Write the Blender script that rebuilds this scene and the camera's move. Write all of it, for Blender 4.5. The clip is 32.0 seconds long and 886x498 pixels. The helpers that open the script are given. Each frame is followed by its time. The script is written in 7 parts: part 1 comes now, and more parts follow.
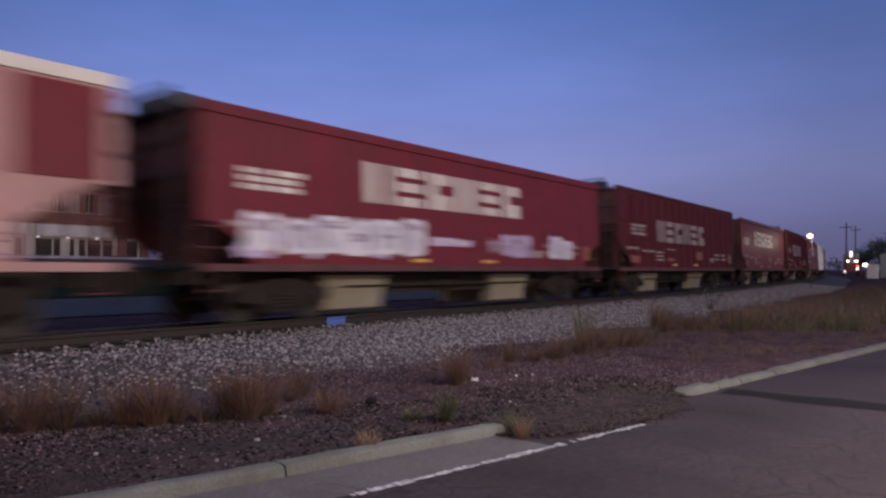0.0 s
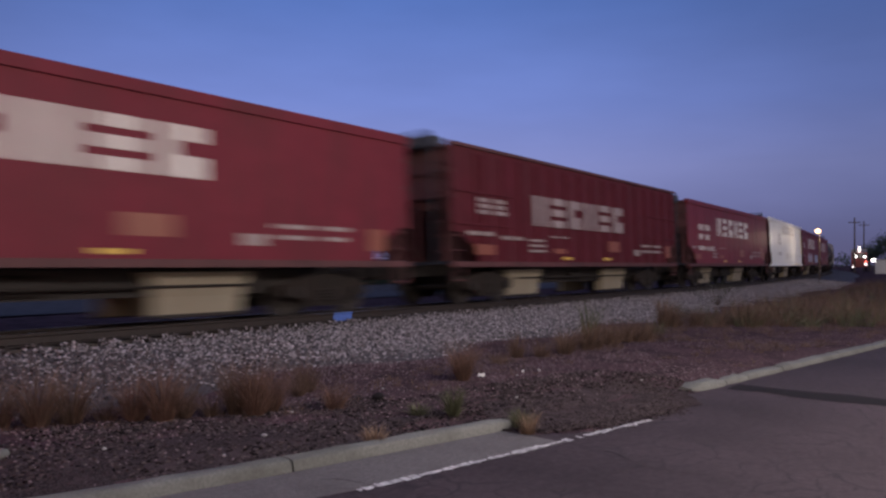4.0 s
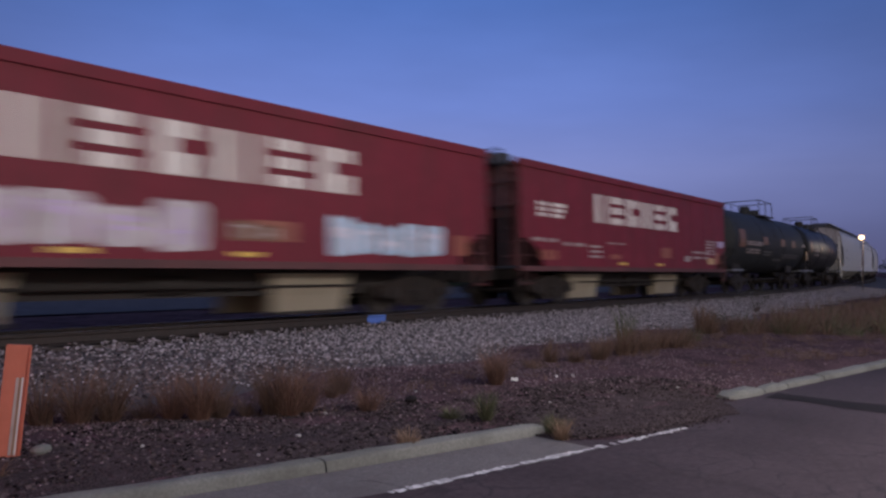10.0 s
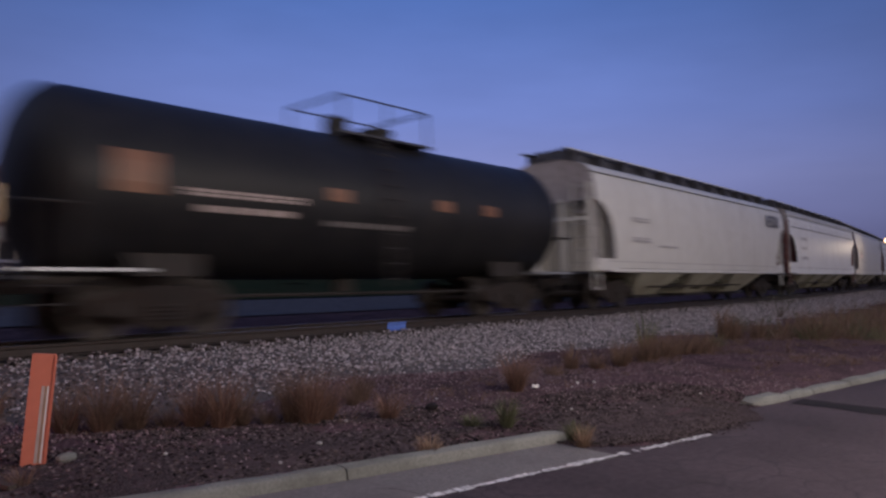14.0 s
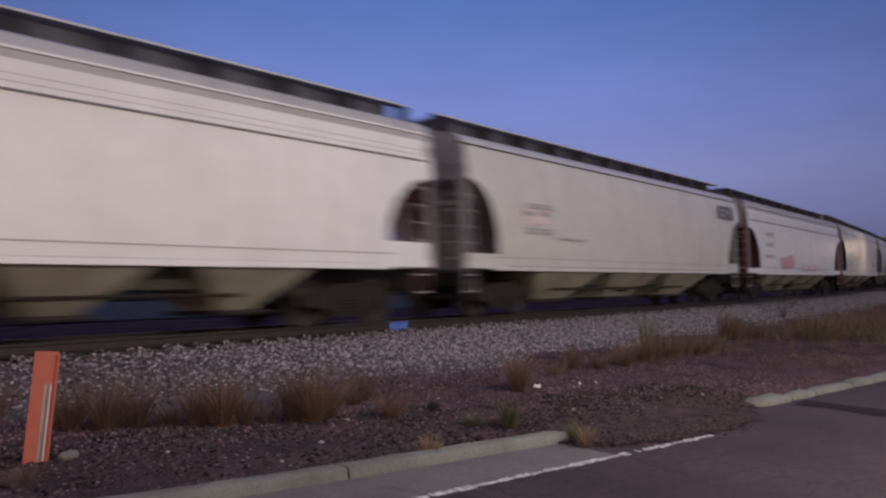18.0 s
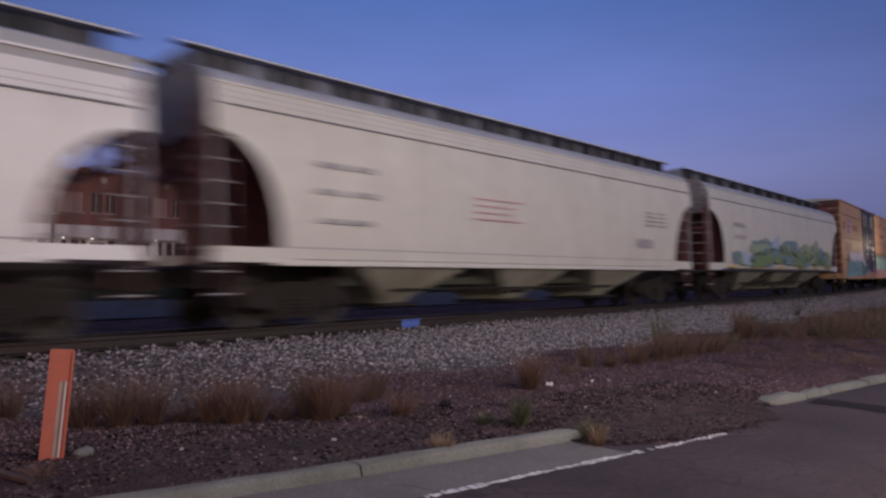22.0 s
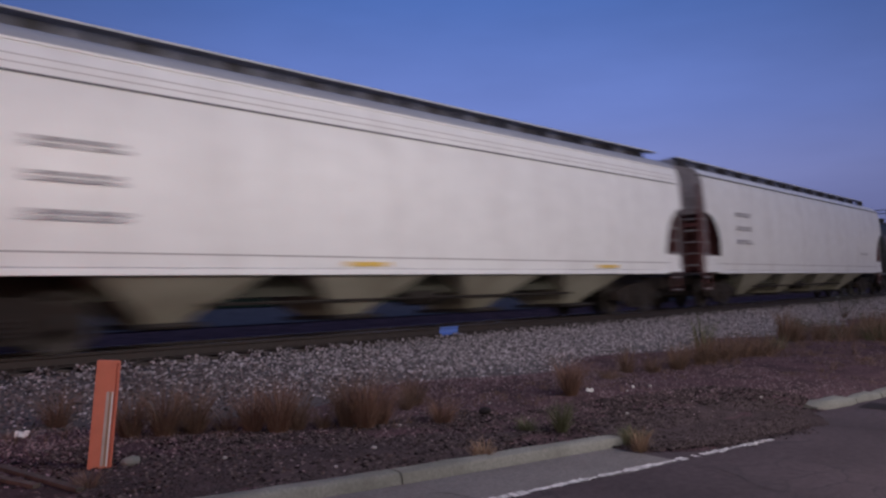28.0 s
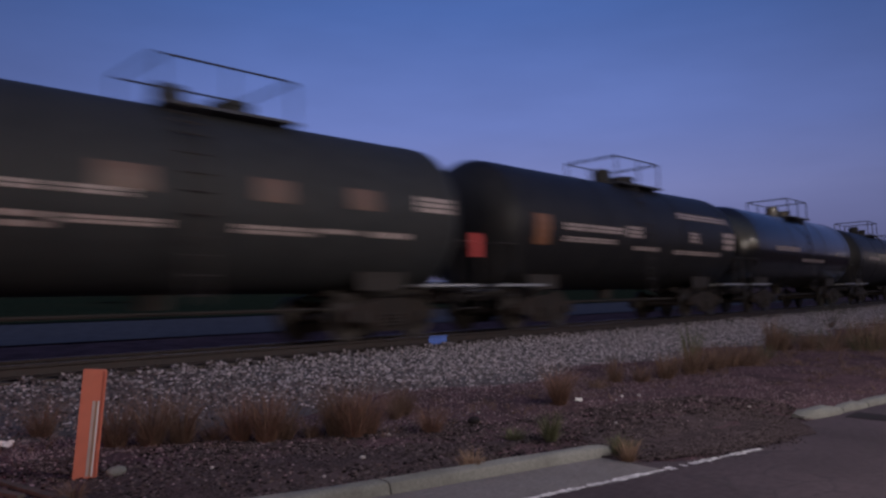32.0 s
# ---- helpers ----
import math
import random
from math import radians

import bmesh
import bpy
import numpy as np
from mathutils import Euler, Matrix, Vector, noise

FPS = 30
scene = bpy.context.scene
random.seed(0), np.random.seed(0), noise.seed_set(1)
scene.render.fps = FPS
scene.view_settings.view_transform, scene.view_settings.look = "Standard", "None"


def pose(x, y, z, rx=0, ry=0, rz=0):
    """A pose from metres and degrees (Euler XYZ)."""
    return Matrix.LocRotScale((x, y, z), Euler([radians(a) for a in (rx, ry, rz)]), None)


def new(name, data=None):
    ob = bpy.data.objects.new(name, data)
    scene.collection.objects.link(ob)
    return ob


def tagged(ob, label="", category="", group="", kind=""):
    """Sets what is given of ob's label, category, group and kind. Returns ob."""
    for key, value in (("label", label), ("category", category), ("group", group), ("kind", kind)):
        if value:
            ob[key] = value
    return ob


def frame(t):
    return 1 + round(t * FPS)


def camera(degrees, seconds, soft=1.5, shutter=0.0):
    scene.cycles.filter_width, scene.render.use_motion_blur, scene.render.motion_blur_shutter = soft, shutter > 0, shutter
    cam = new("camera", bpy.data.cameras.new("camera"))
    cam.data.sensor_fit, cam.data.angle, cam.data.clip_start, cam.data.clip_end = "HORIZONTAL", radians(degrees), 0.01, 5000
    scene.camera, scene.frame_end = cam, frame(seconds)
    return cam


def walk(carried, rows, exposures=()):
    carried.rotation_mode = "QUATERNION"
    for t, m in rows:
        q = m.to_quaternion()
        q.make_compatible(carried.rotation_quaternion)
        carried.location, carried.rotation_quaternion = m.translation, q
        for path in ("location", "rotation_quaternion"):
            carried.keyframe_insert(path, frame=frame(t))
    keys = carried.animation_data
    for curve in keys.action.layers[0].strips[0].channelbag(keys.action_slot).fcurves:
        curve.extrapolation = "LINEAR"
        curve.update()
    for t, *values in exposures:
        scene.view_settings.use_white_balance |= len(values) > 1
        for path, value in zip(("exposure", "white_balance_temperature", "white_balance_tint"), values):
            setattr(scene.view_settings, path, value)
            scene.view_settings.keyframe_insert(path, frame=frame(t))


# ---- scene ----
# A freight train passes a level verge at dusk, seen from the edge of a car park by a hand-held camera.
cam = camera(61.0, 32.0, soft=2.5, shutter=1.5)
EYE = 1.6
PATH = [
    (0, 91.119, -0.707, -52.702),
    (0.5, 91.134, -0.653, -52.712),
    (1, 91.253, -0.486, -52.831),
    (1.5, 91.186, -0.485, -52.699),
    (2, 90.944, -0.531, -52.619),
    (2.5, 90.788, -0.676, -52.415),
    (3, 90.615, -0.528, -52.195),
    (3.5, 90.755, -0.641, -52.341),
    (5.5, 90.843, -0.688, -51.598),
    (6, 90.886, -0.733, -51.465),
    (6.5, 90.803, -0.838, -50.924),
    (7, 90.817, -0.957, -50.866),
    (7.5, 91.023, -0.995, -50.540),
    (8, 91.070, -1.053, -50.411),
    (8.5, 91.180, -1.168, -50.213),
    (9, 91.056, -1.176, -49.954),
    (9.5, 90.804, -1.194, -49.715),
    (10, 91.004, -1.172, -49.630),
    (10.5, 91.200, -1.062, -49.727),
    (11, 91.342, -1.001, -49.658),
    (11.5, 91.318, -0.891, -49.739),
    (12, 91.567, -0.763, -49.112),
    (12.5, 91.542, -0.738, -48.729),
    (13, 91.604, -0.702, -48.422),
    (13.5, 91.539, -0.640, -48.165),
    (15.5, 91.352, -0.991, -48.237),
    (16, 91.236, -0.913, -48.077),
    (16.5, 91.282, -1.010, -48.201),
    (17, 91.303, -1.048, -48.031),
    (17.5, 91.339, -1.144, -48.129),
    (18, 91.467, -0.948, -47.967),
    (18.5, 91.487, -0.942, -48.062),
    (19, 91.479, -0.911, -48.041),
    (19.5, 91.575, -0.941, -47.753),
    (20, 91.535, -0.849, -47.612),
    (20.5, 91.447, -0.818, -47.545),
    (21, 91.436, -0.906, -47.481),
    (21.5, 91.254, -0.948, -47.282),
    (22, 91.286, -0.862, -47.069),
    (22.5, 91.051, -0.850, -47.077),
    (23, 90.984, -0.855, -47.114),
    (23.5, 90.966, -0.806, -46.655),
    (24, 91.279, -0.760, -46.343),
    (24.5, 91.621, -0.711, -45.627),
    (25, 91.669, -0.460, -44.959),
    (25.5, 91.897, -0.137, -45.198),
    (26, 92.007, 0.157, -44.778),
    (26.5, 91.953, 0.238, -44.514),
    (28.5, 91.777, 0.052, -44.144),
    (29, 91.796, 0.129, -43.992),
    (29.5, 91.819, 0.155, -44.035),
    (30, 91.826, 0.191, -44.116),
    (30.5, 92.080, 0.235, -43.913),
    (31, 92.436, 0.281, -44.564),
    (31.5, 92.469, 0.102, -45.235),
    (32, 92.486, -0.085, -45.061),
]
LIGHT = [(0, 0.08, 6550, 12), (2, 0.02, 6350, 11), (3, 0.04, 6400, 11), (6, 0.0, 6350, 10), (8, 0.04, 6150, 5), (9, -0.35, 6200, 8), (10, -0.04, 6050, 9), (11, 0.0, 6150, 9), (12, -0.08, 6150, 10),
         (13, -0.08, 6250, 10), (16, 0.08, 6700, 12), (19, 0.0, 6700, 12), (21, -0.02, 6700, 13), (22, -0.1, 6500, 13), (23, -0.16, 6450, 12), (24, -0.2, 6250, 12), (25, -0.2, 5850, 10), (26, -0.14, 5450, 5),
         (28, -0.12, 6200, 11), (29, -0.08, 6600, 12), (30, -0.14, 6600, 13), (31, -0.26, 6450, 13), (32, -0.30, 6350, 11)]      # the camera's own exposure and white balance
walk(cam, [(t, pose(0, 0, EYE, a, b, c)) for t, a, b, c in PATH], LIGHT)

# ---- world and light ----
world = bpy.data.worlds.new("dusk_sky")
scene.world = world
world.use_nodes = True
wn, wl = world.node_tree.nodes, world.node_tree.links
wn.clear()


def ramp(nodes, stops):
    r = nodes.new("ShaderNodeValToRGB")
    el = r.color_ramp.elements
    while len(el) < len(stops):
        el.new(0.5)
    for e, (p, c) in zip(el, stops):
        e.position, e.color = p, (*c, 1)
    return r


SUNSET = Vector((-0.72, -0.694, 0.0))      # the sun went down behind the camera
SKY_STRENGTH = 1.0
w_tc, w_out, w_bg = wn.new("ShaderNodeTexCoord"), wn.new("ShaderNodeOutputWorld"), wn.new("ShaderNodeBackground")
w_sep = wn.new("ShaderNodeSeparateXYZ")
wl.new(w_tc.outputs["Generated"], w_sep.inputs[0])
w_clear = ramp(wn, [(0.0, (0.140, 0.130, 0.255)), (0.05, (0.160, 0.168, 0.345)), (0.12, (0.215, 0.243, 0.505)), (0.20, (0.162, 0.222, 0.540)),
                    (0.34, (0.088, 0.166, 0.468)), (0.55, (0.055, 0.115, 0.39)), (1.0, (0.05, 0.10, 0.34))])
w_glow = ramp(wn, [(0.0, (1.05, 0.79, 0.58)), (0.15, (1.02, 0.785, 0.625)), (0.35, (0.66, 0.58, 0.57)), (0.7, (0.32, 0.38, 0.54)), (1.0, (0.05, 0.10, 0.34))])
for r in (w_clear, w_glow):
    wl.new(w_sep.outputs["Z"], r.inputs[0])
w_dot = wn.new("ShaderNodeVectorMath")
w_dot.operation = "DOT_PRODUCT"
w_dot.inputs[1].default_value = SUNSET
wl.new(w_tc.outputs["Generated"], w_dot.inputs[0])
w_map = wn.new("ShaderNodeMapRange")
w_map.interpolation_type = "SMOOTHSTEP"
w_map.inputs["From Min"].default_value, w_map.inputs["From Max"].default_value = -0.6, 1.0
wl.new(w_dot.outputs["Value"], w_map.inputs["Value"])
w_mix = wn.new("ShaderNodeMix")
w_mix.data_type = "RGBA"
wl.new(w_map.outputs["Result"], w_mix.inputs["Factor"])
w_lit = wn.new("ShaderNodeVectorMath")
w_lit.operation = "SCALE"
wl.new(w_clear.outputs["Color"], w_lit.inputs[0])
wl.new(w_lit.outputs["Vector"], w_mix.inputs["A"])
wl.new(w_glow.outputs["Color"], w_mix.inputs["B"])
# the brighter belt of the dusk sky, opposite the sunset
w_belt = wn.new("ShaderNodeMapRange")
w_belt.interpolation_type = "SMOOTHSTEP"
for key, value in (("From Min", -0.78), ("From Max", -1.0), ("To Min", 0.69), ("To Max", 1.10)):
    w_belt.inputs[key].default_value = value
wl.new(w_dot.outputs["Value"], w_belt.inputs["Value"])
wl.new(w_belt.outputs["Result"], w_lit.inputs["Scale"])
# thin high haze
w_cl, w_clm = wn.new("ShaderNodeTexNoise"), wn.new("ShaderNodeMapping")
w_clm.inputs["Scale"].default_value = (1.9, 1.9, 8.0)
wl.new(w_tc.outputs["Generated"], w_clm.inputs[0])
wl.new(w_clm.outputs[0], w_cl.inputs["Vector"])
w_cl.inputs["Scale"].default_value, w_cl.inputs["Detail"].default_value = 2.6, 6.0
w_clr = wn.new("ShaderNodeMapRange")
w_clr.inputs["From Min"].default_value, w_clr.inputs["From Max"].default_value = 0.35, 0.75
w_clr.inputs["To Min"].default_value, w_clr.inputs["To Max"].default_value = 0.975, 1.075
wl.new(w_cl.outputs["Fac"], w_clr.inputs["Value"])
w_mul = wn.new("ShaderNodeVectorMath")
w_mul.operation = "SCALE"
wl.new(w_mix.outputs["Result"], w_mul.inputs[0])
wl.new(w_clr.outputs["Result"], w_mul.inputs["Scale"])
wl.new(w_mul.outputs["Vector"], w_bg.inputs["Color"])
w_bg.inputs["Strength"].default_value = SKY_STRENGTH
wl.new(w_bg.outputs[0], w_out.inputs[0])


def lamp(name, place, watts, rgb, radius=0.15):
    data = bpy.data.lights.new(name, "POINT")
    data.energy, data.color, data.shadow_soft_size = watts, rgb, radius
    ob = new(name, data)
    ob.location = place
    return ob


lamp("crossing_flasher_glow", (-0.6, 6.0, 1.3), 55, (1.0, 0.10, 0.07), 0.12)
# unseen warm lamp beside the camera, placed to balance ground and train
lamp("car_park_lamp_glow", (7.5, -1.9, 5.6), 2000, (1.0, 0.865, 0.785), 0.3)
# added fill for the train's farther cars; no lamp is known there
lamp("far_car_park_lamp_glow", (21.0, -6.5, 8.0), 2200, (1.0, 0.865, 0.785), 0.3)

# ---- materials ----


def shader(name):
    m = bpy.data.materials.new(name)
    m.use_nodes = True
    n, l = m.node_tree.nodes, m.node_tree.links
    return m, n, l, n["Principled BSDF"]


def surface(name, rgb, rough=0.6, metal=0.0, grain=8.0, vary=0.25, stain=None, stain_amount=0.5, stain_scale=1.0, streaks=False,
            bump=0.1, bump_scale=40.0, per_object=0.0, per_island=0.0, gloss=0.5):
    """A procedural surface: grain, larger stains (or streaks that run down), fine relief."""
    m, n, l, b = shader(name)
    b.inputs["Roughness"].default_value, b.inputs["Metallic"].default_value = rough, metal
    b.inputs["Specular IOR Level"].default_value = gloss
    tc = n.new("ShaderNodeTexCoord")
    fine = n.new("ShaderNodeTexNoise")
    fine.inputs["Scale"].default_value, fine.inputs["Detail"].default_value = grain, 6.0
    l.new(tc.outputs["Object"], fine.inputs["Vector"])
    mr = n.new("ShaderNodeMapRange")
    mr.inputs["From Min"].default_value, mr.inputs["From Max"].default_value = 0.25, 0.75
    mr.inputs["To Min"].default_value, mr.inputs["To Max"].default_value = 1.0 - vary, 1.0 + vary
    l.new(fine.outputs["Fac"], mr.inputs["Value"])
    last = mr.outputs["Result"]
    for amount, node, out in ((per_object, "ShaderNodeObjectInfo", "Random"), (per_island, "ShaderNodeNewGeometry", "Random Per Island")):
        if amount:
            rnd, r2, mu = n.new(node), n.new("ShaderNodeMapRange"), n.new("ShaderNodeMath")
            r2.inputs["To Min"].default_value, r2.inputs["To Max"].default_value = 1 - amount, 1 + amount
            l.new(rnd.outputs[out], r2.inputs["Value"])
            mu.operation = "MULTIPLY"
            l.new(last, mu.inputs[0])
            l.new(r2.outputs["Result"], mu.inputs[1])
            last = mu.outputs[0]
    sc = n.new("ShaderNodeVectorMath")
    sc.operation = "SCALE"
    sc.inputs[0].default_value = rgb
    l.new(last, sc.inputs["Scale"])
    colour = sc.outputs["Vector"]
    if stain:
        big, mp = n.new("ShaderNodeTexNoise"), n.new("ShaderNodeMapping")
        mp.inputs["Scale"].default_value = (2.2, 2.2, 0.35) if streaks else (1, 1, 1)
        l.new(tc.outputs["Object"], mp.inputs[0])
        l.new(mp.outputs[0], big.inputs["Vector"])
        big.inputs["Scale"].default_value, big.inputs["Detail"].default_value, big.inputs["Roughness"].default_value = stain_scale, 7.0, 0.62
        rr = n.new("ShaderNodeMapRange")
        rr.inputs["From Min"].default_value, rr.inputs["From Max"].default_value = 0.45, 0.72
        rr.inputs["To Max"].default_value = stain_amount
        l.new(big.outputs["Fac"], rr.inputs["Value"])
        mx = n.new("ShaderNodeMix")
        mx.data_type = "RGBA"
        l.new(rr.outputs["Result"], mx.inputs["Factor"])
        l.new(colour, mx.inputs["A"])
        mx.inputs["B"].default_value = (*stain, 1)
        colour = mx.outputs["Result"]
    l.new(colour, b.inputs["Base Color"])
    if bump:
        bn, bu = n.new("ShaderNodeTexNoise"), n.new("ShaderNodeBump")
        bn.inputs["Scale"].default_value, bn.inputs["Detail"].default_value = bump_scale, 5.0
        l.new(tc.outputs["Object"], bn.inputs["Vector"])
        bu.inputs["Strength"].default_value, bu.inputs["Distance"].default_value = bump, 0.02
        l.new(bn.outputs["Fac"], bu.inputs["Height"])
        l.new(bu.outputs["Normal"], b.inputs["Normal"])
    return m


def glowing(name, rgb, strength):
    m, n, l, b = shader(name)
    b.inputs["Base Color"].default_value = (*rgb, 1)
    b.inputs["Emission Color"].default_value = (*rgb, 1)
    b.inputs["Emission Strength"].default_value = strength
    return m


GRIME = (0.05, 0.035, 0.03)
RUST = (0.04, 0.020, 0.014)
M_RED = surface("oxide_red_paint", (0.172, 0.026, 0.041), 0.5, grain=3, vary=0.12, stain=GRIME, stain_amount=0.5, streaks=True, stain_scale=1.2, gloss=0.1)
M_RED_DARK = surface("brown_red_paint", (0.105, 0.018, 0.027), 0.6, grain=3, vary=0.15, stain=GRIME, stain_amount=0.4, streaks=True, stain_scale=1.2, gloss=0.1)
M_RED_FRESH = surface("bright_red_paint", (0.185, 0.026, 0.040), 0.45, grain=3, vary=0.1, stain=GRIME, stain_amount=0.4, streaks=True, stain_scale=1.0, gloss=0.1)
M_PINK = surface("faded_red_paint", (0.46, 0.24, 0.24), 0.55, grain=3, vary=0.15, stain=GRIME, stain_amount=0.4, streaks=True)
M_WHITE = surface("white_car_paint", (0.74, 0.745, 0.755), 0.45, grain=3, vary=0.06, stain=(0.35, 0.30, 0.27), stain_amount=0.22, streaks=True, stain_scale=1.3)
M_WHITE_CLEAN = surface("bright_white_car_paint", (0.86, 0.87, 0.88), 0.4, grain=3, vary=0.05, stain=(0.40, 0.35, 0.33), stain_amount=0.2, streaks=True, stain_scale=1.3)
M_CREAM = surface("cream_car_paint", (0.60, 0.59, 0.555), 0.45, grain=3, vary=0.06, stain=(0.33, 0.27, 0.22), stain_amount=0.25, streaks=True, stain_scale=1.2)
M_GREY_CAR = surface("light_grey_car_paint", (0.57, 0.565, 0.55), 0.42, grain=3, vary=0.06, stain=(0.28, 0.24, 0.2), stain_amount=0.25, streaks=True, stain_scale=1.2)
M_CHUTE = surface("beige_chute_paint", (0.30, 0.265, 0.20), 0.6, grain=4, vary=0.15, stain=(0.16, 0.12, 0.08), stain_amount=0.5)
M_POCKET = surface("dusty_hopper_paint", (0.40, 0.395, 0.325), 0.6, grain=4, vary=0.12, stain=(0.12, 0.09, 0.06), stain_amount=0.6)
M_TANK_GLOSS = surface("polished_black_tank_paint", (0.012, 0.012, 0.014), 0.16, grain=4, vary=0.2, gloss=0.6)
M_TANK = surface("black_tank_paint", (0.013, 0.013, 0.015), 0.48, grain=4, vary=0.2, stain=(0.034, 0.031, 0.029), stain_amount=0.4, streaks=True, gloss=0.22)
M_TANK_GREY = surface("dull_dark_grey_tank_paint", (0.029, 0.031, 0.034), 0.62, grain=4, vary=0.2, stain=(0.045, 0.042, 0.04), stain_amount=0.4, streaks=True, gloss=0.2)
M_YELLOW = surface("boxcar_yellow_paint", (0.55, 0.320, 0.160), 0.5, grain=3, vary=0.08, stain=(0.26, 0.12, 0.05), stain_amount=0.35, streaks=True)
M_YELLOW_TRIM = surface("yellow_trim_paint", (0.66, 0.46, 0.08), 0.5, grain=4, vary=0.1)
M_REFLECT = surface("yellow_reflector_tape", (0.72, 0.48, 0.08), 0.3, grain=4, vary=0.05, bump=0)
M_DOOR = surface("black_door_paint", (0.022, 0.026, 0.045), 0.45, grain=4, vary=0.2, stain=(0.06, 0.05, 0.05), stain_amount=0.4)
M_STEEL = surface("grimy_underframe_steel", (0.018, 0.015, 0.014), 0.75, 0.1, grain=10, vary=0.4, stain=RUST, stain_amount=0.4, stain_scale=3)
M_TRUCK = surface("rusty_truck_casting", (0.016, 0.012, 0.0105), 0.9, 0.1, grain=12, vary=0.4, stain=RUST, stain_amount=0.5, stain_scale=4)
M_WHEEL = surface("wheel_steel", (0.035, 0.029, 0.026), 0.6, 0.5, grain=10, vary=0.3)
M_DARK = surface("dark_roof_steel", (0.035, 0.038, 0.056), 0.65, 0.1, grain=8, vary=0.3, stain=(0.1, 0.09, 0.08), stain_amount=0.4)
M_END_GREY = surface("grimy_grey_end_paint", (0.26, 0.24, 0.26), 0.65, grain=5, vary=0.25, stain=(0.05, 0.04, 0.045), stain_amount=0.6, streaks=True)
M_HATCH_DIM = surface("dim_hatch_paint", (0.075, 0.078, 0.105), 0.6, grain=8, vary=0.3)
M_ROOF = surface("weathered_grey_roof_paint", (0.40, 0.41, 0.44), 0.55, grain=4, vary=0.15, stain=(0.22, 0.2, 0.2), stain_amount=0.4, streaks=True)
M_SEAM = surface("dark_seam", (0.03, 0.03, 0.034), 0.7, grain=8, vary=0.2, bump=0)
M_HATCH = surface("grey_hatch_paint", (0.19, 0.20, 0.26), 0.6, grain=8, vary=0.3)
M_GALV = surface("galvanized_walkway", (0.30, 0.31, 0.33), 0.45, 0.6, grain=12, vary=0.2)
M_ENDRED = surface("rust_red_primer", (0.13, 0.043, 0.046), 0.6, grain=4, vary=0.2, stain=GRIME, stain_amount=0.5)
M_LETTER = surface("white_lettering_paint", (0.72, 0.68, 0.64), 0.55, grain=5, vary=0.08, stain=(0.35, 0.2, 0.18), stain_amount=0.3, bump=0)
M_LETTER_DIM = surface("worn_lettering_paint", (0.33, 0.27, 0.26), 0.6, grain=6, vary=0.25, bump=0)
M_LETTER_WORN = surface("dirty_lettering_paint", (0.36, 0.29, 0.29), 0.6, grain=5, vary=0.2, stain=(0.14, 0.08, 0.08), stain_amount=0.6, bump=0)
M_LETTER_FAINT = surface("faint_lettering_paint", (0.12, 0.11, 0.112), 0.6, grain=6, vary=0.25, bump=0)
M_WALKEDGE = surface("pale_walkway_edge", (0.48, 0.49, 0.52), 0.5, grain=12, vary=0.15)
M_PLACARD = surface("amber_placard", (0.48, 0.30, 0.12), 0.35, grain=8, vary=0.1, bump=0)
# placard with the flasher's red reflection put into its colour
M_PLACARD_RED_LIT = surface("red_lit_placard", (0.50, 0.06, 0.05), 0.3, grain=8, vary=0.1, bump=0)
M_PANEL_DIM = surface("dim_marking_panel", (0.085, 0.043, 0.032), 0.5, grain=5, vary=0.2, bump=0)
M_LETTER_DARK = surface("dark_lettering_paint", (0.10, 0.10, 0.12), 0.55, grain=6, vary=0.2, bump=0)
M_LETTER_GREY = surface("grey_lettering_paint", (0.34, 0.33, 0.35), 0.55, grain=6, vary=0.15, bump=0)
M_STENCIL_RED = surface("orange_red_stencil", (0.25, 0.075, 0.045), 0.5, grain=5, vary=0.2, bump=0)
M_ORANGE_PANEL = surface("orange_marking_panel", (0.16, 0.07, 0.036), 0.5, grain=5, vary=0.15, bump=0)
M_G_WHITE = surface("graffiti_white", (0.66, 0.64, 0.72), 0.5, grain=2.2, vary=0.22, stain=(0.42, 0.38, 0.55), stain_amount=0.5, stain_scale=2.5, bump=0)
M_G_GREY = surface("graffiti_grey_white", (0.48, 0.44, 0.47), 0.5, grain=2.2, vary=0.22, stain=(0.34, 0.25, 0.28), stain_amount=0.6, stain_scale=2.5, bump=0)
M_G_MAUVE = surface("graffiti_mauve", (0.33, 0.27, 0.37), 0.5, grain=2.2, vary=0.25, bump=0)
M_G_LILAC = surface("graffiti_lilac", (0.50, 0.40, 0.58), 0.5, grain=2.2, vary=0.2, stain=(0.3, 0.25, 0.5), stain_amount=0.5, stain_scale=2.5, bump=0)
M_G_BLUE = surface("graffiti_pale_blue", (0.36, 0.48, 0.62), 0.5, grain=2.2, vary=0.2, stain=(0.55, 0.6, 0.68), stain_amount=0.5, stain_scale=2.5, bump=0)
M_G_CYAN = surface("graffiti_turquoise", (0.20, 0.42, 0.45), 0.5, grain=2.2, vary=0.2, stain=(0.12, 0.27, 0.38), stain_amount=0.6, stain_scale=2.0, bump=0)
M_G_MINT = surface("graffiti_mint", (0.36, 0.55, 0.46), 0.5, grain=2.2, vary=0.15, stain=(0.2, 0.36, 0.34), stain_amount=0.5, stain_scale=2.5, bump=0)
M_G_PINK = surface("graffiti_pink", (0.60, 0.34, 0.36), 0.5, grain=2.2, vary=0.2, stain=(0.65, 0.5, 0.48), stain_amount=0.5, stain_scale=2.5, bump=0)
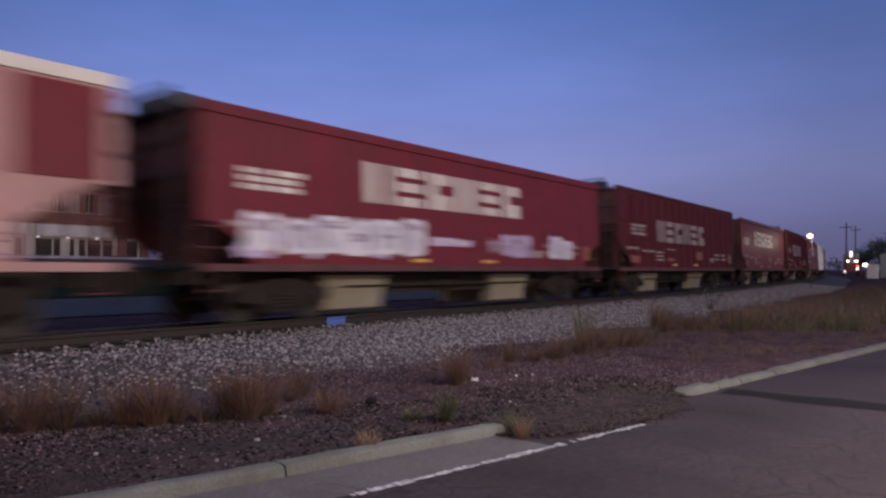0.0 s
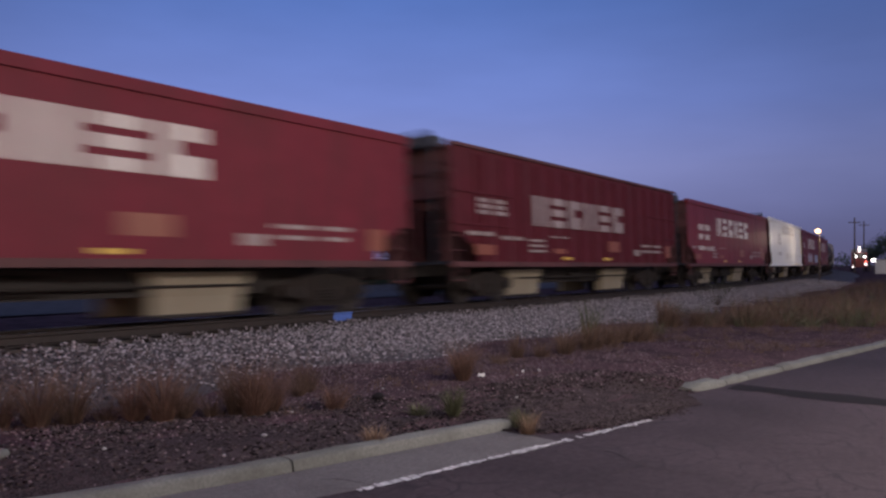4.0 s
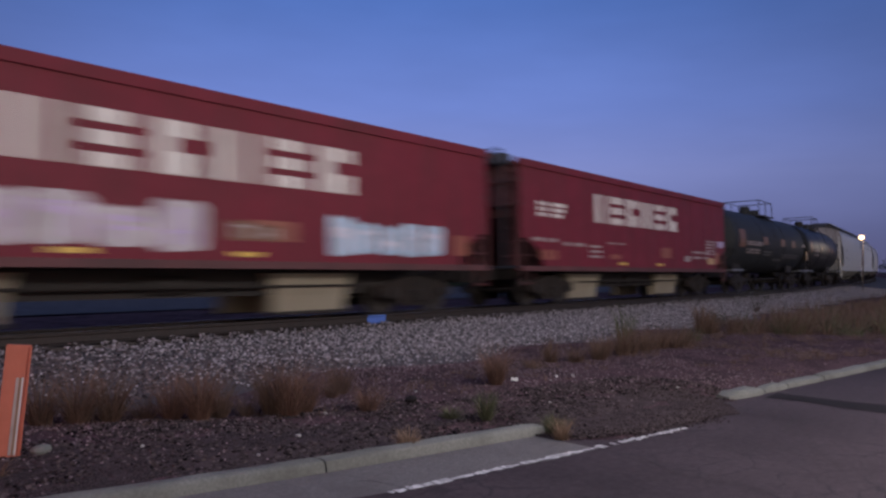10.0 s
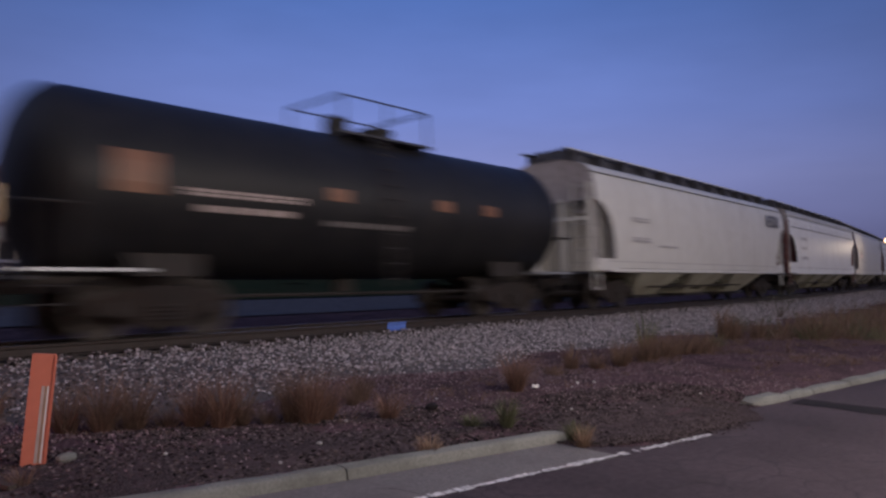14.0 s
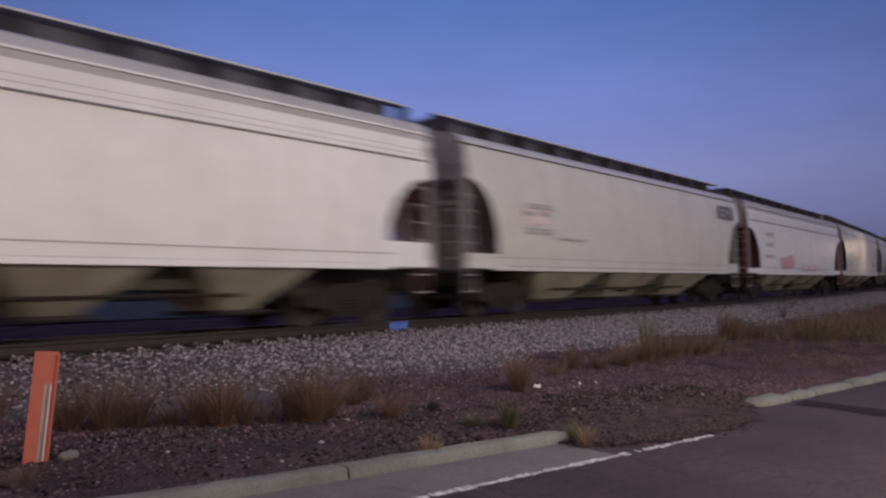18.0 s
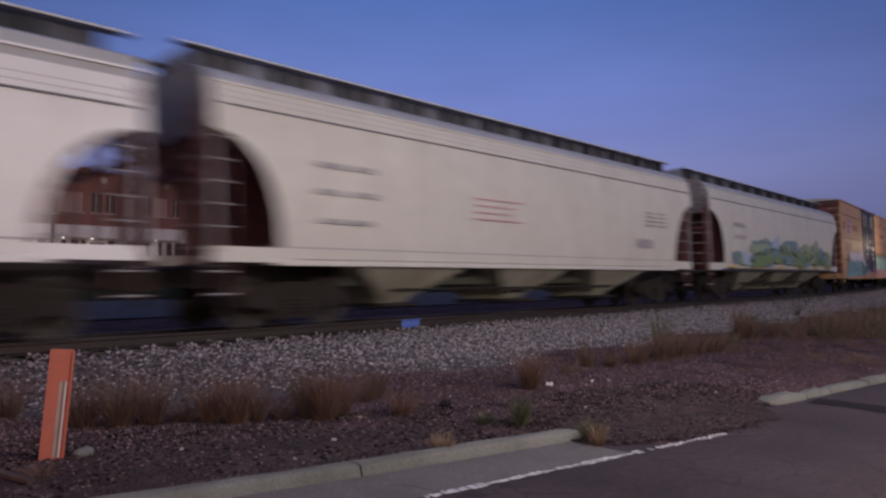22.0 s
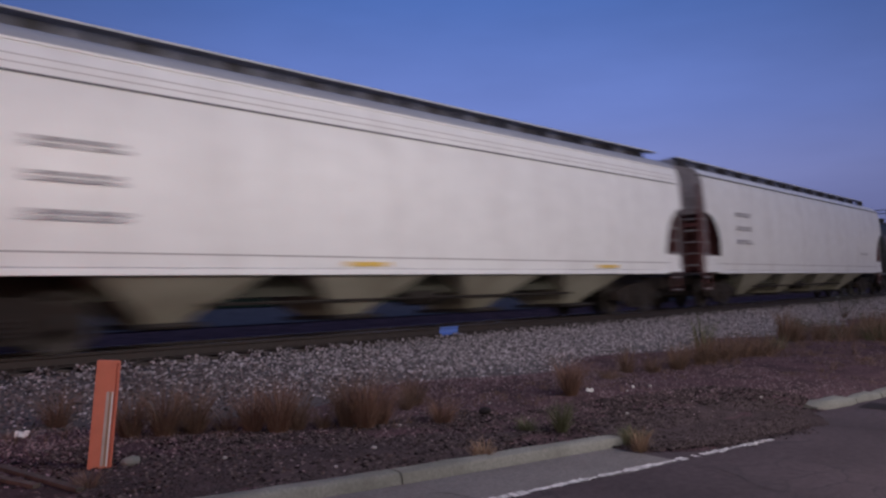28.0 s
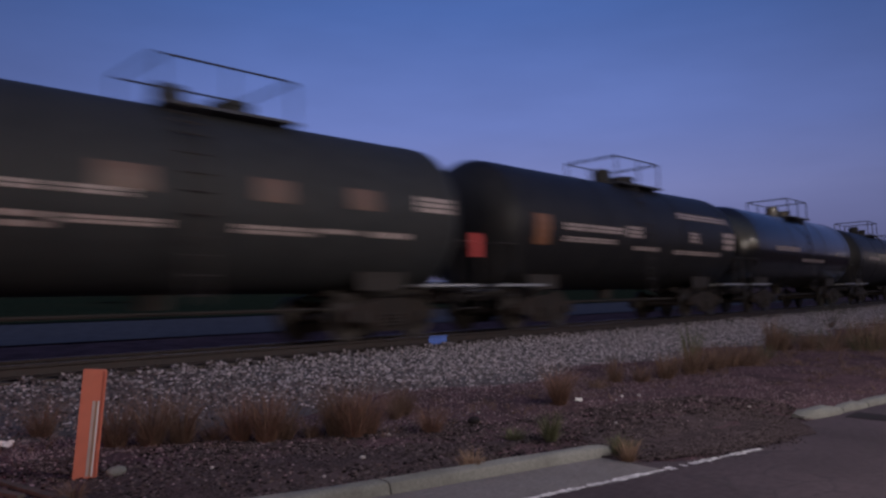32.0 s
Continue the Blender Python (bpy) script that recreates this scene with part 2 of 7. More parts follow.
M_G_MAGENTA = surface("graffiti_magenta", (0.40, 0.06, 0.20), 0.5, grain=2.2, vary=0.2, bump=0)
M_G_VIOLET = surface("graffiti_violet", (0.26, 0.16, 0.42), 0.5, grain=2.2, vary=0.2, bump=0)
M_G_GREEN = surface("graffiti_green", (0.13, 0.21, 0.085), 0.5, grain=2.2, vary=0.25, stain=(0.35, 0.42, 0.2), stain_amount=0.5, stain_scale=2.5, bump=0)
M_G_LIME = surface("graffiti_lime", (0.16, 0.25, 0.085), 0.5, grain=2.2, vary=0.25, stain=(0.28, 0.35, 0.18), stain_amount=0.6, stain_scale=2.5, bump=0)
M_G_SAGE = surface("graffiti_sage", (0.27, 0.34, 0.23), 0.5, grain=2.2, vary=0.25, stain=(0.45, 0.47, 0.40), stain_amount=0.5, stain_scale=2.5, bump=0)
M_UNDER_FILL = surface("dark_underbody_fill", (0.055, 0.058, 0.045), 0.8, grain=5, vary=0.3, stain=(0.02, 0.017, 0.014), stain_amount=0.6)
M_G_TEAL = surface("graffiti_blue_green", (0.13, 0.23, 0.28), 0.5, grain=2.2, vary=0.25, stain=(0.3, 0.36, 0.38), stain_amount=0.5, stain_scale=2.5, bump=0)
M_G_DEEP = surface("graffiti_deep_green", (0.075, 0.11, 0.07), 0.5, grain=2.2, vary=0.3, bump=0)
M_G_BLACK = surface("graffiti_outline", (0.04, 0.06, 0.05), 0.5, grain=2.2, vary=0.2, bump=0)
M_G_FADED = surface("graffiti_washed_out_red", (0.64, 0.50, 0.52), 0.5, grain=2.2, vary=0.2, stain=(0.7, 0.66, 0.66), stain_amount=0.8, stain_scale=3, bump=0)
M_G_RED = surface("graffiti_faded_red", (0.56, 0.27, 0.31), 0.5, grain=2.2, vary=0.25, stain=(0.7, 0.62, 0.6), stain_amount=0.8, stain_scale=3, bump=0)

M_RAIL = surface("rail_steel_brown", (0.027, 0.020, 0.019), 0.7, 0.2, grain=14, vary=0.3, stain=RUST, stain_amount=0.4, stain_scale=6)
M_RAILHEAD = surface("worn_rail_head", (0.32, 0.31, 0.30), 0.3, 0.9, grain=20, vary=0.15)
M_BLUE_MARK = surface("blue_marking_paint", (0.075, 0.15, 0.48), 0.6, grain=20, vary=0.2)
M_TIE = surface("creosoted_tie_wood", (0.045, 0.034, 0.028), 0.85, grain=14, vary=0.35, stain=(0.11, 0.09, 0.08), stain_amount=0.5, stain_scale=4, per_object=0.3, bump=0.4)
M_BALLAST = surface("ballast_bed", (0.068, 0.062, 0.066), 0.9, grain=26, vary=0.6, stain=(0.06, 0.045, 0.045), stain_amount=0.7, stain_scale=0.7, bump=0.9, bump_scale=30)
M_FOULED_SHADED = surface("fouled_ballast", (0.030, 0.026, 0.026), 0.95, gloss=0.0, grain=26, vary=0.5, stain=(0.03, 0.025, 0.022), stain_amount=0.7, stain_scale=0.7, bump=0.9, bump_scale=30)
M_STONE = surface("ballast_stone_grey", (0.250, 0.224, 0.241), 0.85, grain=30, vary=0.3, per_island=0.95, bump=0.3, bump_scale=60)
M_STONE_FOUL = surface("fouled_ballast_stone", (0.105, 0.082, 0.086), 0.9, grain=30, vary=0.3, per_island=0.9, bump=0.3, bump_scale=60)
M_STONE_DIRTY = surface("verge_pebble", (0.150, 0.106, 0.117), 0.85, grain=30, vary=0.3, per_island=0.9, bump=0.3, bump_scale=60)
M_VERGE = surface("verge_dirt", (0.094, 0.060, 0.066), 0.95, grain=55, vary=1.0, stain=(0.034, 0.026, 0.028), stain_amount=0.9, stain_scale=1.6, bump=1.0, bump_scale=26, gloss=0.0)
M_SOIL = surface("damp_dark_soil", (0.050, 0.039, 0.040), 0.95, grain=75, vary=1.0, stain=(0.095, 0.070, 0.074), stain_amount=0.8, stain_scale=4.5, bump=1.0, bump_scale=30, gloss=0.0)
M_CLOD = surface("soil_clod", (0.062, 0.048, 0.049), 0.95, grain=40, vary=0.4, per_island=0.85, bump=0.3, bump_scale=60, gloss=0.0)
M_PALESTONE = surface("pale_stone", (0.36, 0.34, 0.33), 0.8, grain=20, vary=0.2)
# grimy car end; the flasher's red light is mixed into this colour
M_ENDDARK = surface("grimy_red_lit_car_end", (0.105, 0.034, 0.036), 0.7, grain=5, vary=0.3, stain=(0.02, 0.016, 0.015), stain_amount=0.6)
M_LETTER_PALE = surface("pale_grey_lettering", (0.50, 0.485, 0.50), 0.55, grain=6, vary=0.15, bump=0)
M_LITTER = surface("white_litter", (0.62, 0.6, 0.58), 0.6, grain=20, vary=0.1)
M_CONCRETE = surface("old_kerb_concrete", (0.172, 0.172, 0.158), 0.9, gloss=0.1, grain=45, vary=0.22, stain=(0.078, 0.075, 0.066), stain_amount=0.65, stain_scale=1.3, bump=0.25, bump_scale=90, per_object=0.06)
M_GUTTER = surface("gutter_concrete", (0.128, 0.115, 0.112), 0.85, grain=30, vary=0.25, stain=(0.07, 0.06, 0.055), stain_amount=0.6, stain_scale=1.5, bump=0.4, bump_scale=60)
M_LINE = surface("worn_white_line_paint", (0.60, 0.58, 0.57), 0.7, grain=14, vary=0.3, stain=(0.12, 0.11, 0.11), stain_amount=0.85, stain_scale=11, bump=0.3)
M_NEAR_BLACK = surface("near_black_matte", (0.020, 0.017, 0.018), 0.9, grain=20, vary=0.2, gloss=0.1)
M_CRACK = surface("asphalt_crack", (0.034, 0.028, 0.030), 0.95, grain=20, vary=0.3, bump=0)
M_POST = surface("orange_marker_plastic", (0.44, 0.125, 0.082), 0.5, grain=8, vary=0.08, stain=(0.35, 0.1, 0.05), stain_amount=0.4, stain_scale=3)
M_STRAW = surface("dry_grass", (0.128, 0.078, 0.056), 0.8, grain=6, vary=0.2, per_island=0.45, bump=0)
M_STRAW_RED = surface("reddish_dry_grass", (0.150, 0.083, 0.060), 0.8, grain=6, vary=0.2, per_island=0.5, bump=0)
M_STRAW_BRIGHT = surface("straw_grass", (0.25, 0.165, 0.11), 0.8, grain=6, vary=0.2, per_island=0.4, bump=0)
M_GREEN = surface("green_weed", (0.085, 0.090, 0.045), 0.8, grain=6, vary=0.2, per_island=0.45, bump=0)
M_SHRUB = surface("dark_shrub_leaf", (0.05, 0.05, 0.03), 0.8, grain=6, vary=0.2, per_island=0.45, bump=0)
M_LEAF = surface("tree_leaf", (0.035, 0.05, 0.03), 0.8, grain=6, vary=0.2, per_island=0.4, bump=0)
M_BARK = surface("tree_bark", (0.07, 0.05, 0.04), 0.9, grain=10, vary=0.4, bump=0.6)
M_BRICK = surface("old_red_brick", (0.24, 0.10, 0.075), 0.85, grain=6, vary=0.3, stain=(0.12, 0.06, 0.05), stain_amount=0.5, stain_scale=0.5)
M_TRIMSTONE = surface("pale_stone_trim", (0.45, 0.36, 0.31), 0.8, grain=5, vary=0.15)
M_BOARDED = surface("pinkish_window_panel", (0.40, 0.24, 0.21), 0.7, grain=5, vary=0.2)
M_CANOPY = surface("white_fascia_panel", (0.78, 0.72, 0.68), 0.6, grain=2, vary=0.08, stain=(0.45, 0.4, 0.36), stain_amount=0.3)
M_PANE = surface("dark_shop_glass", (0.02, 0.02, 0.025), 0.12, grain=2, vary=0.2, bump=0)
M_SHOPWALL = surface("cream_shop_wall", (0.55, 0.50, 0.44), 0.75, grain=4, vary=0.12)
M_METAL = surface("grey_pole_metal", (0.12, 0.12, 0.12), 0.5, 0.6, grain=10, vary=0.2)
M_WOODPOLE = surface("utility_pole_wood", (0.08, 0.06, 0.05), 0.85, grain=8, vary=0.3)
M_CABINET = surface("pale_cabinet_paint", (0.62, 0.60, 0.58), 0.5, grain=5, vary=0.06)
M_SHED = surface("grey_shed_cladding", (0.20, 0.21, 0.24), 0.6, grain=3, vary=0.1)
M_TRUCKRED = surface("red_lorry_paint", (0.20, 0.025, 0.025), 0.35, grain=4, vary=0.1)
M_ROADFAR = surface("pale_gravel_road", (0.10, 0.096, 0.102), 0.95, gloss=0.0, grain=3, vary=0.2, stain=(0.10, 0.10, 0.10), stain_amount=0.5, stain_scale=0.4)
M_LAWN = surface("dusk_lawn", (0.026, 0.036, 0.02), 0.95, gloss=0.0, grain=4, vary=0.35, stain=(0.045, 0.042, 0.022), stain_amount=0.5, stain_scale=0.3, bump=0.6, bump_scale=12)
M_SODIUM = glowing("sodium_lamp_glow", (1.0, 0.62, 0.32), 4.5)
M_HEADLAMP = glowing("headlamp_glow", (1.0, 0.90, 0.88), 6)
M_WALLAMP = glowing("white_lamp_glow", (1.0, 0.85, 0.82), 2.5)
M_TAIL = glowing("red_lamp_glow", (1.0, 0.10, 0.06), 8)


def asphalt_material():
    m, n, l, b = shader("cracked_asphalt")
    b.inputs["Roughness"].default_value = 0.85
    b.inputs["Specular IOR Level"].default_value = 0.2
    tc = n.new("ShaderNodeTexCoord")
    fine, big, vor, warp = (n.new("ShaderNodeTexNoise"), n.new("ShaderNodeTexNoise"), n.new("ShaderNodeTexVoronoi"), n.new("ShaderNodeTexNoise"))
    fine.inputs["Scale"].default_value, fine.inputs["Detail"].default_value, fine.inputs["Roughness"].default_value = 14, 10, 0.78
    big.inputs["Scale"].default_value, big.inputs["Detail"].default_value = 0.55, 7
    for q in (fine, big):
        l.new(tc.outputs["Object"], q.inputs["Vector"])
    warp.inputs["Scale"].default_value = 3.0
    l.new(tc.outputs["Object"], warp.inputs["Vector"])
    add = n.new("ShaderNodeVectorMath")
    add.operation = "MULTIPLY_ADD"
    l.new(warp.outputs["Color"], add.inputs[0])
    add.inputs[1].default_value = (0.35, 0.35, 0)
    l.new(tc.outputs["Object"], add.inputs[2])
    vor.feature = "DISTANCE_TO_EDGE"
    vor.inputs["Scale"].default_value = 2.6
    l.new(add.outputs[0], vor.inputs["Vector"])
    crack = n.new("ShaderNodeMapRange")
    crack.inputs["From Max"].default_value = 0.035
    l.new(vor.outputs["Distance"], crack.inputs["Value"])
    where = n.new("ShaderNodeMapRange")          # cracks only where the surface has broken up
    where.inputs["From Min"].default_value, where.inputs["From Max"].default_value = 0.42, 0.56
    l.new(big.outputs["Fac"], where.inputs["Value"])
    keep = n.new("ShaderNodeMath")
    keep.operation = "MULTIPLY"
    inv = n.new("ShaderNodeMath")
    inv.operation = "SUBTRACT"
    inv.inputs[0].default_value = 1.0
    l.new(crack.outputs[0], inv.inputs[1])
    l.new(inv.outputs[0], keep.inputs[0])
    l.new(where.outputs[0], keep.inputs[1])
    base = ramp(n, [(0.34, (0.0255, 0.0190, 0.0212)), (0.68, (0.079, 0.058, 0.065))])
    mixf = n.new("ShaderNodeMath")
    mixf.operation = "MULTIPLY_ADD"
    l.new(fine.outputs["Fac"], mixf.inputs[0])
    mixf.inputs[1].default_value = 0.55
    half = n.new("ShaderNodeMath")
    half.operation = "MULTIPLY"
    half.inputs[1].default_value = 0.45
    l.new(big.outputs["Fac"], half.inputs[0])
    l.new(half.outputs[0], mixf.inputs[2])
    l.new(mixf.outputs[0], base.inputs[0])
    mx = n.new("ShaderNodeMix")
    mx.data_type = "RGBA"
    l.new(keep.outputs[0], mx.inputs["Factor"])
    l.new(base.outputs["Color"], mx.inputs["A"])
    mx.inputs["B"].default_value = (0.032, 0.026, 0.029, 1)
    l.new(mx.outputs["Result"], b.inputs["Base Color"])
    bu = n.new("ShaderNodeBump")
    bu.inputs["Strength"].default_value, bu.inputs["Distance"].default_value = 0.35, 0.01
    l.new(fine.outputs["Fac"], bu.inputs["Height"])
    l.new(bu.outputs["Normal"], b.inputs["Normal"])
    return m


M_ASPHALT = asphalt_material()

# ---- mesh helpers ----


def quads(bm, loops, close=True, cap=True):
    """Skins rings of points; each ring has the same count."""
    rings = [[bm.verts.new(p) for p in ring] for ring in loops]
    k = len(rings[0])
    for a, b in zip(rings, rings[1:]):
        for i in range(k if close else k - 1):
            j = (i + 1) % k
            bm.faces.new((a[i], a[j], b[j], b[i]))
    if cap and close:
        bm.faces.new(rings[0][::-1])
        bm.faces.new(rings[-1])
    return bm


def box(bm, x0, x1, y0, y1, z0, z1):
    quads(bm, [[(x0, y0, z), (x1, y0, z), (x1, y1, z), (x0, y1, z)] for z in (z0, z1)])
    return bm


def rod(bm, a, b, r, n=8, r2=None):
    a, b = Vector(a), Vector(b)
    q = (b - a).to_track_quat("Z", "Y")
    r2 = r if r2 is None else r2
    quads(bm, [[p + q @ Vector((rr * math.cos(2 * math.pi * i / n), rr * math.sin(2 * math.pi * i / n), 0)) for i in range(n)] for p, rr in ((a, r), (b, r2))])
    return bm


def plate(bm, pts, y0, y1):
    """An upright plate: outline in x, z, extruded from y0 to y1."""
    quads(bm, [[(x, y, z) for x, z in pts] for y in (y0, y1)])
    return bm


def lathe_x(bm, rows, n=28, y=0.0, z=0.0):
    quads(bm, [[(x, y + r * math.cos(2 * math.pi * i / n), z + r * math.sin(2 * math.pi * i / n)) for i in range(n)] for x, r in rows])
    return bm


def part(name, bm, material, parent=None, label="", smooth=False, bevel=0.0):
    """Links a bmesh as one mesh object under a thing or a part."""
    if bevel:
        bmesh.ops.bevel(bm, geom=bm.edges[:], offset=bevel, segments=2, affect="EDGES", profile=0.6)
    bmesh.ops.recalc_face_normals(bm, faces=bm.faces[:])
    me = bpy.data.meshes.new(name)
    bm.to_mesh(me)
    bm.free()
    if smooth:
        me.polygons.foreach_set("use_smooth", [True] * len(me.polygons))
        me.set_sharp_from_angle(angle=radians(40))
    me.materials.append(material)
    ob = new(name, me)
    if parent:
        ob.parent = parent
    if label:
        ob["label"] = label
    return ob


def again(ob, m, parent=None):
    """Another part on the same mesh."""
    o = ob.copy()
    scene.collection.objects.link(o)
    o.parent = parent or ob.parent
    o.matrix_basis = m
    return o


def B():
    return bmesh.new()


def thing(name, label, category, group="", m=None):
    e = new(name)
    e.empty_display_size = 0.3
    if m:
        e.matrix_basis = m
    return tagged(e, label, category, group)

# ---- the plan ----
RAIL_Z, CANT = 0.427, 3.0                 # railhead above the car park; the curve is banked away from it
TRACK_Y, CURVE_R, CURVE_S = 11.94, 1026.0, -8.65


def bend(s):
    """The curve tightens for a stretch farther on: sideways shift and turn."""
    e = math.exp(min((s - 45.0) / 4.0, 120.0))
    return 0.18 * math.log1p(e), 0.045 * e / (1 + e)


def track_at(s):
    """Place and heading of the track's centre line, s metres along it."""
    u = max(s - CURVE_S, 0.0)
    th = u / CURVE_R
    more, turn = bend(s)
    return (s, TRACK_Y, 0.0) if u == 0 else (CURVE_S + CURVE_R * math.sin(th), TRACK_Y + CURVE_R * (1 - math.cos(th)) + more, th + turn)


def track_pose(s):
    x, y, th = track_at(s)
    return pose(x, y, RAIL_Z, 0, 0, math.degrees(th)) @ pose(0, 0, 0, -CANT, 0, 0)


def on_track(s, lat, z):
    return track_pose(s) @ Vector((0, lat, z))


def kerb_y(x):
    """The line between the car park and the verge."""
    if x < 3.7:
        return 4.42 + 0.25 * (3.7 - x)
    if x < 6.0:
        return 4.42 - 0.21 * (x - 3.7)
    if x < 10.13:
        return 3.937 - 0.1857 * (x - 6.0)
    return 3.17 - 0.135 * (x - 10.13)


def ground_z(x, y):
    if x > CURVE_S:
        ty = TRACK_Y + CURVE_R - math.sqrt(max(CURVE_R ** 2 - (min(x, 500) - CURVE_S) ** 2, 0)) + bend(min(x, 500))[0]
    else:
        ty = TRACK_Y
    d = y - kerb_y(x)
    z = 0.0
    if d > 0:
        z = 0.085 * min(d / 0.5, 1) + 0.025 * math.sin(1.3 * x + 0.7 * y) * min(d, 1) * (1 if y < ty - 3 else 0.2)
    if y > ty + 12:
        z += (min(y, 74) - ty - 12) / 50 * 1.7
    return z


# ---- ground: one sheet to the horizon ----
def build_ground():
    xs = [-2500, -900, -300, -120, -60, -30, -15] + [round(-8 + 0.5 * i, 2) for i in range(97)] + [45, 52, 60, 80, 110, 150, 200, 300, 500, 900, 2500]
    ys = [-2500, -800, -250, -80, -30, -12, -4] + [round(-1 + 0.4 * i, 2) for i in range(45)] + [19, 22, 26, 32, 40, 50, 62, 74, 90, 130, 250, 600, 2500]
    bm = B()
    g = [[bm.verts.new((x, y, ground_z(x, y) - 0.01)) for x in xs] for y in ys]
    for a, b in zip(g, g[1:]):
        for i in range(len(xs) - 1):
            bm.faces.new((a[i], a[i + 1], b[i + 1], b[i]))
    ob = part("ground", bm, M_VERGE, smooth=True)
    return tagged(ob, "dark trampled dirt verge with scattered gravel", "ground", kind="structure")


build_ground()


def strip(name, edges, material, label, z=0.004, category="", kind="structure"):
    """A thin flat sheet between two lines of (x, y0, y1), lying on the ground."""
    bm = B()
    rows = [(bm.verts.new((x, y0, ground_z(x, min(y0, y1)) * 0 + z)), bm.verts.new((x, y1, z))) for x, y0, y1 in edges]
    for a, b in zip(rows, rows[1:]):
        bm.faces.new((a[0], b[0], b[1], a[1]))
    return tagged(part(name, bm, material), label, category or name, kind=kind)


# the car park, up to the kerb line, with dirt washed over it where the kerb is missing
def lot_edge(x):
    if 5.9 < x < 9.3:
        return float(np.interp(x, [5.9, 6.1, 6.6, 7.3, 8.0, 8.6, 9.3], [3.75, 3.33, 3.19, 3.06, 3.06, 3.16, 3.22])) + 0.05 * math.sin(7.3 * x) + 0.03 * math.sin(17 * x)
    return kerb_y(x) - 0.10


strip("car_park", [(x, -60, lot_edge(x)) for x in [-60, -20, -8] + [-4 + 0.25 * i for i in range(120)] + [30, 40, 60]], M_ASPHALT, "worn cracked grey asphalt of a car park", 0.004)
strip("gutter", [(x, kerb_y(x) - 0.78 - 0.02 * math.sin(5 * x), kerb_y(x) - 0.11) for x in [-4 + 0.3 * i for i in range(34)]], M_GUTTER,
      "pale worn concrete gutter along the kerb", 0.008)


# white parking line, worn into pieces
def build_line():
    rng = random.Random(4)
    a, b = Vector((3.74, 3.615)), Vector((7.24, 2.985))
    d = (b - a).normalized()
    nrm = Vector((-d.y, d.x))
    bm = B()
    u = 0.0
    while u < (b - a).length:
        step = rng.uniform(0.03, 0.11)
        if not 2.27 < u < 2.40 and rng.random() > 0.06:
            w0, w1 = 0.043 + rng.uniform(-0.028, 0.008), 0.043 + rng.uniform(-0.028, 0.008)
            p, q = a + d * u, a + d * (u + step * rng.uniform(0.70, 0.97))
            mid, j = (p + q) / 2, rng.uniform(-0.01, 0.01)
            vs = [bm.verts.new((*(v), 0.0125)) for v in (p - nrm * w0, mid - nrm * (w0 + j), q - nrm * w1, q + nrm * w1, mid + nrm * (w1 + j), p + nrm * w0)]
            bm.faces.new(vs)
        u += step
    tagged(part("parking_line", bm, M_LINE), "worn broken white painted parking line on asphalt", "road marking", kind="structure")


build_line()


def build_cracks():
    rng = random.Random(8)
    bm = B()
    for x, y, h, n in ((3.75, 4.0, -65, 9), (4.3, 2.9, -30, 12), (5.2, 2.5, 10, 14), (6.5, 2.6, -80, 12), (7.6, 2.2, -10, 14), (5.6, 1.7, 60, 12), (8.2, 1.6, 20, 14),
                       (4.0, 2.4, -60, 12), (9.5, 1.9, 160, 12), (6.8, 1.5, 5, 14), (10.5, 1.6, -20, 14), (12.5, 1.3, 10, 14)):
        p, h = Vector((x, y)), radians(h)
        last = None
        for i in range(n):
            w = 0.005 * rng.uniform(0.4, 1.3)
            nrm = Vector((-math.sin(h), math.cos(h))) * w
            now = (bm.verts.new((*(p - nrm), 0.0105)), bm.verts.new((*(p + nrm), 0.0105)))
            if last:
                bm.faces.new((last[0], now[0], now[1], last[1]))
            last = now
            h += rng.uniform(-0.55, 0.55)
            p = p + Vector((math.cos(h), math.sin(h))) * rng.uniform(0.07, 0.16)
    tagged(part("pavement_cracks", bm, M_CRACK), "thin dark cracks in the worn asphalt", "crack", kind="structure")


build_cracks()
# a flat, almost black band across the asphalt
bm_band = B()
band_rows = [(bm_band.verts.new((9.72 + 0.06 * math.sin(i * 1.9), 2.98 - 0.42 * i, 0.0095)), bm_band.verts.new((10.16 + 0.03 * i + 0.05 * math.sin(i * 2.3 + 1), 2.98 - 0.42 * i, 0.0095))) for i in range(12)]
for a, b in zip(band_rows, band_rows[1:]):
    bm_band.faces.new((a[0], b[0], b[1], a[1]))
tagged(part("tar_seam", bm_band, M_NEAR_BLACK), "dark band across the asphalt", "road repair", kind="structure")


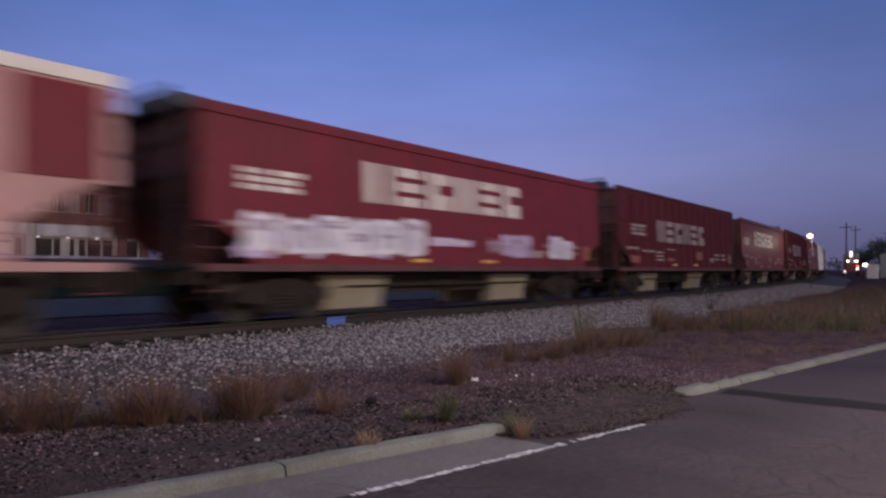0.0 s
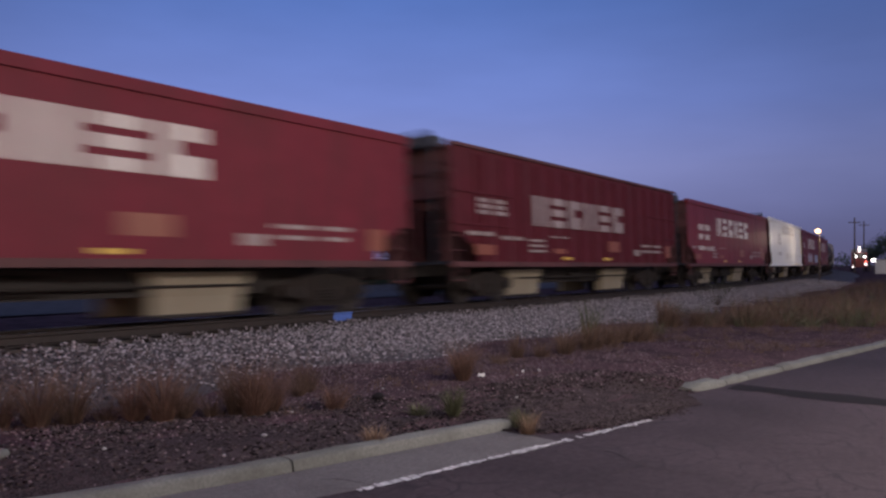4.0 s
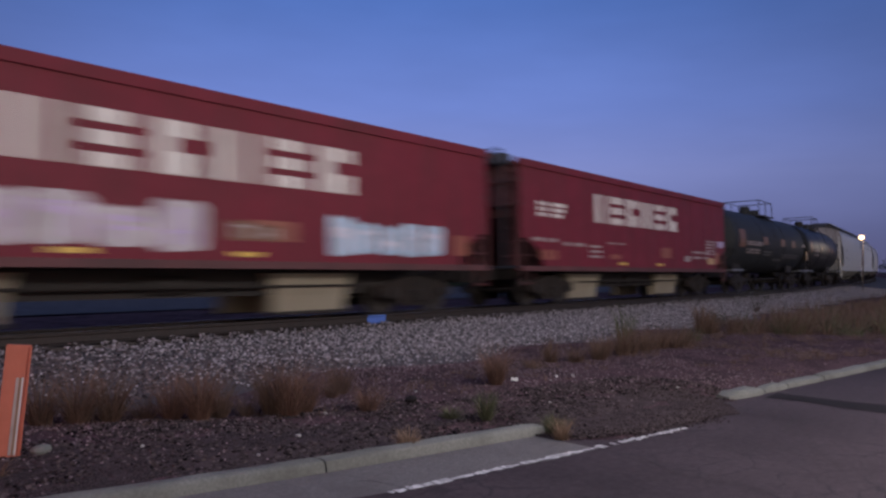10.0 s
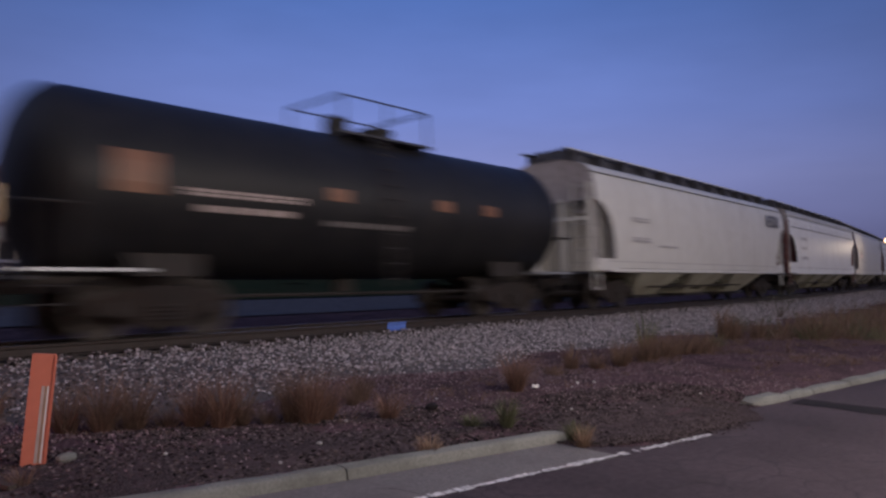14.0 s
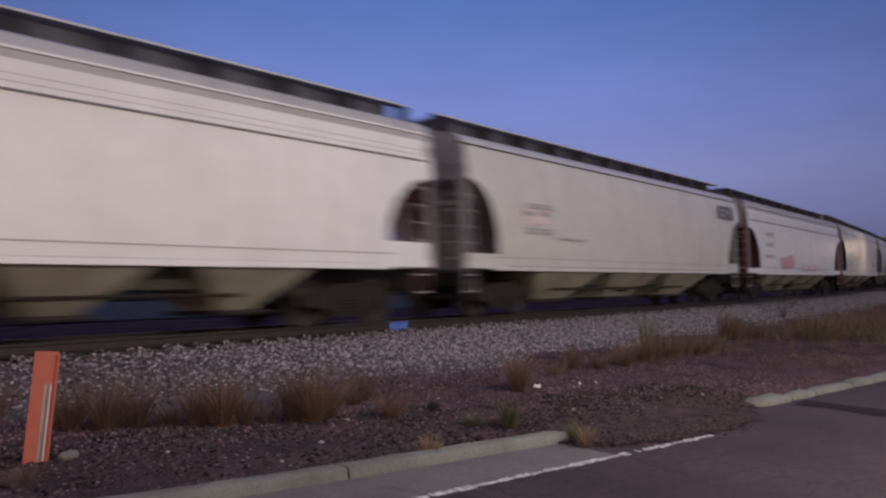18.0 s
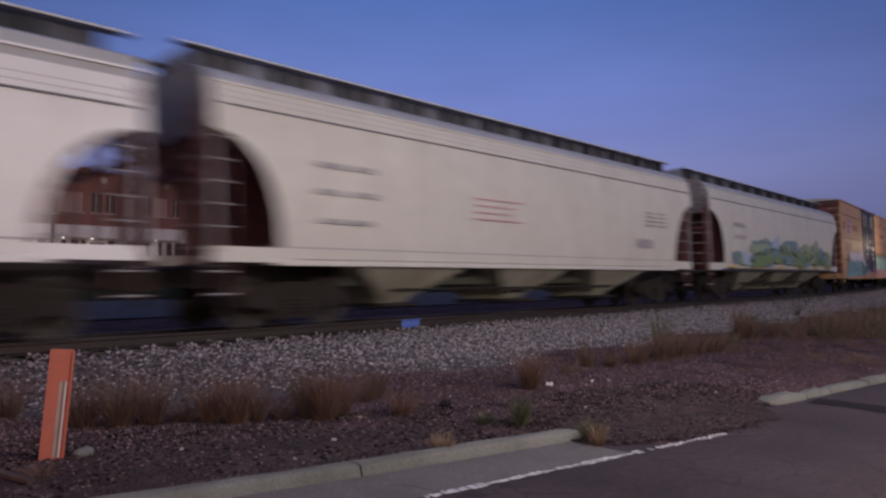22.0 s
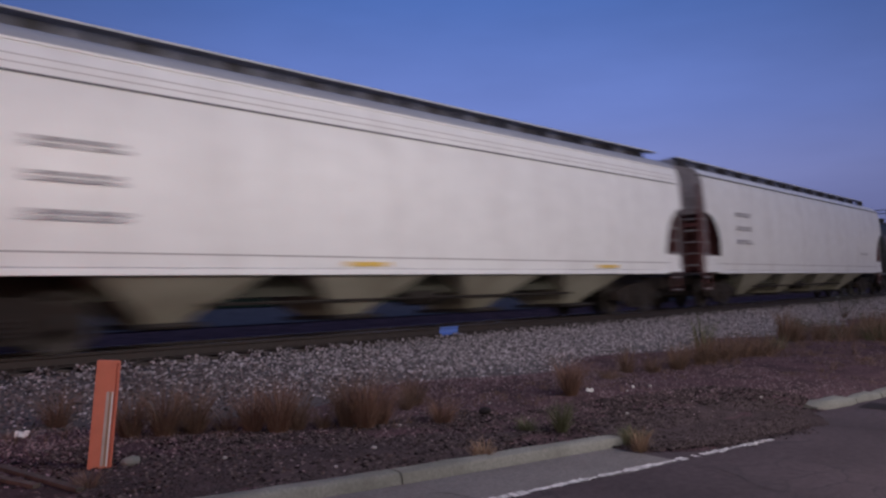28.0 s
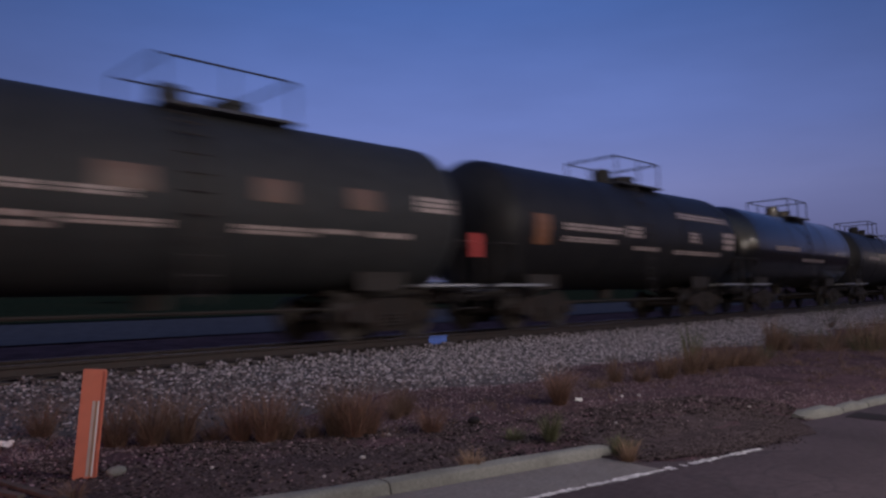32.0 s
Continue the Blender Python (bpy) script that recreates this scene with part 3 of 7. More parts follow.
# kerb stones
def kerb_stone(x0, x1, h=0.095, w=0.17, taper0=0.0, taper1=0.0, rough=0.0035, seed=0, name="kerb_stone"):
    rng = random.Random(seed)
    n = max(int((x1 - x0) / 0.16), 5)
    rings = []
    for i in range(n + 1):
        f = i / n
        x = x0 + (x1 - x0) * f
        e = min(f * n / 1.2, 1) * taper0 + 1 - taper0 if f < 0.5 else min((1 - f) * n / 1.2, 1) * taper1 + 1 - taper1
        y = kerb_y(x)
        hh, ww = h * (0.55 + 0.45 * e), w * (0.6 + 0.4 * e)
        r = lambda: rng.uniform(-rough, rough)
        prof = [(-ww / 2 - 0.02, -0.05), (-ww / 2, hh - 0.035), (-ww / 2 + 0.012, hh - 0.012), (-ww / 2 + 0.04, hh), (ww / 2 - 0.03, hh), (ww / 2, hh - 0.03), (ww / 2, -0.05)]
        rings.append([(x + r(), y + p + r(), z + (r() if z > 0 else 0)) for p, z in prof])
    bm = B()
    quads(bm, rings)
    return part(name, bm, M_CONCRETE, smooth=True)


def build_kerbs():
    cuts = [-5.0, -2.6, -0.2, 1.75, 3.77]
    for i, (a, b) in enumerate(zip(cuts, cuts[1:])):
        tagged(kerb_stone(a + 0.006, b - 0.006, seed=i), "weathered concrete kerb stone with dirty joints", "kerb", "kerb stones")
    tagged(kerb_stone(3.782, 6.06, taper1=0.25, seed=9), "weathered concrete kerb stone with a broken end", "kerb", "kerb stones")
    tagged(kerb_stone(9.22, 10.05, h=0.085, w=0.26, taper0=0.9, taper1=0.8, rough=0.014, seed=11), "broken rounded concrete kerb lump", "kerb", "kerb stones")
    tagged(kerb_stone(10.10, 10.75, h=0.075, w=0.20, taper0=0.6, taper1=0.5, rough=0.010, seed=12), "broken rounded concrete kerb lump", "kerb", "kerb stones")
    tagged(kerb_stone(10.77, 11.9, h=0.075, w=0.20, taper0=0.4, taper1=0.4, rough=0.009, seed=13), "broken rounded concrete kerb lump", "kerb", "kerb stones")
    cuts = [11.93, 12.9, 14.4, 16.6, 18.8, 21.0, 23.4, 26.0, 30.0, 36.0]
    for i, (a, b) in enumerate(zip(cuts, cuts[1:])):
        tagged(kerb_stone(a + 0.01, b - 0.01, h=0.08, w=0.20, rough=0.006, seed=20 + i, taper0=0.2, taper1=0.2), "pale worn concrete kerb stone", "kerb", "kerb stones")


build_kerbs()


# ---- the track ----
S_ALL = [-60 + 4 * i for i in range(15)] + [i * 2.0 for i in range(0, 40)] + [80 + 8 * i for i in range(46)]


def sweep(name, prof, material, parent=None, label="", smooth=False, s_list=S_ALL, close=True):
    bm = B()
    quads(bm, [[on_track(s, lat, z) for lat, z in prof] for s in s_list], close=close, cap=close)
    return part(name, bm, material, parent, label, smooth)


def build_track():
    bed = sweep("ballast_bed", [(-5.4, -0.72), (-4.6, -0.60), (-3.4, -0.45), (-2.2, -0.30), (-1.55, -0.225), (-1.28, -0.235)],
                M_BALLAST, close=False, smooth=True)
    tagged(bed, "grey crushed stone ballast bed under the track", "ballast", kind="structure")
    # inner bed: dirt plus the shade of rails and ties, both in its colour
    inner = sweep("fouled_ballast", [(-1.28, -0.235), (-1.15, -0.27), (-0.95, -0.275), (0.95, -0.275), (1.5, -0.22), (2.4, -0.26), (3.6, -0.5), (5.0, -0.62)], M_FOULED_SHADED, close=False, smooth=True)
    tagged(inner, "dark fouled ballast between and beyond the rails, shade included in its colour", "ballast", kind="structure")
    root = thing("railway_track", "standard-gauge railway track with brown rails on wooden ties", "railway track")
    root["kind"] = "structure"
    rail = [(-0.075, -0.18), (0.075, -0.18), (0.075, -0.165), (0.014, -0.145), (0.010, -0.055), (0.036, -0.04), (0.036, -0.006), (0.028, -0.001), (-0.028, -0.001), (-0.036, -0.006),
            (-0.036, -0.04), (-0.010, -0.055), (-0.014, -0.145), (-0.075, -0.165)]
    for side in (-0.755, 0.755):
        r = sweep("rail", [(side + a, b) for a, b in rail], M_RAIL, root, smooth=True)
        sweep("rail_head", [(side - 0.028, -0.0008), (side + 0.028, -0.0008), (side + 0.026, 0.0012), (side - 0.026, 0.0012)], M_RAILHEAD, r, "polished running surface")
    # blue survey mark sprayed on the near rail
    sweep("paint_mark", [(-0.755 - 0.079, -0.179), (-0.755 - 0.079, -0.163), (-0.755 - 0.0185, -0.143), (-0.755 - 0.0145, -0.056), (-0.755 - 0.0405, -0.041), (-0.755 - 0.0405, -0.006)],
          M_BLUE_MARK, root, "bright blue spray paint mark on the rail", s_list=[10.94 + 0.11 * i for i in range(6)], close=False)
    rng = random.Random(3)
    tie_mesh = None
    far = B()
    i = 0
    s = -12.0
    while s < 260:
        m = track_pose(s) @ pose(rng.uniform(-0.02, 0.02), rng.uniform(-0.05, 0.05), 0, 0, 0, rng.uniform(-1.2, 1.2))
        if -4 < s < 46:
            if tie_mesh is None:
                bm = B()
                box(bm, -0.115, 0.115, -1.3, 1.3, -0.36, -0.184)
                tie_mesh = part("tie", bm, M_TIE, root, bevel=0.012)
                tie_mesh.matrix_basis = m
                bm = B()
                box(bm, -0.09, 0.09, -0.92, -0.60, -0.186, -0.172)
                plate_ob = part("tie_plate", bm, M_RAIL, tie_mesh)
                bm = B()
                for sx in (-0.06, 0.06):
                    for sy in (-0.855, -0.655):
                        rod(bm, (sx, sy, -0.2), (sx, sy, -0.145), 0.012, 6)
                        box(bm, sx - 0.018, sx + 0.018, sy - 0.018, sy + 0.018, -0.150, -0.138)
                spike = part("rail_spikes", bm, M_RAIL, tie_mesh)
            else:
                t = again(tie_mesh, m, root)
                again(plate_ob, Matrix(), t)
                again(spike, Matrix(), t)
        else:
            box2 = [m @ Vector(p) for p in ((-0.115, -1.3, -0.184), (0.115, -1.3, -0.184), (0.115, 1.3, -0.184), (-0.115, 1.3, -0.184))]
            low = [p - Vector((0, 0, 0.17)) for p in box2]
            quads(far, [low, box2])
        s += 0.53
        i += 1
    tagged(part("far_ties", far, M_TIE, root), kind="stuff")


build_track()


def scatter_stones(name, count, place, size, material, label, seed, flat=0.7):
    """Loose angular stones, joined: each a dented eight-cornered block."""
    rng = np.random.default_rng(seed)
    base = np.array([(x, y, z) for z in (-1, 1) for y in (-1, 1) for x in (-1, 1)], float)
    faces = np.array([(0, 2, 3, 1), (4, 5, 7, 6), (0, 1, 5, 4), (2, 6, 7, 3), (0, 4, 6, 2), (1, 3, 7, 5)])
    verts, polys, n = [], [], 0
    for i in range(count):
        p = place(rng)
        if p is None:
            continue
        k = rng.uniform(*size) * 0.5
        v = base * rng.uniform(0.45, 1.0, (8, 3)) * (k * rng.uniform(0.7, 1.3), k, k * flat)
        a, b = rng.uniform(0, 6.28), rng.uniform(-0.5, 0.5)
        ca, sa, cb, sb = math.cos(a), math.sin(a), math.cos(b), math.sin(b)
        v = v @ np.array([[ca, sa, 0], [-sa, ca, 0], [0, 0, 1]]) @ np.array([[1, 0, 0], [0, cb, sb], [0, -sb, cb]])
        verts.append(v + p + (0, 0, k * flat * 0.35))
        polys.append(faces + 8 * n)
        n += 1
    me = bpy.data.meshes.new(name)
    me.from_pydata(np.concatenate(verts).tolist(), [], np.concatenate(polys).tolist())
    me.materials.append(material)
    return tagged(new(name, me), label, "gravel", kind="stuff")


BED = [(-5.4, -0.72), (-4.6, -0.60), (-3.4, -0.45), (-2.2, -0.30), (-1.55, -0.225), (-1.28, -0.235)]


def bed_spot(rng, s0, s1, power):
    s = s0 + (s1 - s0) * rng.random() ** power
    gap = 0.5 - 0.5 * math.cos(2 * math.pi * (s + 12.0) / 0.53)      # 0 on a tie, 1 between two
    lat = rng.uniform(-5.2, -1.40 + 0.32 * gap)
    if lat < -4.0 and rng.random() < 0.3 + 0.5 * (-4.0 - lat):
        return None
    z = np.interp(lat, [a for a, _ in BED], [b for _, b in BED])
    if lat > -1.7:
        z += 0.105 * gap * min((lat + 1.7) / 0.3, 1.0) * rng.uniform(0.2, 1.0)
    return s, lat, np.array(on_track(s, lat, z))


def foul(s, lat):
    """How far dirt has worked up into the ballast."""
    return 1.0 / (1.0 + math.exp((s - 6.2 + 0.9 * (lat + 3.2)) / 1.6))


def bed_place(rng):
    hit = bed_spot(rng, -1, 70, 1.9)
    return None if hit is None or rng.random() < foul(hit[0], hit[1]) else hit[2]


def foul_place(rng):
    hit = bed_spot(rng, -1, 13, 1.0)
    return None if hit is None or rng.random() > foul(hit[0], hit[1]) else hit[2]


def verge_place(rng):
    x = 0.5 + 30 * rng.random() ** 1.6
    y = rng.uniform(kerb_y(x) + (0.1 if not 6.1 < x < 9.0 or rng.random() < 0.7 else -0.4), 8.6)
    if math.sin(0.9 * x + 1.7 * y) + 0.8 * math.sin(2.3 * x - 1.1 * y) < rng.uniform(-2.6, 1.2) - 0.35 * (y - 5):
        return None
    d = y - kerb_y(x)
    if x > 12.0 and rng.random() < 0.75:
        return None
    if x < 6.6 and d < 2.0 and rng.random() > 0.08 + 0.14 * d ** 2:
        return None
    if 6.6 <= x < 9.5 and d < 1.1 and rng.random() > 0.15 + 0.5 * d ** 2:
        return None
    return np.array((x, y, max(ground_z(x, y) - 0.006, 0.008)))


scatter_stones("ballast_stones", 92000, bed_place, (0.018, 0.046), M_STONE, "loose grey crushed ballast stones", 1)
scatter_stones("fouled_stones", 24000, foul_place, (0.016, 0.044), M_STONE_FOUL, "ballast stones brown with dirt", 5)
scatter_stones("verge_gravel", 60000, verge_place, (0.006, 0.024), M_STONE_DIRTY, "small dirty stones strewn over the verge", 2)


# dark soil behind the kerb, and washed out over the edge of the car park where the kerb is missing
def soil(name, label, x0, x1, near, far, seed):
    rng = random.Random(seed)
    bm = B()
    last, n = None, int((x1 - x0) / 0.06)
    for i in range(n + 1):
        x = x0 + (x1 - x0) * i / n
        f = min(1.0, 4 * i / n, 4 * (n - i) / n)
        mid = (near + far) / 2
        a = mid + (near - mid) * f + 0.10 * noise.noise(Vector((x * 2.1, seed, 0))) + 0.06 * noise.noise(Vector((x * 9.0, seed, 3))) + rng.uniform(-0.03, 0.03)
        b = mid + (far - mid) * f + 0.22 * noise.noise(Vector((x * 1.3, seed + 5, 0))) + rng.uniform(-0.03, 0.03)
        row = []
        for k in range(6):
            y = kerb_y(x) + a + (b - a) * k / 5
            row.append(bm.verts.new((x, y, max(ground_z(x, y) - 0.009, 0.0105 if y < kerb_y(x) else 0.0) + (0.004 if 0 < k < 5 else 0.0) + rng.uniform(0, 0.003))))
        if last:
            for k in range(5):
                bm.faces.new((last[k], row[k], row[k + 1], last[k + 1]))
        last = row
    tagged(part(name, bm, M_SOIL, smooth=True), label, "soil", kind="structure")


soil("soil_tongue", "dark soil washed over the broken edge of the asphalt", 5.95, 9.3, -0.62, 0.75, 3)
soil("soil_strip", "dark damp soil along the back of the kerb", -1.0, 6.0, 0.10, 1.25, 8)


def crumb_place(rng):
    x = rng.uniform(5.9, 8.9)
    y = kerb_y(x) - 0.46 * min(1.0, 4 * (x - 5.8) / 3.6, 4 * (8.8 - x) / 3.6) + rng.normal(0.0, 0.11)
    return np.array((x, y, 0.0115 if y < kerb_y(x) else ground_z(x, y)))


scatter_stones("soil_crumbs", 5000, crumb_place, (0.006, 0.03), M_CLOD, "loose dark soil crumbs on the asphalt edge", 9, 0.35)


def clod_place(rng):
    x = 0.4 + 9.4 * rng.random()
    d = rng.uniform(0.10, 2.1) if x < 6.1 else rng.uniform(-0.45, 1.5)
    y = kerb_y(x) + d
    if noise.noise(Vector((x * 1.7, y * 1.7, 4.0))) < rng.uniform(-0.5, 0.35) or (d < 0 and y < lot_edge(x) + 0.05):
        return None
    return np.array((x, y, max(ground_z(x, y) - 0.008, 0.008)))


scatter_stones("soil_clods", 30000, clod_place, (0.008, 0.042), M_CLOD, "dark crumbly soil clods behind the kerb", 12, 0.45)

# ---- rolling stock ----
WHEEL_R = 0.457


def side_frame(bm, y0, y1):
    """A cast truck side frame: arched top, window, sagging bottom, in x, z."""
    top = [(-1.18, 0.40), (-1.18, 0.60), (-0.95, 0.66), (-0.55, 0.74), (-0.30, 0.80), (0.30, 0.80), (0.55, 0.74), (0.95, 0.66), (1.18, 0.60), (1.18, 0.40)]
    bottom = [(0.98, 0.34), (0.62, 0.34), (0.42, 0.17), (-0.42, 0.17), (-0.62, 0.34), (-0.98, 0.34)]
    plate(bm, top + bottom, y0, y1)


def build_truck(parent, x):
    """A two-axle freight truck: bolster, two side frames with springs, two wheelsets."""
    bm = B()
    box(bm, -0.20, 0.20, -1.12, 1.12, 0.42, 0.72)
    rod(bm, (0, 0, 0.70), (0, 0, 0.86), 0.19, 12)
    truck = part("truck", bm, M_TRUCK, parent, "rust-brown two-axle truck")
    truck.matrix_basis = pose(x, 0, 0)
    for y in (-1.09, 0.97):
        bm = B()
        side_frame(bm, y, y + 0.12)
        f = part("side_frame", bm, M_TRUCK, truck)
        yo = y - 0.03 if y < 0 else y + 0.15
        for sx in (-0.15, 0.0, 0.15):
            bm = B()
            quads(bm, [[(sx + r * math.cos(0.785 * k), yo + r * math.sin(0.785 * k), 0.25 + 0.033 * i) for k in range(8)] for i, r in enumerate((0.045, 0.064, 0.045, 0.064, 0.045, 0.064, 0.045, 0.064, 0.045))])
            part("spring", bm, M_STEEL, truck)
        ya, yb = (y - 0.10, y + 0.02) if y < 0 else (y + 0.10, y + 0.22)
        for sx in (-0.88, 0.88):
            bm = B()
            rod(bm, (sx, ya, WHEEL_R), (sx, yb, WHEEL_R), 0.105, 10)
            part("bearing_cap", bm, M_STEEL, truck)
    sets = []
    for sx in (-0.88, 0.88):
        bm = B()
        rod(bm, (0, -1.0, 0), (0, 1.0, 0), 0.085, 10)
        for y in (-0.755, 0.755):
            o = 1 if y > 0 else -1
            prof = [(-0.065 * o, 0.10), (-0.065 * o, 0.19), (-0.02 * o, 0.30), (-0.065 * o, 0.38), (-0.065 * o, WHEEL_R), (0.045 * o, WHEEL_R - 0.004), (0.055 * o, WHEEL_R - 0.02), (0.055 * o, 0.38), (0.02 * o, 0.30),
                    (0.06 * o, 0.19), (0.06 * o, 0.10)]
            prof = [(-a, r) for a, r in prof]
            n = 26
            quads(bm, [[(r * math.cos(2 * math.pi * i / n), y + a, r * math.sin(2 * math.pi * i / n)) for i in range(n)] for a, r in prof], cap=False)
        w = part("wheelset", bm, M_WHEEL, truck, "worn steel wheels on an axle", smooth=True)
        w.matrix_basis = pose(sx, 0, WHEEL_R)
        sets.append(w)
    return truck


TRUCK_PROTO = []


def add_truck(car, x):
    if not TRUCK_PROTO:
        TRUCK_PROTO.append(build_truck(car, x))
        return TRUCK_PROTO[0]
    src = TRUCK_PROTO[0]
    t = again(src, pose(x, 0, 0), car)
    for c in src.children:
        again(c, c.matrix_basis.copy(), t)
    return t


def end_gear(car, hl, wide=1.3, platform_z=1.0, paint=M_STEEL, ladder_top=2.6, brake_z=2.6, reach=0.55, ladders=True, rails=None):
    """Coupler, platform, ladders and hand brake at both ends."""
    for o in (-1, 1):
        bm = B()
        box(bm, *sorted((o * (hl - 0.5), o * (hl + reach))), -0.14, 0.14, 0.72, 0.98)
        box(bm, *sorted((o * (hl + reach - 0.28), o * (hl + reach + 0.06))), -0.20, 0.16, 0.66, 1.02)
        part("coupler", bm, M_TRUCK, car)
        bm = B()
        rod(bm, (o * (hl + 0.1), -0.35, 0.8), (o * (hl + reach), -0.25, 0.42), 0.03, 6)
        part("brake_hose", bm, M_STEEL, car)
        bm = B()
        box(bm, *sorted((o * (hl - 0.28), o * (hl + 0.02))), -wide, wide, platform_z, platform_z + 0.06)
        part("end_platform", bm, M_DARK, car)
        if ladders:
            for y in (-wide - 0.06, wide + 0.06):
                bm = B()
                x0, x1 = o * (hl - 0.06), o * (hl - 0.50)
                for x in (x0, x1):
                    rod(bm, (x, y, 0.55), (x, y, ladder_top), 0.02, 6)
                side = part("ladder", bm, rails or paint, car)
                z, first = 0.60, None
                while z < ladder_top:
                    if first:
                        again(first, pose(0, 0, z - 0.60), side)
                    else:
                        bm = B()
                        rod(bm, (x0, y, z), (x1, y, z), 0.016, 6)
                        first = part("rung", bm, paint, side)
                    z += 0.36
            bm = B()
            for y in (-wide, -wide + 0.5):
                rod(bm, (o * hl, y, platform_z), (o * hl, y, ladder_top), 0.02, 6)
            side = part("end_ladder", bm, rails or paint, car)
            z, first = platform_z + 0.3, None
            while z < ladder_top:
                if first:
                    again(first, pose(0, 0, z - platform_z - 0.3), side)
                else:
                    bm = B()
                    rod(bm, (o * hl, -wide, z), (o * hl, -wide + 0.5, z), 0.016, 6)
                    first = part("rung", bm, paint, side)
                z += 0.36
    bm = B()
    c, n, m = Vector((-hl - 0.12, 0.55, brake_z)), 18, 6
    ring = [[bm.verts.new(c + Vector((0.018 * math.sin(6.2832 * k / m), (0.28 + 0.018 * math.cos(6.2832 * k / m)) * math.cos(6.2832 * i / n), (0.28 + 0.018 * math.cos(6.2832 * k / m)) * math.sin(6.2832 * i / n)))) for k in range(m)] for i in range(n)]
    for i in range(n):
        for k in range(m):
            bm.faces.new((ring[i][k], ring[(i + 1) % n][k], ring[(i + 1) % n][(k + 1) % m], ring[i][(k + 1) % m]))
    for i in range(4):
        a = math.pi * i / 2
        rod(bm, c, c + Vector((0, 0.28 * math.cos(a), 0.28 * math.sin(a))), 0.014, 5)
    rod(bm, c, c + Vector((0.3, 0, 0)), 0.03, 6)
    part("brake_wheel", bm, M_STEEL, car)


def patch(car, name, x0, x1, z0, z1, material, y, label="", lift=0.004, skew=0.0):
    """A flat painted patch on a car's near side at depth y."""
    bm = B()
    yy = y - lift
    vs = [bm.verts.new(p) for p in ((x0, yy, z0), (x1, yy, z0), (x1 + skew, yy, z1), (x0 + skew, yy, z1))]
    bm.faces.new(vs)
    return part(name, bm, material, car, label)


def bars(car, x0, x1, z0, z1, rows, material, y, seed, name="lettering", lift=0.004, fill=0.55, words=3):
    """Rows of small unreadable writing, as plain bars."""
    rng = random.Random(seed)
    bm = B()
    h = (z1 - z0) / (rows * 1.0)
    for r in range(rows):
        za = z1 - h * r - h * fill
        x = x0
        for w in range(words):
            ln = (x1 - x0) / words * rng.uniform(0.62, 0.95)
            vs = [bm.verts.new((a, y - lift, b)) for a, b in ((x, za), (x + ln, za), (x + ln, za + h * fill), (x, za + h * fill))]
            bm.faces.new(vs)
            x += (x1 - x0) / words
    return part(name, bm, material, car)


def blocks(car, x0, x1, z0, z1, material, y, count=6, lift=0.004):
    """A row of big plain shapes in place of a painted name: paired upright bars, stacks of level bars, notched blocks."""
    w, h = (x1 - x0) / count, z1 - z0
    for i in range(count):
        a, b = x0 + w * i + 0.04 * w, x0 + w * (i + 1) - 0.20 * w
        k = b - a
        if i % 3 == 0:
            rects = [(a, a + 0.36 * k, z0, z1), (b - 0.36 * k, b, z0, z1)]
        elif i % 3 == 1:
            rects = [(a, b, z0, z0 + 0.24 * h), (a, b, z0 + 0.38 * h, z0 + 0.62 * h), (a, b, z1 - 0.24 * h, z1)]
        else:
            rects = [(a, a + 0.38 * k, z0, z1), (a + 0.40 * k, b, z1 - 0.30 * h, z1), (a + 0.40 * k, b, z0, z0 + 0.42 * h)]
        bm = B()
        for p, q, s, t in rects:
            bm.faces.new([bm.verts.new((px, y - lift, pz)) for px, pz in ((p, s), (q, s), (q, t), (p, t))])
        part("name_block", bm, material, car, "plain painted block")


def blob(bm, rng, cx, cz, rx, rz, y, n=14):
    bm.faces.new([bm.verts.new((cx + rx * rng.uniform(0.72, 1.12) * math.cos(2 * math.pi * i / n), y, cz + rz * rng.uniform(0.72, 1.12) * math.sin(2 * math.pi * i / n))) for i in range(n)])


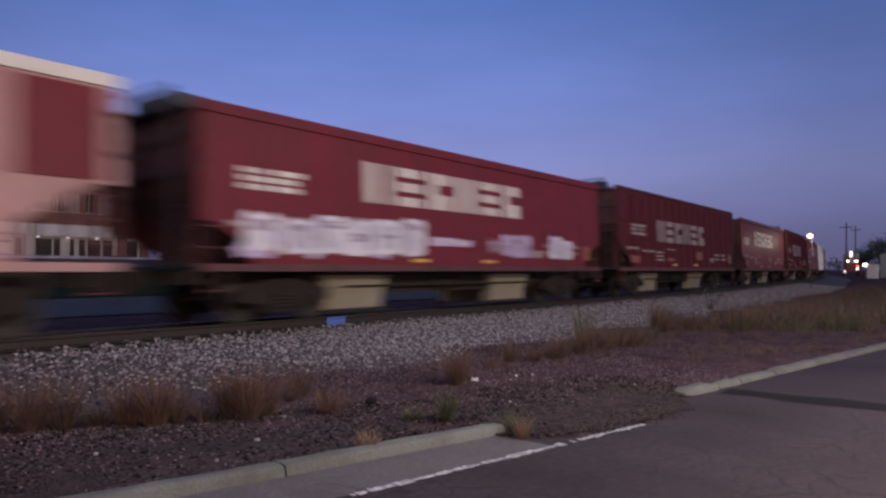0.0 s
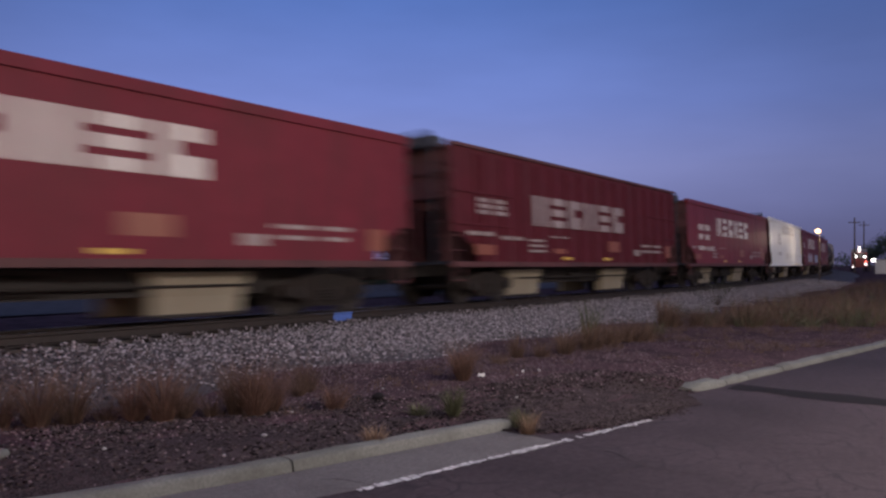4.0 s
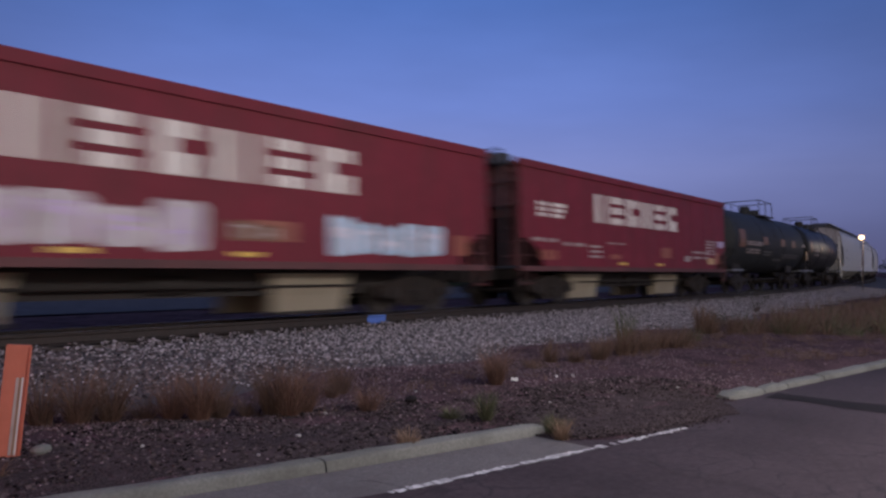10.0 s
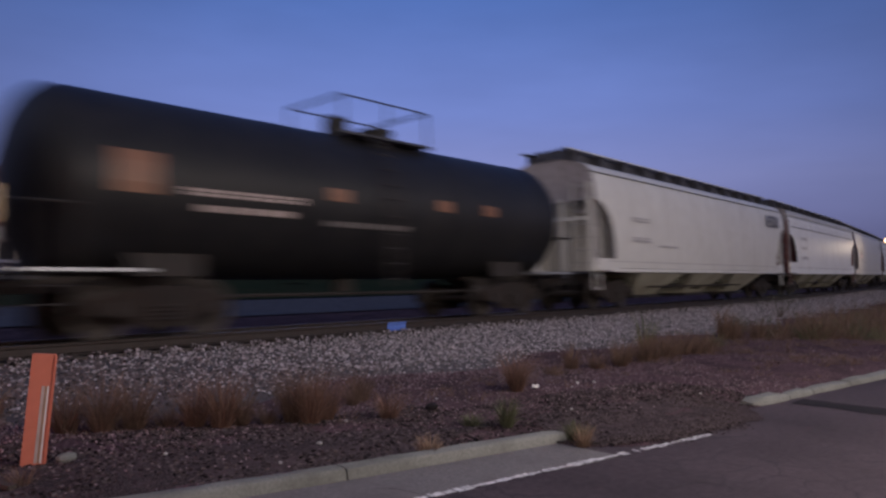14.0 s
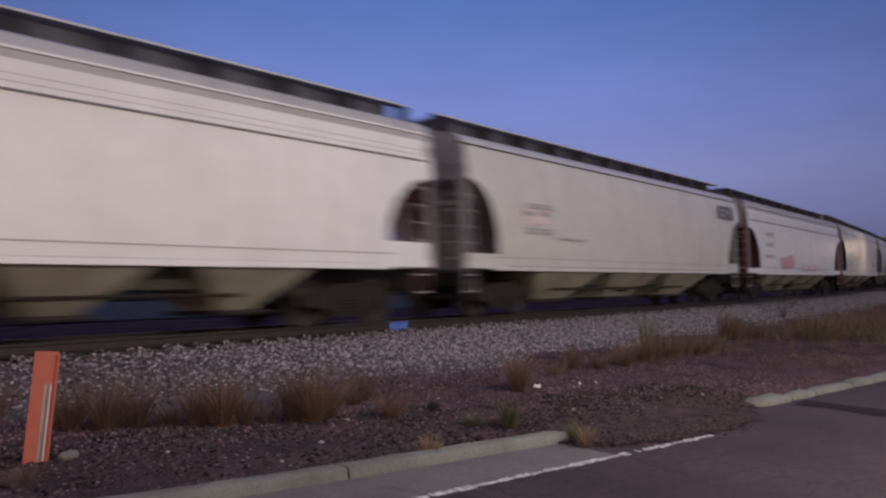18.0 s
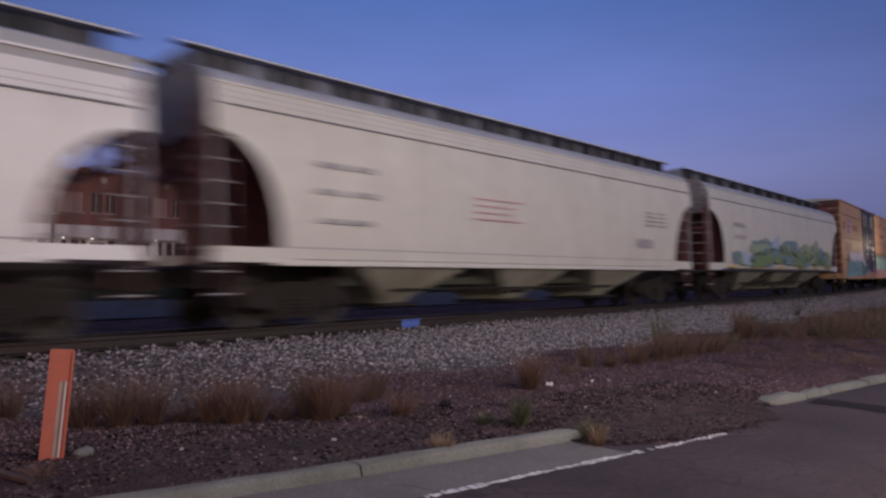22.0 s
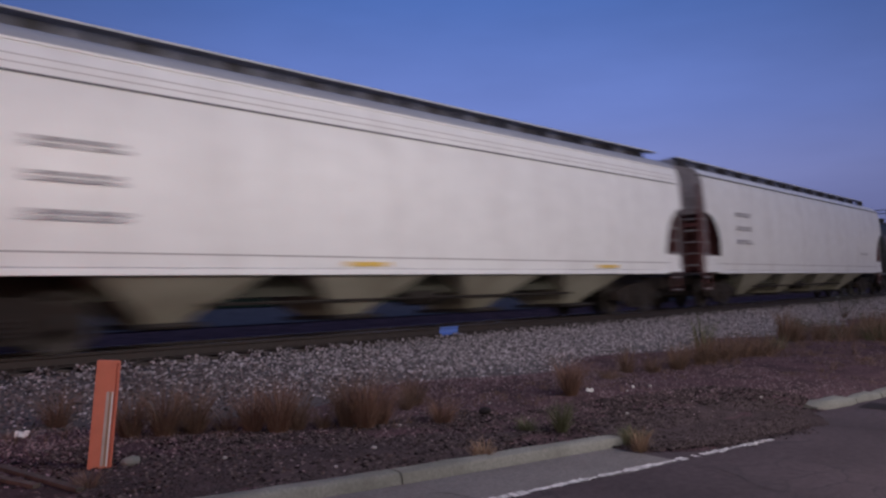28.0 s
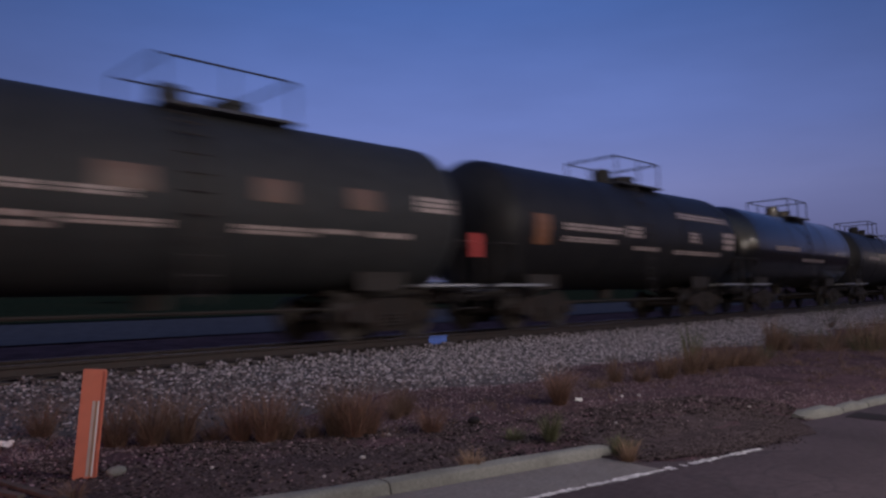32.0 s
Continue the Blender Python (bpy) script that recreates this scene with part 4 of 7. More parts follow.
def graffiti(car, x0, x1, z0, z1, main, second, y, seed, count=7, name="graffiti", label="sprayed graffiti", outline=None):
    """Bulging sprayed shapes side by side: outline, filling, highlights, each a hair above the other."""
    w, mid, h = (x1 - x0) / count, (z0 + z1) / 2, (z1 - z0) / 2
    layers = ([(outline, 1.1, 0.004)] if outline else []) + [(main, 1.0, 0.008)]
    n = 18
    for mat, grow, lift in layers:
        rng = random.Random(seed)
        for i in range(count):
            bm = B()
            cx, cz = x0 + w * (i + 0.5) + rng.uniform(-0.1, 0.1) * w, mid + rng.uniform(-0.12, 0.12) * h
            rx, rz, lean = w * rng.uniform(0.52, 0.68) * grow, h * rng.uniform(0.78, 1.05) * grow, rng.uniform(-0.3, 0.35)
            pts = []
            for k in range(n):
                a = 2 * math.pi * k / n
                ca, sa = math.cos(a), math.sin(a)
                q = (abs(ca) ** 3 + abs(sa) ** 3) ** (-1 / 3) * rng.uniform(0.74, 1.08)
                zz = cz + rz * q * sa
                pts.append((cx + rx * q * ca + lean * (zz - cz) * 0.5, zz))
            bm.faces.new([bm.verts.new((a, y - lift - 0.0003 * i, b)) for a, b in pts])
            part(name, bm, mat, car, label)
    if second:
        rng = random.Random(seed + 500)
        bm = B()
        for i in range(count * 3):
            cx, cz = rng.uniform(x0 + 0.1, x1 - 0.1), rng.uniform(z0 + 0.2 * h, z1 - 0.25 * h)
            blob(bm, rng, cx, cz, w * rng.uniform(0.08, 0.34), h * rng.uniform(0.08, 0.4), y - 0.013 - 0.0002 * i)
        tagged(part("graffiti_fill", bm, second, car), kind="stuff")


def spray(car, x0, x1, z0, z1, paints, y, seed, count=24, size=0.45, label="sprayed graffiti"):
    """Ragged overlapping sprayed patches in several colours."""
    rng = random.Random(seed)
    for i in range(count):
        f = (i * 0.618 + 0.13 * rng.random()) % 1.0
        cx = x0 + (x1 - x0) * f
        cz = z0 + (z1 - z0) * rng.uniform(0.1, 0.9) * (1 - 0.25 * abs(2 * f - 1))
        rx, rz, n = size * rng.uniform(0.7, 1.8), size * rng.uniform(0.35, 0.75), 15
        lean = rng.uniform(-0.5, 0.8)
        bm = B()
        pts = []
        for k in range(n):
            a, r = 2 * math.pi * k / n, rng.uniform(0.5, 1.15)
            dz = rz * r * math.sin(a)
            zz = min(max(cz + dz, z0 - 0.05), z1 + 0.15)
            pts.append((cx + rx * r * math.cos(a) + lean * dz, y - 0.004 - 0.0005 * i, zz))
        bm.faces.new([bm.verts.new(p) for p in pts])
        part("graffiti", bm, paints[i % len(paints)], car, label)


def jags(car, x0, x1, z0, z1, paint, y, seed, count=4, shade=None, label="sprayed graffiti", drips=True):
    """Tall leaning sprayed shapes with notched tops and dripping feet."""
    w, h = (x1 - x0) / count, z1 - z0
    for mat, dx, dz, lift in ([(shade, 0.10, 0.10, 0.0)] if shade else []) + [(paint, 0, 0, 0.005)]:
        rng = random.Random(seed)
        for i in range(count):
            a, b, s = x0 + w * i - 0.10 * w, x0 + w * (i + 1) + 0.06 * w, rng.uniform(-0.15, 0.25) * w
            t1, t2, nz = rng.uniform(0.78, 1.05) * h, rng.uniform(0.7, 0.98) * h, rng.uniform(0.5, 0.8) * h
            top = [(b + s, t2), (b - 0.22 * w + s, t2 - 0.08 * h), (a + 0.58 * w + s, nz), (a + 0.40 * w + s, nz + 0.05 * h), (a + 0.30 * w + s, t1 - 0.04 * h), (a + s, t1)]
            feet = []
            for k in range(7):
                feet.append((a + (b - a) * k / 6, -(rng.uniform(0.05, 0.35) * h if drips and k % 2 else 0.0)))
            bm = B()
            bm.faces.new([bm.verts.new((p + dx, y - lift - 0.0004 * i, z0 + q + dz)) for p, q in feet + top])
            part("graffiti", bm, mat, car, label)


def throw_up(car, x0, x1, z0, z1, fill, stroke, y, seed, count=5, label="sprayed graffiti"):
    """Upright sprayed panels with thick strokes over them, like a row of blunt letters that nobody can read."""
    rng = random.Random(seed)
    w, h = (x1 - x0) / count, z1 - z0
    for i in range(count):
        a, b = x0 + w * (i + 0.03), x0 + w * (i + rng.uniform(0.90, 1.02))
        lo, hi = z0 + h * rng.uniform(0.0, 0.10), z1 - h * rng.uniform(0.0, 0.20)
        lean = rng.uniform(-0.06, 0.12) * w
        rim = [(a, lo + 0.08 * h), (a + 0.1 * w, lo), (b - 0.12 * w, lo + rng.uniform(0, 0.06) * h), (b, lo + 0.10 * h), (b + lean, hi - 0.12 * h), (b - 0.15 * w + lean, hi), (a + 0.45 * w + lean, hi - rng.uniform(0.0, 0.14) * h),
               (a + 0.12 * w + lean, hi), (a + lean, hi - 0.1 * h)]
        bm = B()
        bm.faces.new([bm.verts.new((p, y - 0.004 - 0.0004 * i, q)) for p, q in rim])
        part("graffiti", bm, fill, car, label)
        bm = B()
        for k in range(3):
            up = k < 2 and rng.random() < 0.75
            t = 0.13 * w * rng.uniform(0.7, 1.3)
            if up:
                p = a + (0.22 + 0.42 * k) * w
                q = p + rng.uniform(-0.12, 0.14) * w
                face = [(p, lo + 0.14 * h), (p + t, lo + 0.14 * h), (q + t, hi - 0.16 * h), (q, hi - 0.16 * h)]
            else:
                m = lo + (hi - lo) * rng.uniform(0.3, 0.75)
                face = [(a + 0.15 * w, m), (b - 0.12 * w, m + rng.uniform(-0.1, 0.1) * h), (b - 0.12 * w, m + 0.09 * h), (a + 0.15 * w, m + 0.10 * h)]
            bm.faces.new([bm.verts.new((p, y - 0.008 - 0.0006 * k, q)) for p, q in face])
        part("graffiti", bm, stroke, car, label)


def underframe(car, hl, z=0.82):
    bm = B()
    box(bm, -hl + 0.2, hl - 0.2, -0.18, 0.18, z - 0.1, z + 0.28)
    part("centre_sill", bm, M_STEEL, car)
    bm = B()
    rod(bm, (-hl * 0.5, -0.95, 0.62), (hl * 0.5, -0.95, 0.62), 0.03, 6)
    part("brake_pipe", bm, M_STEEL, car)
    bm = B()
    rod(bm, (-0.5, -0.7, 0.66), (0.35, -0.7, 0.66), 0.19, 12)
    part("air_tank", bm, M_STEEL, car, smooth=True)


def ballast_hopper(label, paint, top=3.80, length=15.6, chord=None, ribs=15, rib_depth=0.035, notch=(1.05, 0.72), ledge=False, end_paint=None, rim=0.2):
    """An open-top ballast hopper car with two chutes between its trucks."""
    car = thing("hopper_car", label, "freight car", "cars of the train")
    hl, sill, wy = length / 2, 1.05, 1.50
    chord, end_paint = chord or paint, end_paint or M_ENDDARK
    nx, nz = notch
    for y0, y1 in ((-wy, -wy + 0.03), (wy - 0.03, wy)):
        bm = B()
        plate(bm, [(-hl + nx, sill), (hl - nx, sill), (hl - nx, sill + nz * 0.45), (hl - nx * 0.25, sill + nz), (hl, sill + nz), (hl, top - rim), (-hl, top - rim), (-hl, sill + nz), (-hl + nx * 0.25, sill + nz), (-hl + nx, sill + nz * 0.45)], y0, y1)
        part("side_sheet", bm, paint, car)
        o = -1 if y0 < 0 else 1
        ya, yb = sorted((o * (wy + 0.05), o * (wy - 0.10)))
        bm = B()
        box(bm, -hl - 0.02, hl + 0.02, ya, yb, top - rim, top)
        part("top_chord", bm, chord, car, bevel=min(0.015, rim * 0.12))
        bm = B()
        ya, yb = sorted((o * (wy + 0.02), o * (wy - 0.12)))
        box(bm, -hl, hl, ya, yb, sill - 0.13, sill - 0.002)
        part("side_sill", bm, paint if paint is M_WHITE_CLEAN or paint is M_PINK else M_ENDDARK, car)
        if ledge:
            for z in (1.95, 2.75):
                for a, b in ((-hl, -hl + 2.9), (hl - 2.9, hl)):
                    bm = B()
                    box(bm, a, b, *sorted((o * (wy + 0.045), o * (wy - 0.01))), z, z + 0.05)
                    part("ledge", bm, paint, car)
    proto = None
    for i in range(ribs):
        x = -hl + 0.5 + (length - 1.0) * i / (ribs - 1)
        for o in (-1, 1):
            if proto is None:
                bm = B()
                box(bm, -0.045, 0.045, -rib_depth, 0.01, sill + 0.01, top - 0.21)
                proto = part("rib", bm, paint, car)
                proto.matrix_basis = pose(x, -wy, 0)
                low = B()
                box(low, -0.045, 0.045, -rib_depth, 0.01, sill + nz + 0.02, top - 0.21)
                short = part("rib", low, paint, car)
                short.matrix_basis = pose(hl - 0.5, -wy, 0)
            elif (i == 0 or i == ribs - 1):
                if not (i == ribs - 1 and o == -1):
                    again(short, pose(x, o * wy, 0, 0, 0, 0 if o < 0 else 180), car)
            else:
                again(proto, pose(x, o * wy, 0, 0, 0, 0 if o < 0 else 180), car)
        if i == 0:
            proto.matrix_basis = pose(-hl + nx + 0.06, -wy, 0)
    for o in (-1, 1):
        bm = B()
        plate(bm, [(o * (hl - 0.16), top - 0.05), (o * (hl - 0.12), top - 0.05), (o * (hl - 0.30), 2.35), (o * (hl - 2.9), 1.12), (o * (hl - 2.94), 1.16), (o * (hl - 0.36), 2.42)], -wy + 0.04, wy - 0.04)
        part("slope_sheet", bm, M_ENDDARK, car)
        bm = B()
        box(bm, *sorted((o * (hl - 0.11), o * (hl - 0.06))), -wy + 0.05, wy - 0.05, 2.69, top - 0.22)
        part("end_sheet", bm, M_ENDDARK, car)
        for y in (-1.25, -0.4, 0.4, 1.25):
            bm = B()
            box(bm, *sorted((o * (hl - 0.10), o * (hl - 0.02))), y - 0.05, y + 0.05, 1.06, 2.6)
            part("end_post", bm, end_paint, car)
        bm = B()
        for z in (2.6, 3.2):
            box(bm, *sorted((o * (hl - 0.14), o * (hl + 0.03))), -wy, wy, z, z + 0.09)
        part("end_beam", bm, end_paint, car)
        if o > 0:
            continue
        bm = B()
        box(bm, -hl - 0.30, -hl + 0.55, -1.15, 0.9, top - 0.12, top - 0.05)
        box(bm, -hl - 0.22, -hl + 0.35, -1.05, 0.1, top - 0.05, top + 0.17)
        for y in (-1.15, 0.9):
            rod(bm, (-hl - 0.28, y, 1.0), (-hl - 0.28, y, top + 0.24), 0.025, 6)
        rod(bm, (-hl - 0.28, -1.15, top + 0.24), (-hl - 0.28, 0.9, top + 0.24), 0.022, 6)
        part("brake_platform", bm, M_DARK, car, "dark brake platform above the end")
    bm = B()
    box(bm, -hl + 2.9, hl - 2.9, -wy + 0.05, wy - 0.05, 1.08, 1.16)
    part("floor_plate", bm, M_STEEL, car)
    # added dark box between the trucks, standing in for underbody shade
    bm = B()
    box(bm, -hl + 3.4, hl - 3.4, -0.78, 0.78, 0.46, 1.07)
    part("slope_sheet", bm, M_STEEL, car, "dark box added to fill the underbody gaps")
    for cx, o in ((-3.5, -1), (2.85, -1), (-3.5, 1), (2.85, 1)):
        bm = B()
        quads(bm, [[(cx - a, o * 0.58, z), (cx + a, o * 0.58, z), (cx + a, o * b, z), (cx - a, o * b, z)] for a, b, z in ((0.86, 0.86, 0.13), (0.88, 0.9, 0.45), (1.0, 1.0, 0.86))])
        ch = part("chute", bm, M_CHUTE, car, "beige discharge chute")
        bm = B()
        box(bm, cx - 0.94, cx + 0.94, *sorted((o * 0.95, o * 0.87)), 0.10, 0.16)
        part("gate_edge", bm, M_STEEL, ch)
    underframe(car, hl)
    add_truck(car, -hl + 2.15)
    add_truck(car, hl - 2.15)
    end_gear(car, hl, wide=1.42, platform_z=1.0, paint=end_paint, ladder_top=top - 0.1, brake_z=3.0)
    return car


def covered_hopper(label, paint, length=17.3, pockets=3, pocket_paint=M_POCKET, top=4.12, sill=1.16, line_z=0.0, straight=False, end_paint=M_ENDRED, trim=None, sheet_end=1.30, plain_roof=False, rise=0.0, arch=(1.62, 2.95), pocket=(0.36, 0.42)):
    """A covered hopper car with curved sides, roof hatches and walkways, arched open ends."""
    car = thing("covered_hopper_car", label, "freight car", "cars of the train")
    hl = length / 2
    prof = [(1.46, sill), (1.50, sill + 0.02), (1.53, sill + 0.30), (1.575, 2.1), (1.59, 2.7), (1.575, 3.3), (1.53, top - 0.45), (1.46, top - 0.20), (1.33, top - 0.04), (1.1, top + 0.08), (0.6, top + 0.22), (0.0, top + 0.27)]
    if straight:
        prof = [(1.48, sill), (1.50, sill + 0.02), (1.52, sill + 0.30), (1.54, 2.1), (1.545, 2.7), (1.54, 3.25), (1.50, 3.45), (1.47, 3.75), (1.40, top - 0.02), (1.1, top + 0.10), (0.6, top + 0.22), (0.0, top + 0.27)]

    # the side sheets end in a low arch over the truck, between these two heights
    foot, crown = arch
    zs = sorted({z for _, z in prof} | {foot + (crown - foot) * math.sin(radians(d)) for d in range(0, 91, 9)})
    prof = [(float(np.interp(z, [q for _, q in prof], [p for p, _ in prof])), z) for z in zs]

    def inset(z):
        f = min(max((z - foot) / (crown - foot), 0), 1)
        return sheet_end * math.sqrt(1 - f * f) + 0.06

    ring = [(-y, z) for y, z in prof] + [(y, z) for y, z in prof[-2::-1]]
    bm = B()
    stations = [0, 0.25, 0.5, 0.75, 1]
    rows = [[bm.verts.new(((-hl + inset(z)) + (2 * hl - 2 * inset(z)) * f, y, z)) for y, z in ring] for f in stations]
    for a, b in zip(rows, rows[1:]):
        for i in range(len(ring) - 1):
            bm.faces.new((a[i], a[i + 1], b[i + 1], b[i]))
    shell = part("body_shell", bm, paint, car, smooth=True)
    if line_z:
        shell.data.materials.append(M_ROOF)
        for f in shell.data.polygons:
            f.material_index = int(f.center.z > top - 0.22)
    for o in (-1, 1):
        bm = B()
        pts = []
        for y, z in prof:
            pts.append([Vector((o * (hl - inset(z)), -y, z)), Vector((o * (hl - inset(z)), y, z))])
        rws = []
        for (a, b), (y, z) in zip(pts, prof):
            inn = o * (hl - inset(z) - 0.9 * (1 - min(max((z - sill) / 2.9, 0), 1)))
            rws.append([bm.verts.new(a), bm.verts.new((inn, -y * 0.9, z)), bm.verts.new((inn, y * 0.9, z)), bm.verts.new(b)])
        for r1, r2 in zip(rws[:-1], rws[1:-1]):
            if r1[0].co.z < crown - 0.01:
                for i in range(3):
                    bm.faces.new((r1[i], r1[i + 1], r2[i + 1], r2[i]))
        bmesh.ops.delete(bm, geom=[v for v in bm.verts if not v.link_faces], context="VERTS")
        part("end_slope", bm, end_paint, car)
        bm = B()
        cap = [v for v in prof if v[1] > crown - 0.02]
        caps = [[bm.verts.new((o * (hl - inset(z) - 0.02), -y, z)), bm.verts.new((o * (hl - inset(z) - 0.02), y, z))] for y, z in cap]
        for r1, r2 in zip(caps[:-2], caps[1:-1]):
            bm.faces.new((r1[0], r1[1], r2[1], r2[0]))
        part("end_wall", bm, M_END_GREY, car)
        bm = B()
        for y in (-1.36, -0.45, 0.45, 1.36):
            box(bm, *sorted((o * (hl - 0.16), o * (hl - 0.06))), y - 0.05, y + 0.05, sill - 0.05, crown + 0.1)
        box(bm, *sorted((o * (hl - 0.17), o * (hl - 0.05))), -1.42, 1.42, 2.55, 2.65)
        part("end_frame", bm, end_paint, car)
        for y in (-1.50, 1.42):
            bm = B()
            plate(bm, [(o * (hl - 0.06), sill - 0.05), (o * (hl - sheet_end - 0.35), sill - 0.05), (o * (hl - sheet_end - 0.35), foot), (o * (hl - 0.06), foot)], y, y + 0.08)
            part("end_sill", bm, paint, car)
            bm = B()
            ys = y - 0.01 if y < 0 else y + 0.05
            box(bm, *sorted((o * (hl - 0.10), o * (hl - 0.17))), ys, ys + 0.05, sill + 0.1, top - 0.5)
            part("corner_post", bm, M_END_GREY, car)
    for o in (-1, 1):
        bm = B()
        box(bm, -hl + sheet_end * 0.95, hl - sheet_end * 0.95, *sorted((o * 1.40, o * 1.53)), sill - 0.10, sill - 0.002)
        part("side_sill", bm, trim or paint, car, bevel=0.012)
        bm = B()
        box(bm, -hl + 0.05, hl - 0.05, *sorted((o * 1.36, o * 1.492)), top - 0.24, top - 0.205)
        part("eave_angle", bm, M_SEAM if not line_z else paint, car)
        if line_z:
            bm = B()
            box(bm, -hl + 0.25, hl - 0.25, *sorted((o * 1.52, o * 1.566)), line_z, line_z + 0.028)
            part("side_stiffener", bm, M_LETTER_DARK, car)
            for dz in (0.13, 0.24):
                bm = B()
                at = float(np.interp(line_z + dz, [q for _, q in prof], [p for p, _ in prof]))
                box(bm, -hl + 0.25, hl - 0.25, *sorted((o * (at - 0.03), o * (at + 0.006))), line_z + dz, line_z + dz + 0.014)
                part("side_seam", bm, M_LETTER_PALE, car)
        bm = B()
        box(bm, -hl + sheet_end * 0.9, hl - sheet_end * 0.9, *sorted((o * 1.48, o * 1.522)), sill + 0.20, sill + 0.222)
        part("lower_seam", bm, M_LETTER_GREY, car)
        # roof walkway on brackets
        bm = B()
        box(bm, -hl - 0.05, hl + 0.05, *sorted((o * 0.55, o * 0.80)), top + rise + 0.525, top + rise + 0.545)
        part("roof_walkway", bm, M_HATCH, car, "grey grating walkway")
        bm = B()
        box(bm, -hl - 0.05, hl + 0.05, *sorted((o * 0.80, o * 0.815)), top + rise + 0.515, top + rise + 0.55)
        part("walkway_edge", bm, M_WALKEDGE, car, "pale walkway edge")
        bm = B()
        box(bm, -0.03, 0.03, *sorted((o * 0.55, o * 0.84)), top + 0.16, top + rise + 0.52)
        first = part("walkway_bracket", bm, M_DARK, car)
        first.matrix_basis = pose(-hl + 0.4, 0, 0)
        x = -hl + 1.95
        while x < hl:
            again(first, pose(x, 0, 0), car)
            x += 1.55
    bm = B()
    box(bm, -hl + 0.3, hl - 0.3, -0.51, 0.51, top + 0.18, top + rise + 0.59)
    part("hatch_coaming", bm, M_DARK if plain_roof else M_HATCH, car)
    n = int((length - 1.2) / 1.45)
    bm = B()
    box(bm, -0.30, 0.30, -0.54, 0.54, top + 0.17, top + rise + 0.60)
    cover = part("hatch_cover", bm, M_HATCH_DIM if plain_roof else M_DARK, car, bevel=0.02)
    cover.matrix_basis = pose(-hl + 1.0, 0, 0)
    for i in range(1, n):
        again(cover, pose(-hl + 1.0 + i * (length - 2.0) / (n - 1), 0, 0), car)
    # added dark box behind the pockets: the shade in their gaps, as a solid
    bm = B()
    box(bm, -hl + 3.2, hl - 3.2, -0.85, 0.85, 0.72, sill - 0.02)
    part("slope_sheet", bm, M_UNDER_FILL, car, "dark box added to fill the underbody gaps")
    pitch = (length - 5.4) / pockets
    for i in range(pockets):
        cx = (i - (pockets - 1) / 2) * pitch
        a, low = pitch * pocket[0], pocket[1]
        bm = B()
        quads(bm, [[(cx - p, -q, z), (cx + p, -q, z), (cx + p, q, z), (cx - p, q, z)] for p, q, z in ((low - 0.06, 0.62, 0.36), (low, 0.74, 0.46), (a, 1.42, sill - 0.11))])
        pk = part("hopper_pocket", bm, pocket_paint, car, "sloping discharge pocket")
        bm = B()
        box(bm, cx - low - 0.08, cx + low + 0.08, -0.80, 0.80, 0.27, 0.355)
        rod(bm, (cx - 0.45, -0.95, 0.31), (cx + 0.45, -0.95, 0.31), 0.04, 6)
        part("outlet_gate", bm, M_STEEL, pk)
    underframe(car, hl, 0.84)
    add_truck(car, -hl + 2.0)
    add_truck(car, hl - 2.0)
    end_gear(car, hl, wide=1.36, platform_z=sill - 0.12, paint=M_LETTER_GREY, rails=end_paint, ladder_top=top - 0.5, brake_z=2.4)
    return car


def wrap(car, name, x0, x1, a0, a1, r, cz, material, label="", n=4, broken=False):
    """A patch that lies on a tank's near side between two angles (0 = level, up positive)."""
    bm = B()
    cuts, rng = [(x0, x1)], random.Random(int(x0 * 50 + a0))
    if broken:
        cuts, x = [], x0
        while x < x1 - 0.05:
            w = rng.uniform(0.10, 0.34)
            cuts.append((x, min(x + w, x1)))
            x += w + rng.uniform(0.03, 0.07)
    spans = [(a0, a1)]
    if broken and a1 - a0 > 4.5:          # taller stencils are two or three lines of writing
        k = 3 if a1 - a0 > 9 else 2
        spans = [(a0 + (a1 - a0) * (j + 0.1) / k, a0 + (a1 - a0) * (j + 0.86) / k) for j in range(k)]
    for lo, hi in spans:
        for xa, xb in cuts:
            rows = []
            for i in range(n + 1):
                a = radians(lo + (hi - lo) * i / n)
                rows.append([bm.verts.new((x, -r * math.cos(a), cz + r * math.sin(a))) for x in (xa, xb)])
            for p, q in zip(rows, rows[1:]):
                bm.faces.new((p[0], p[1], q[1], q[0]))
    return tagged(part(name, bm, material, car, label), kind="stuff" if broken else "")


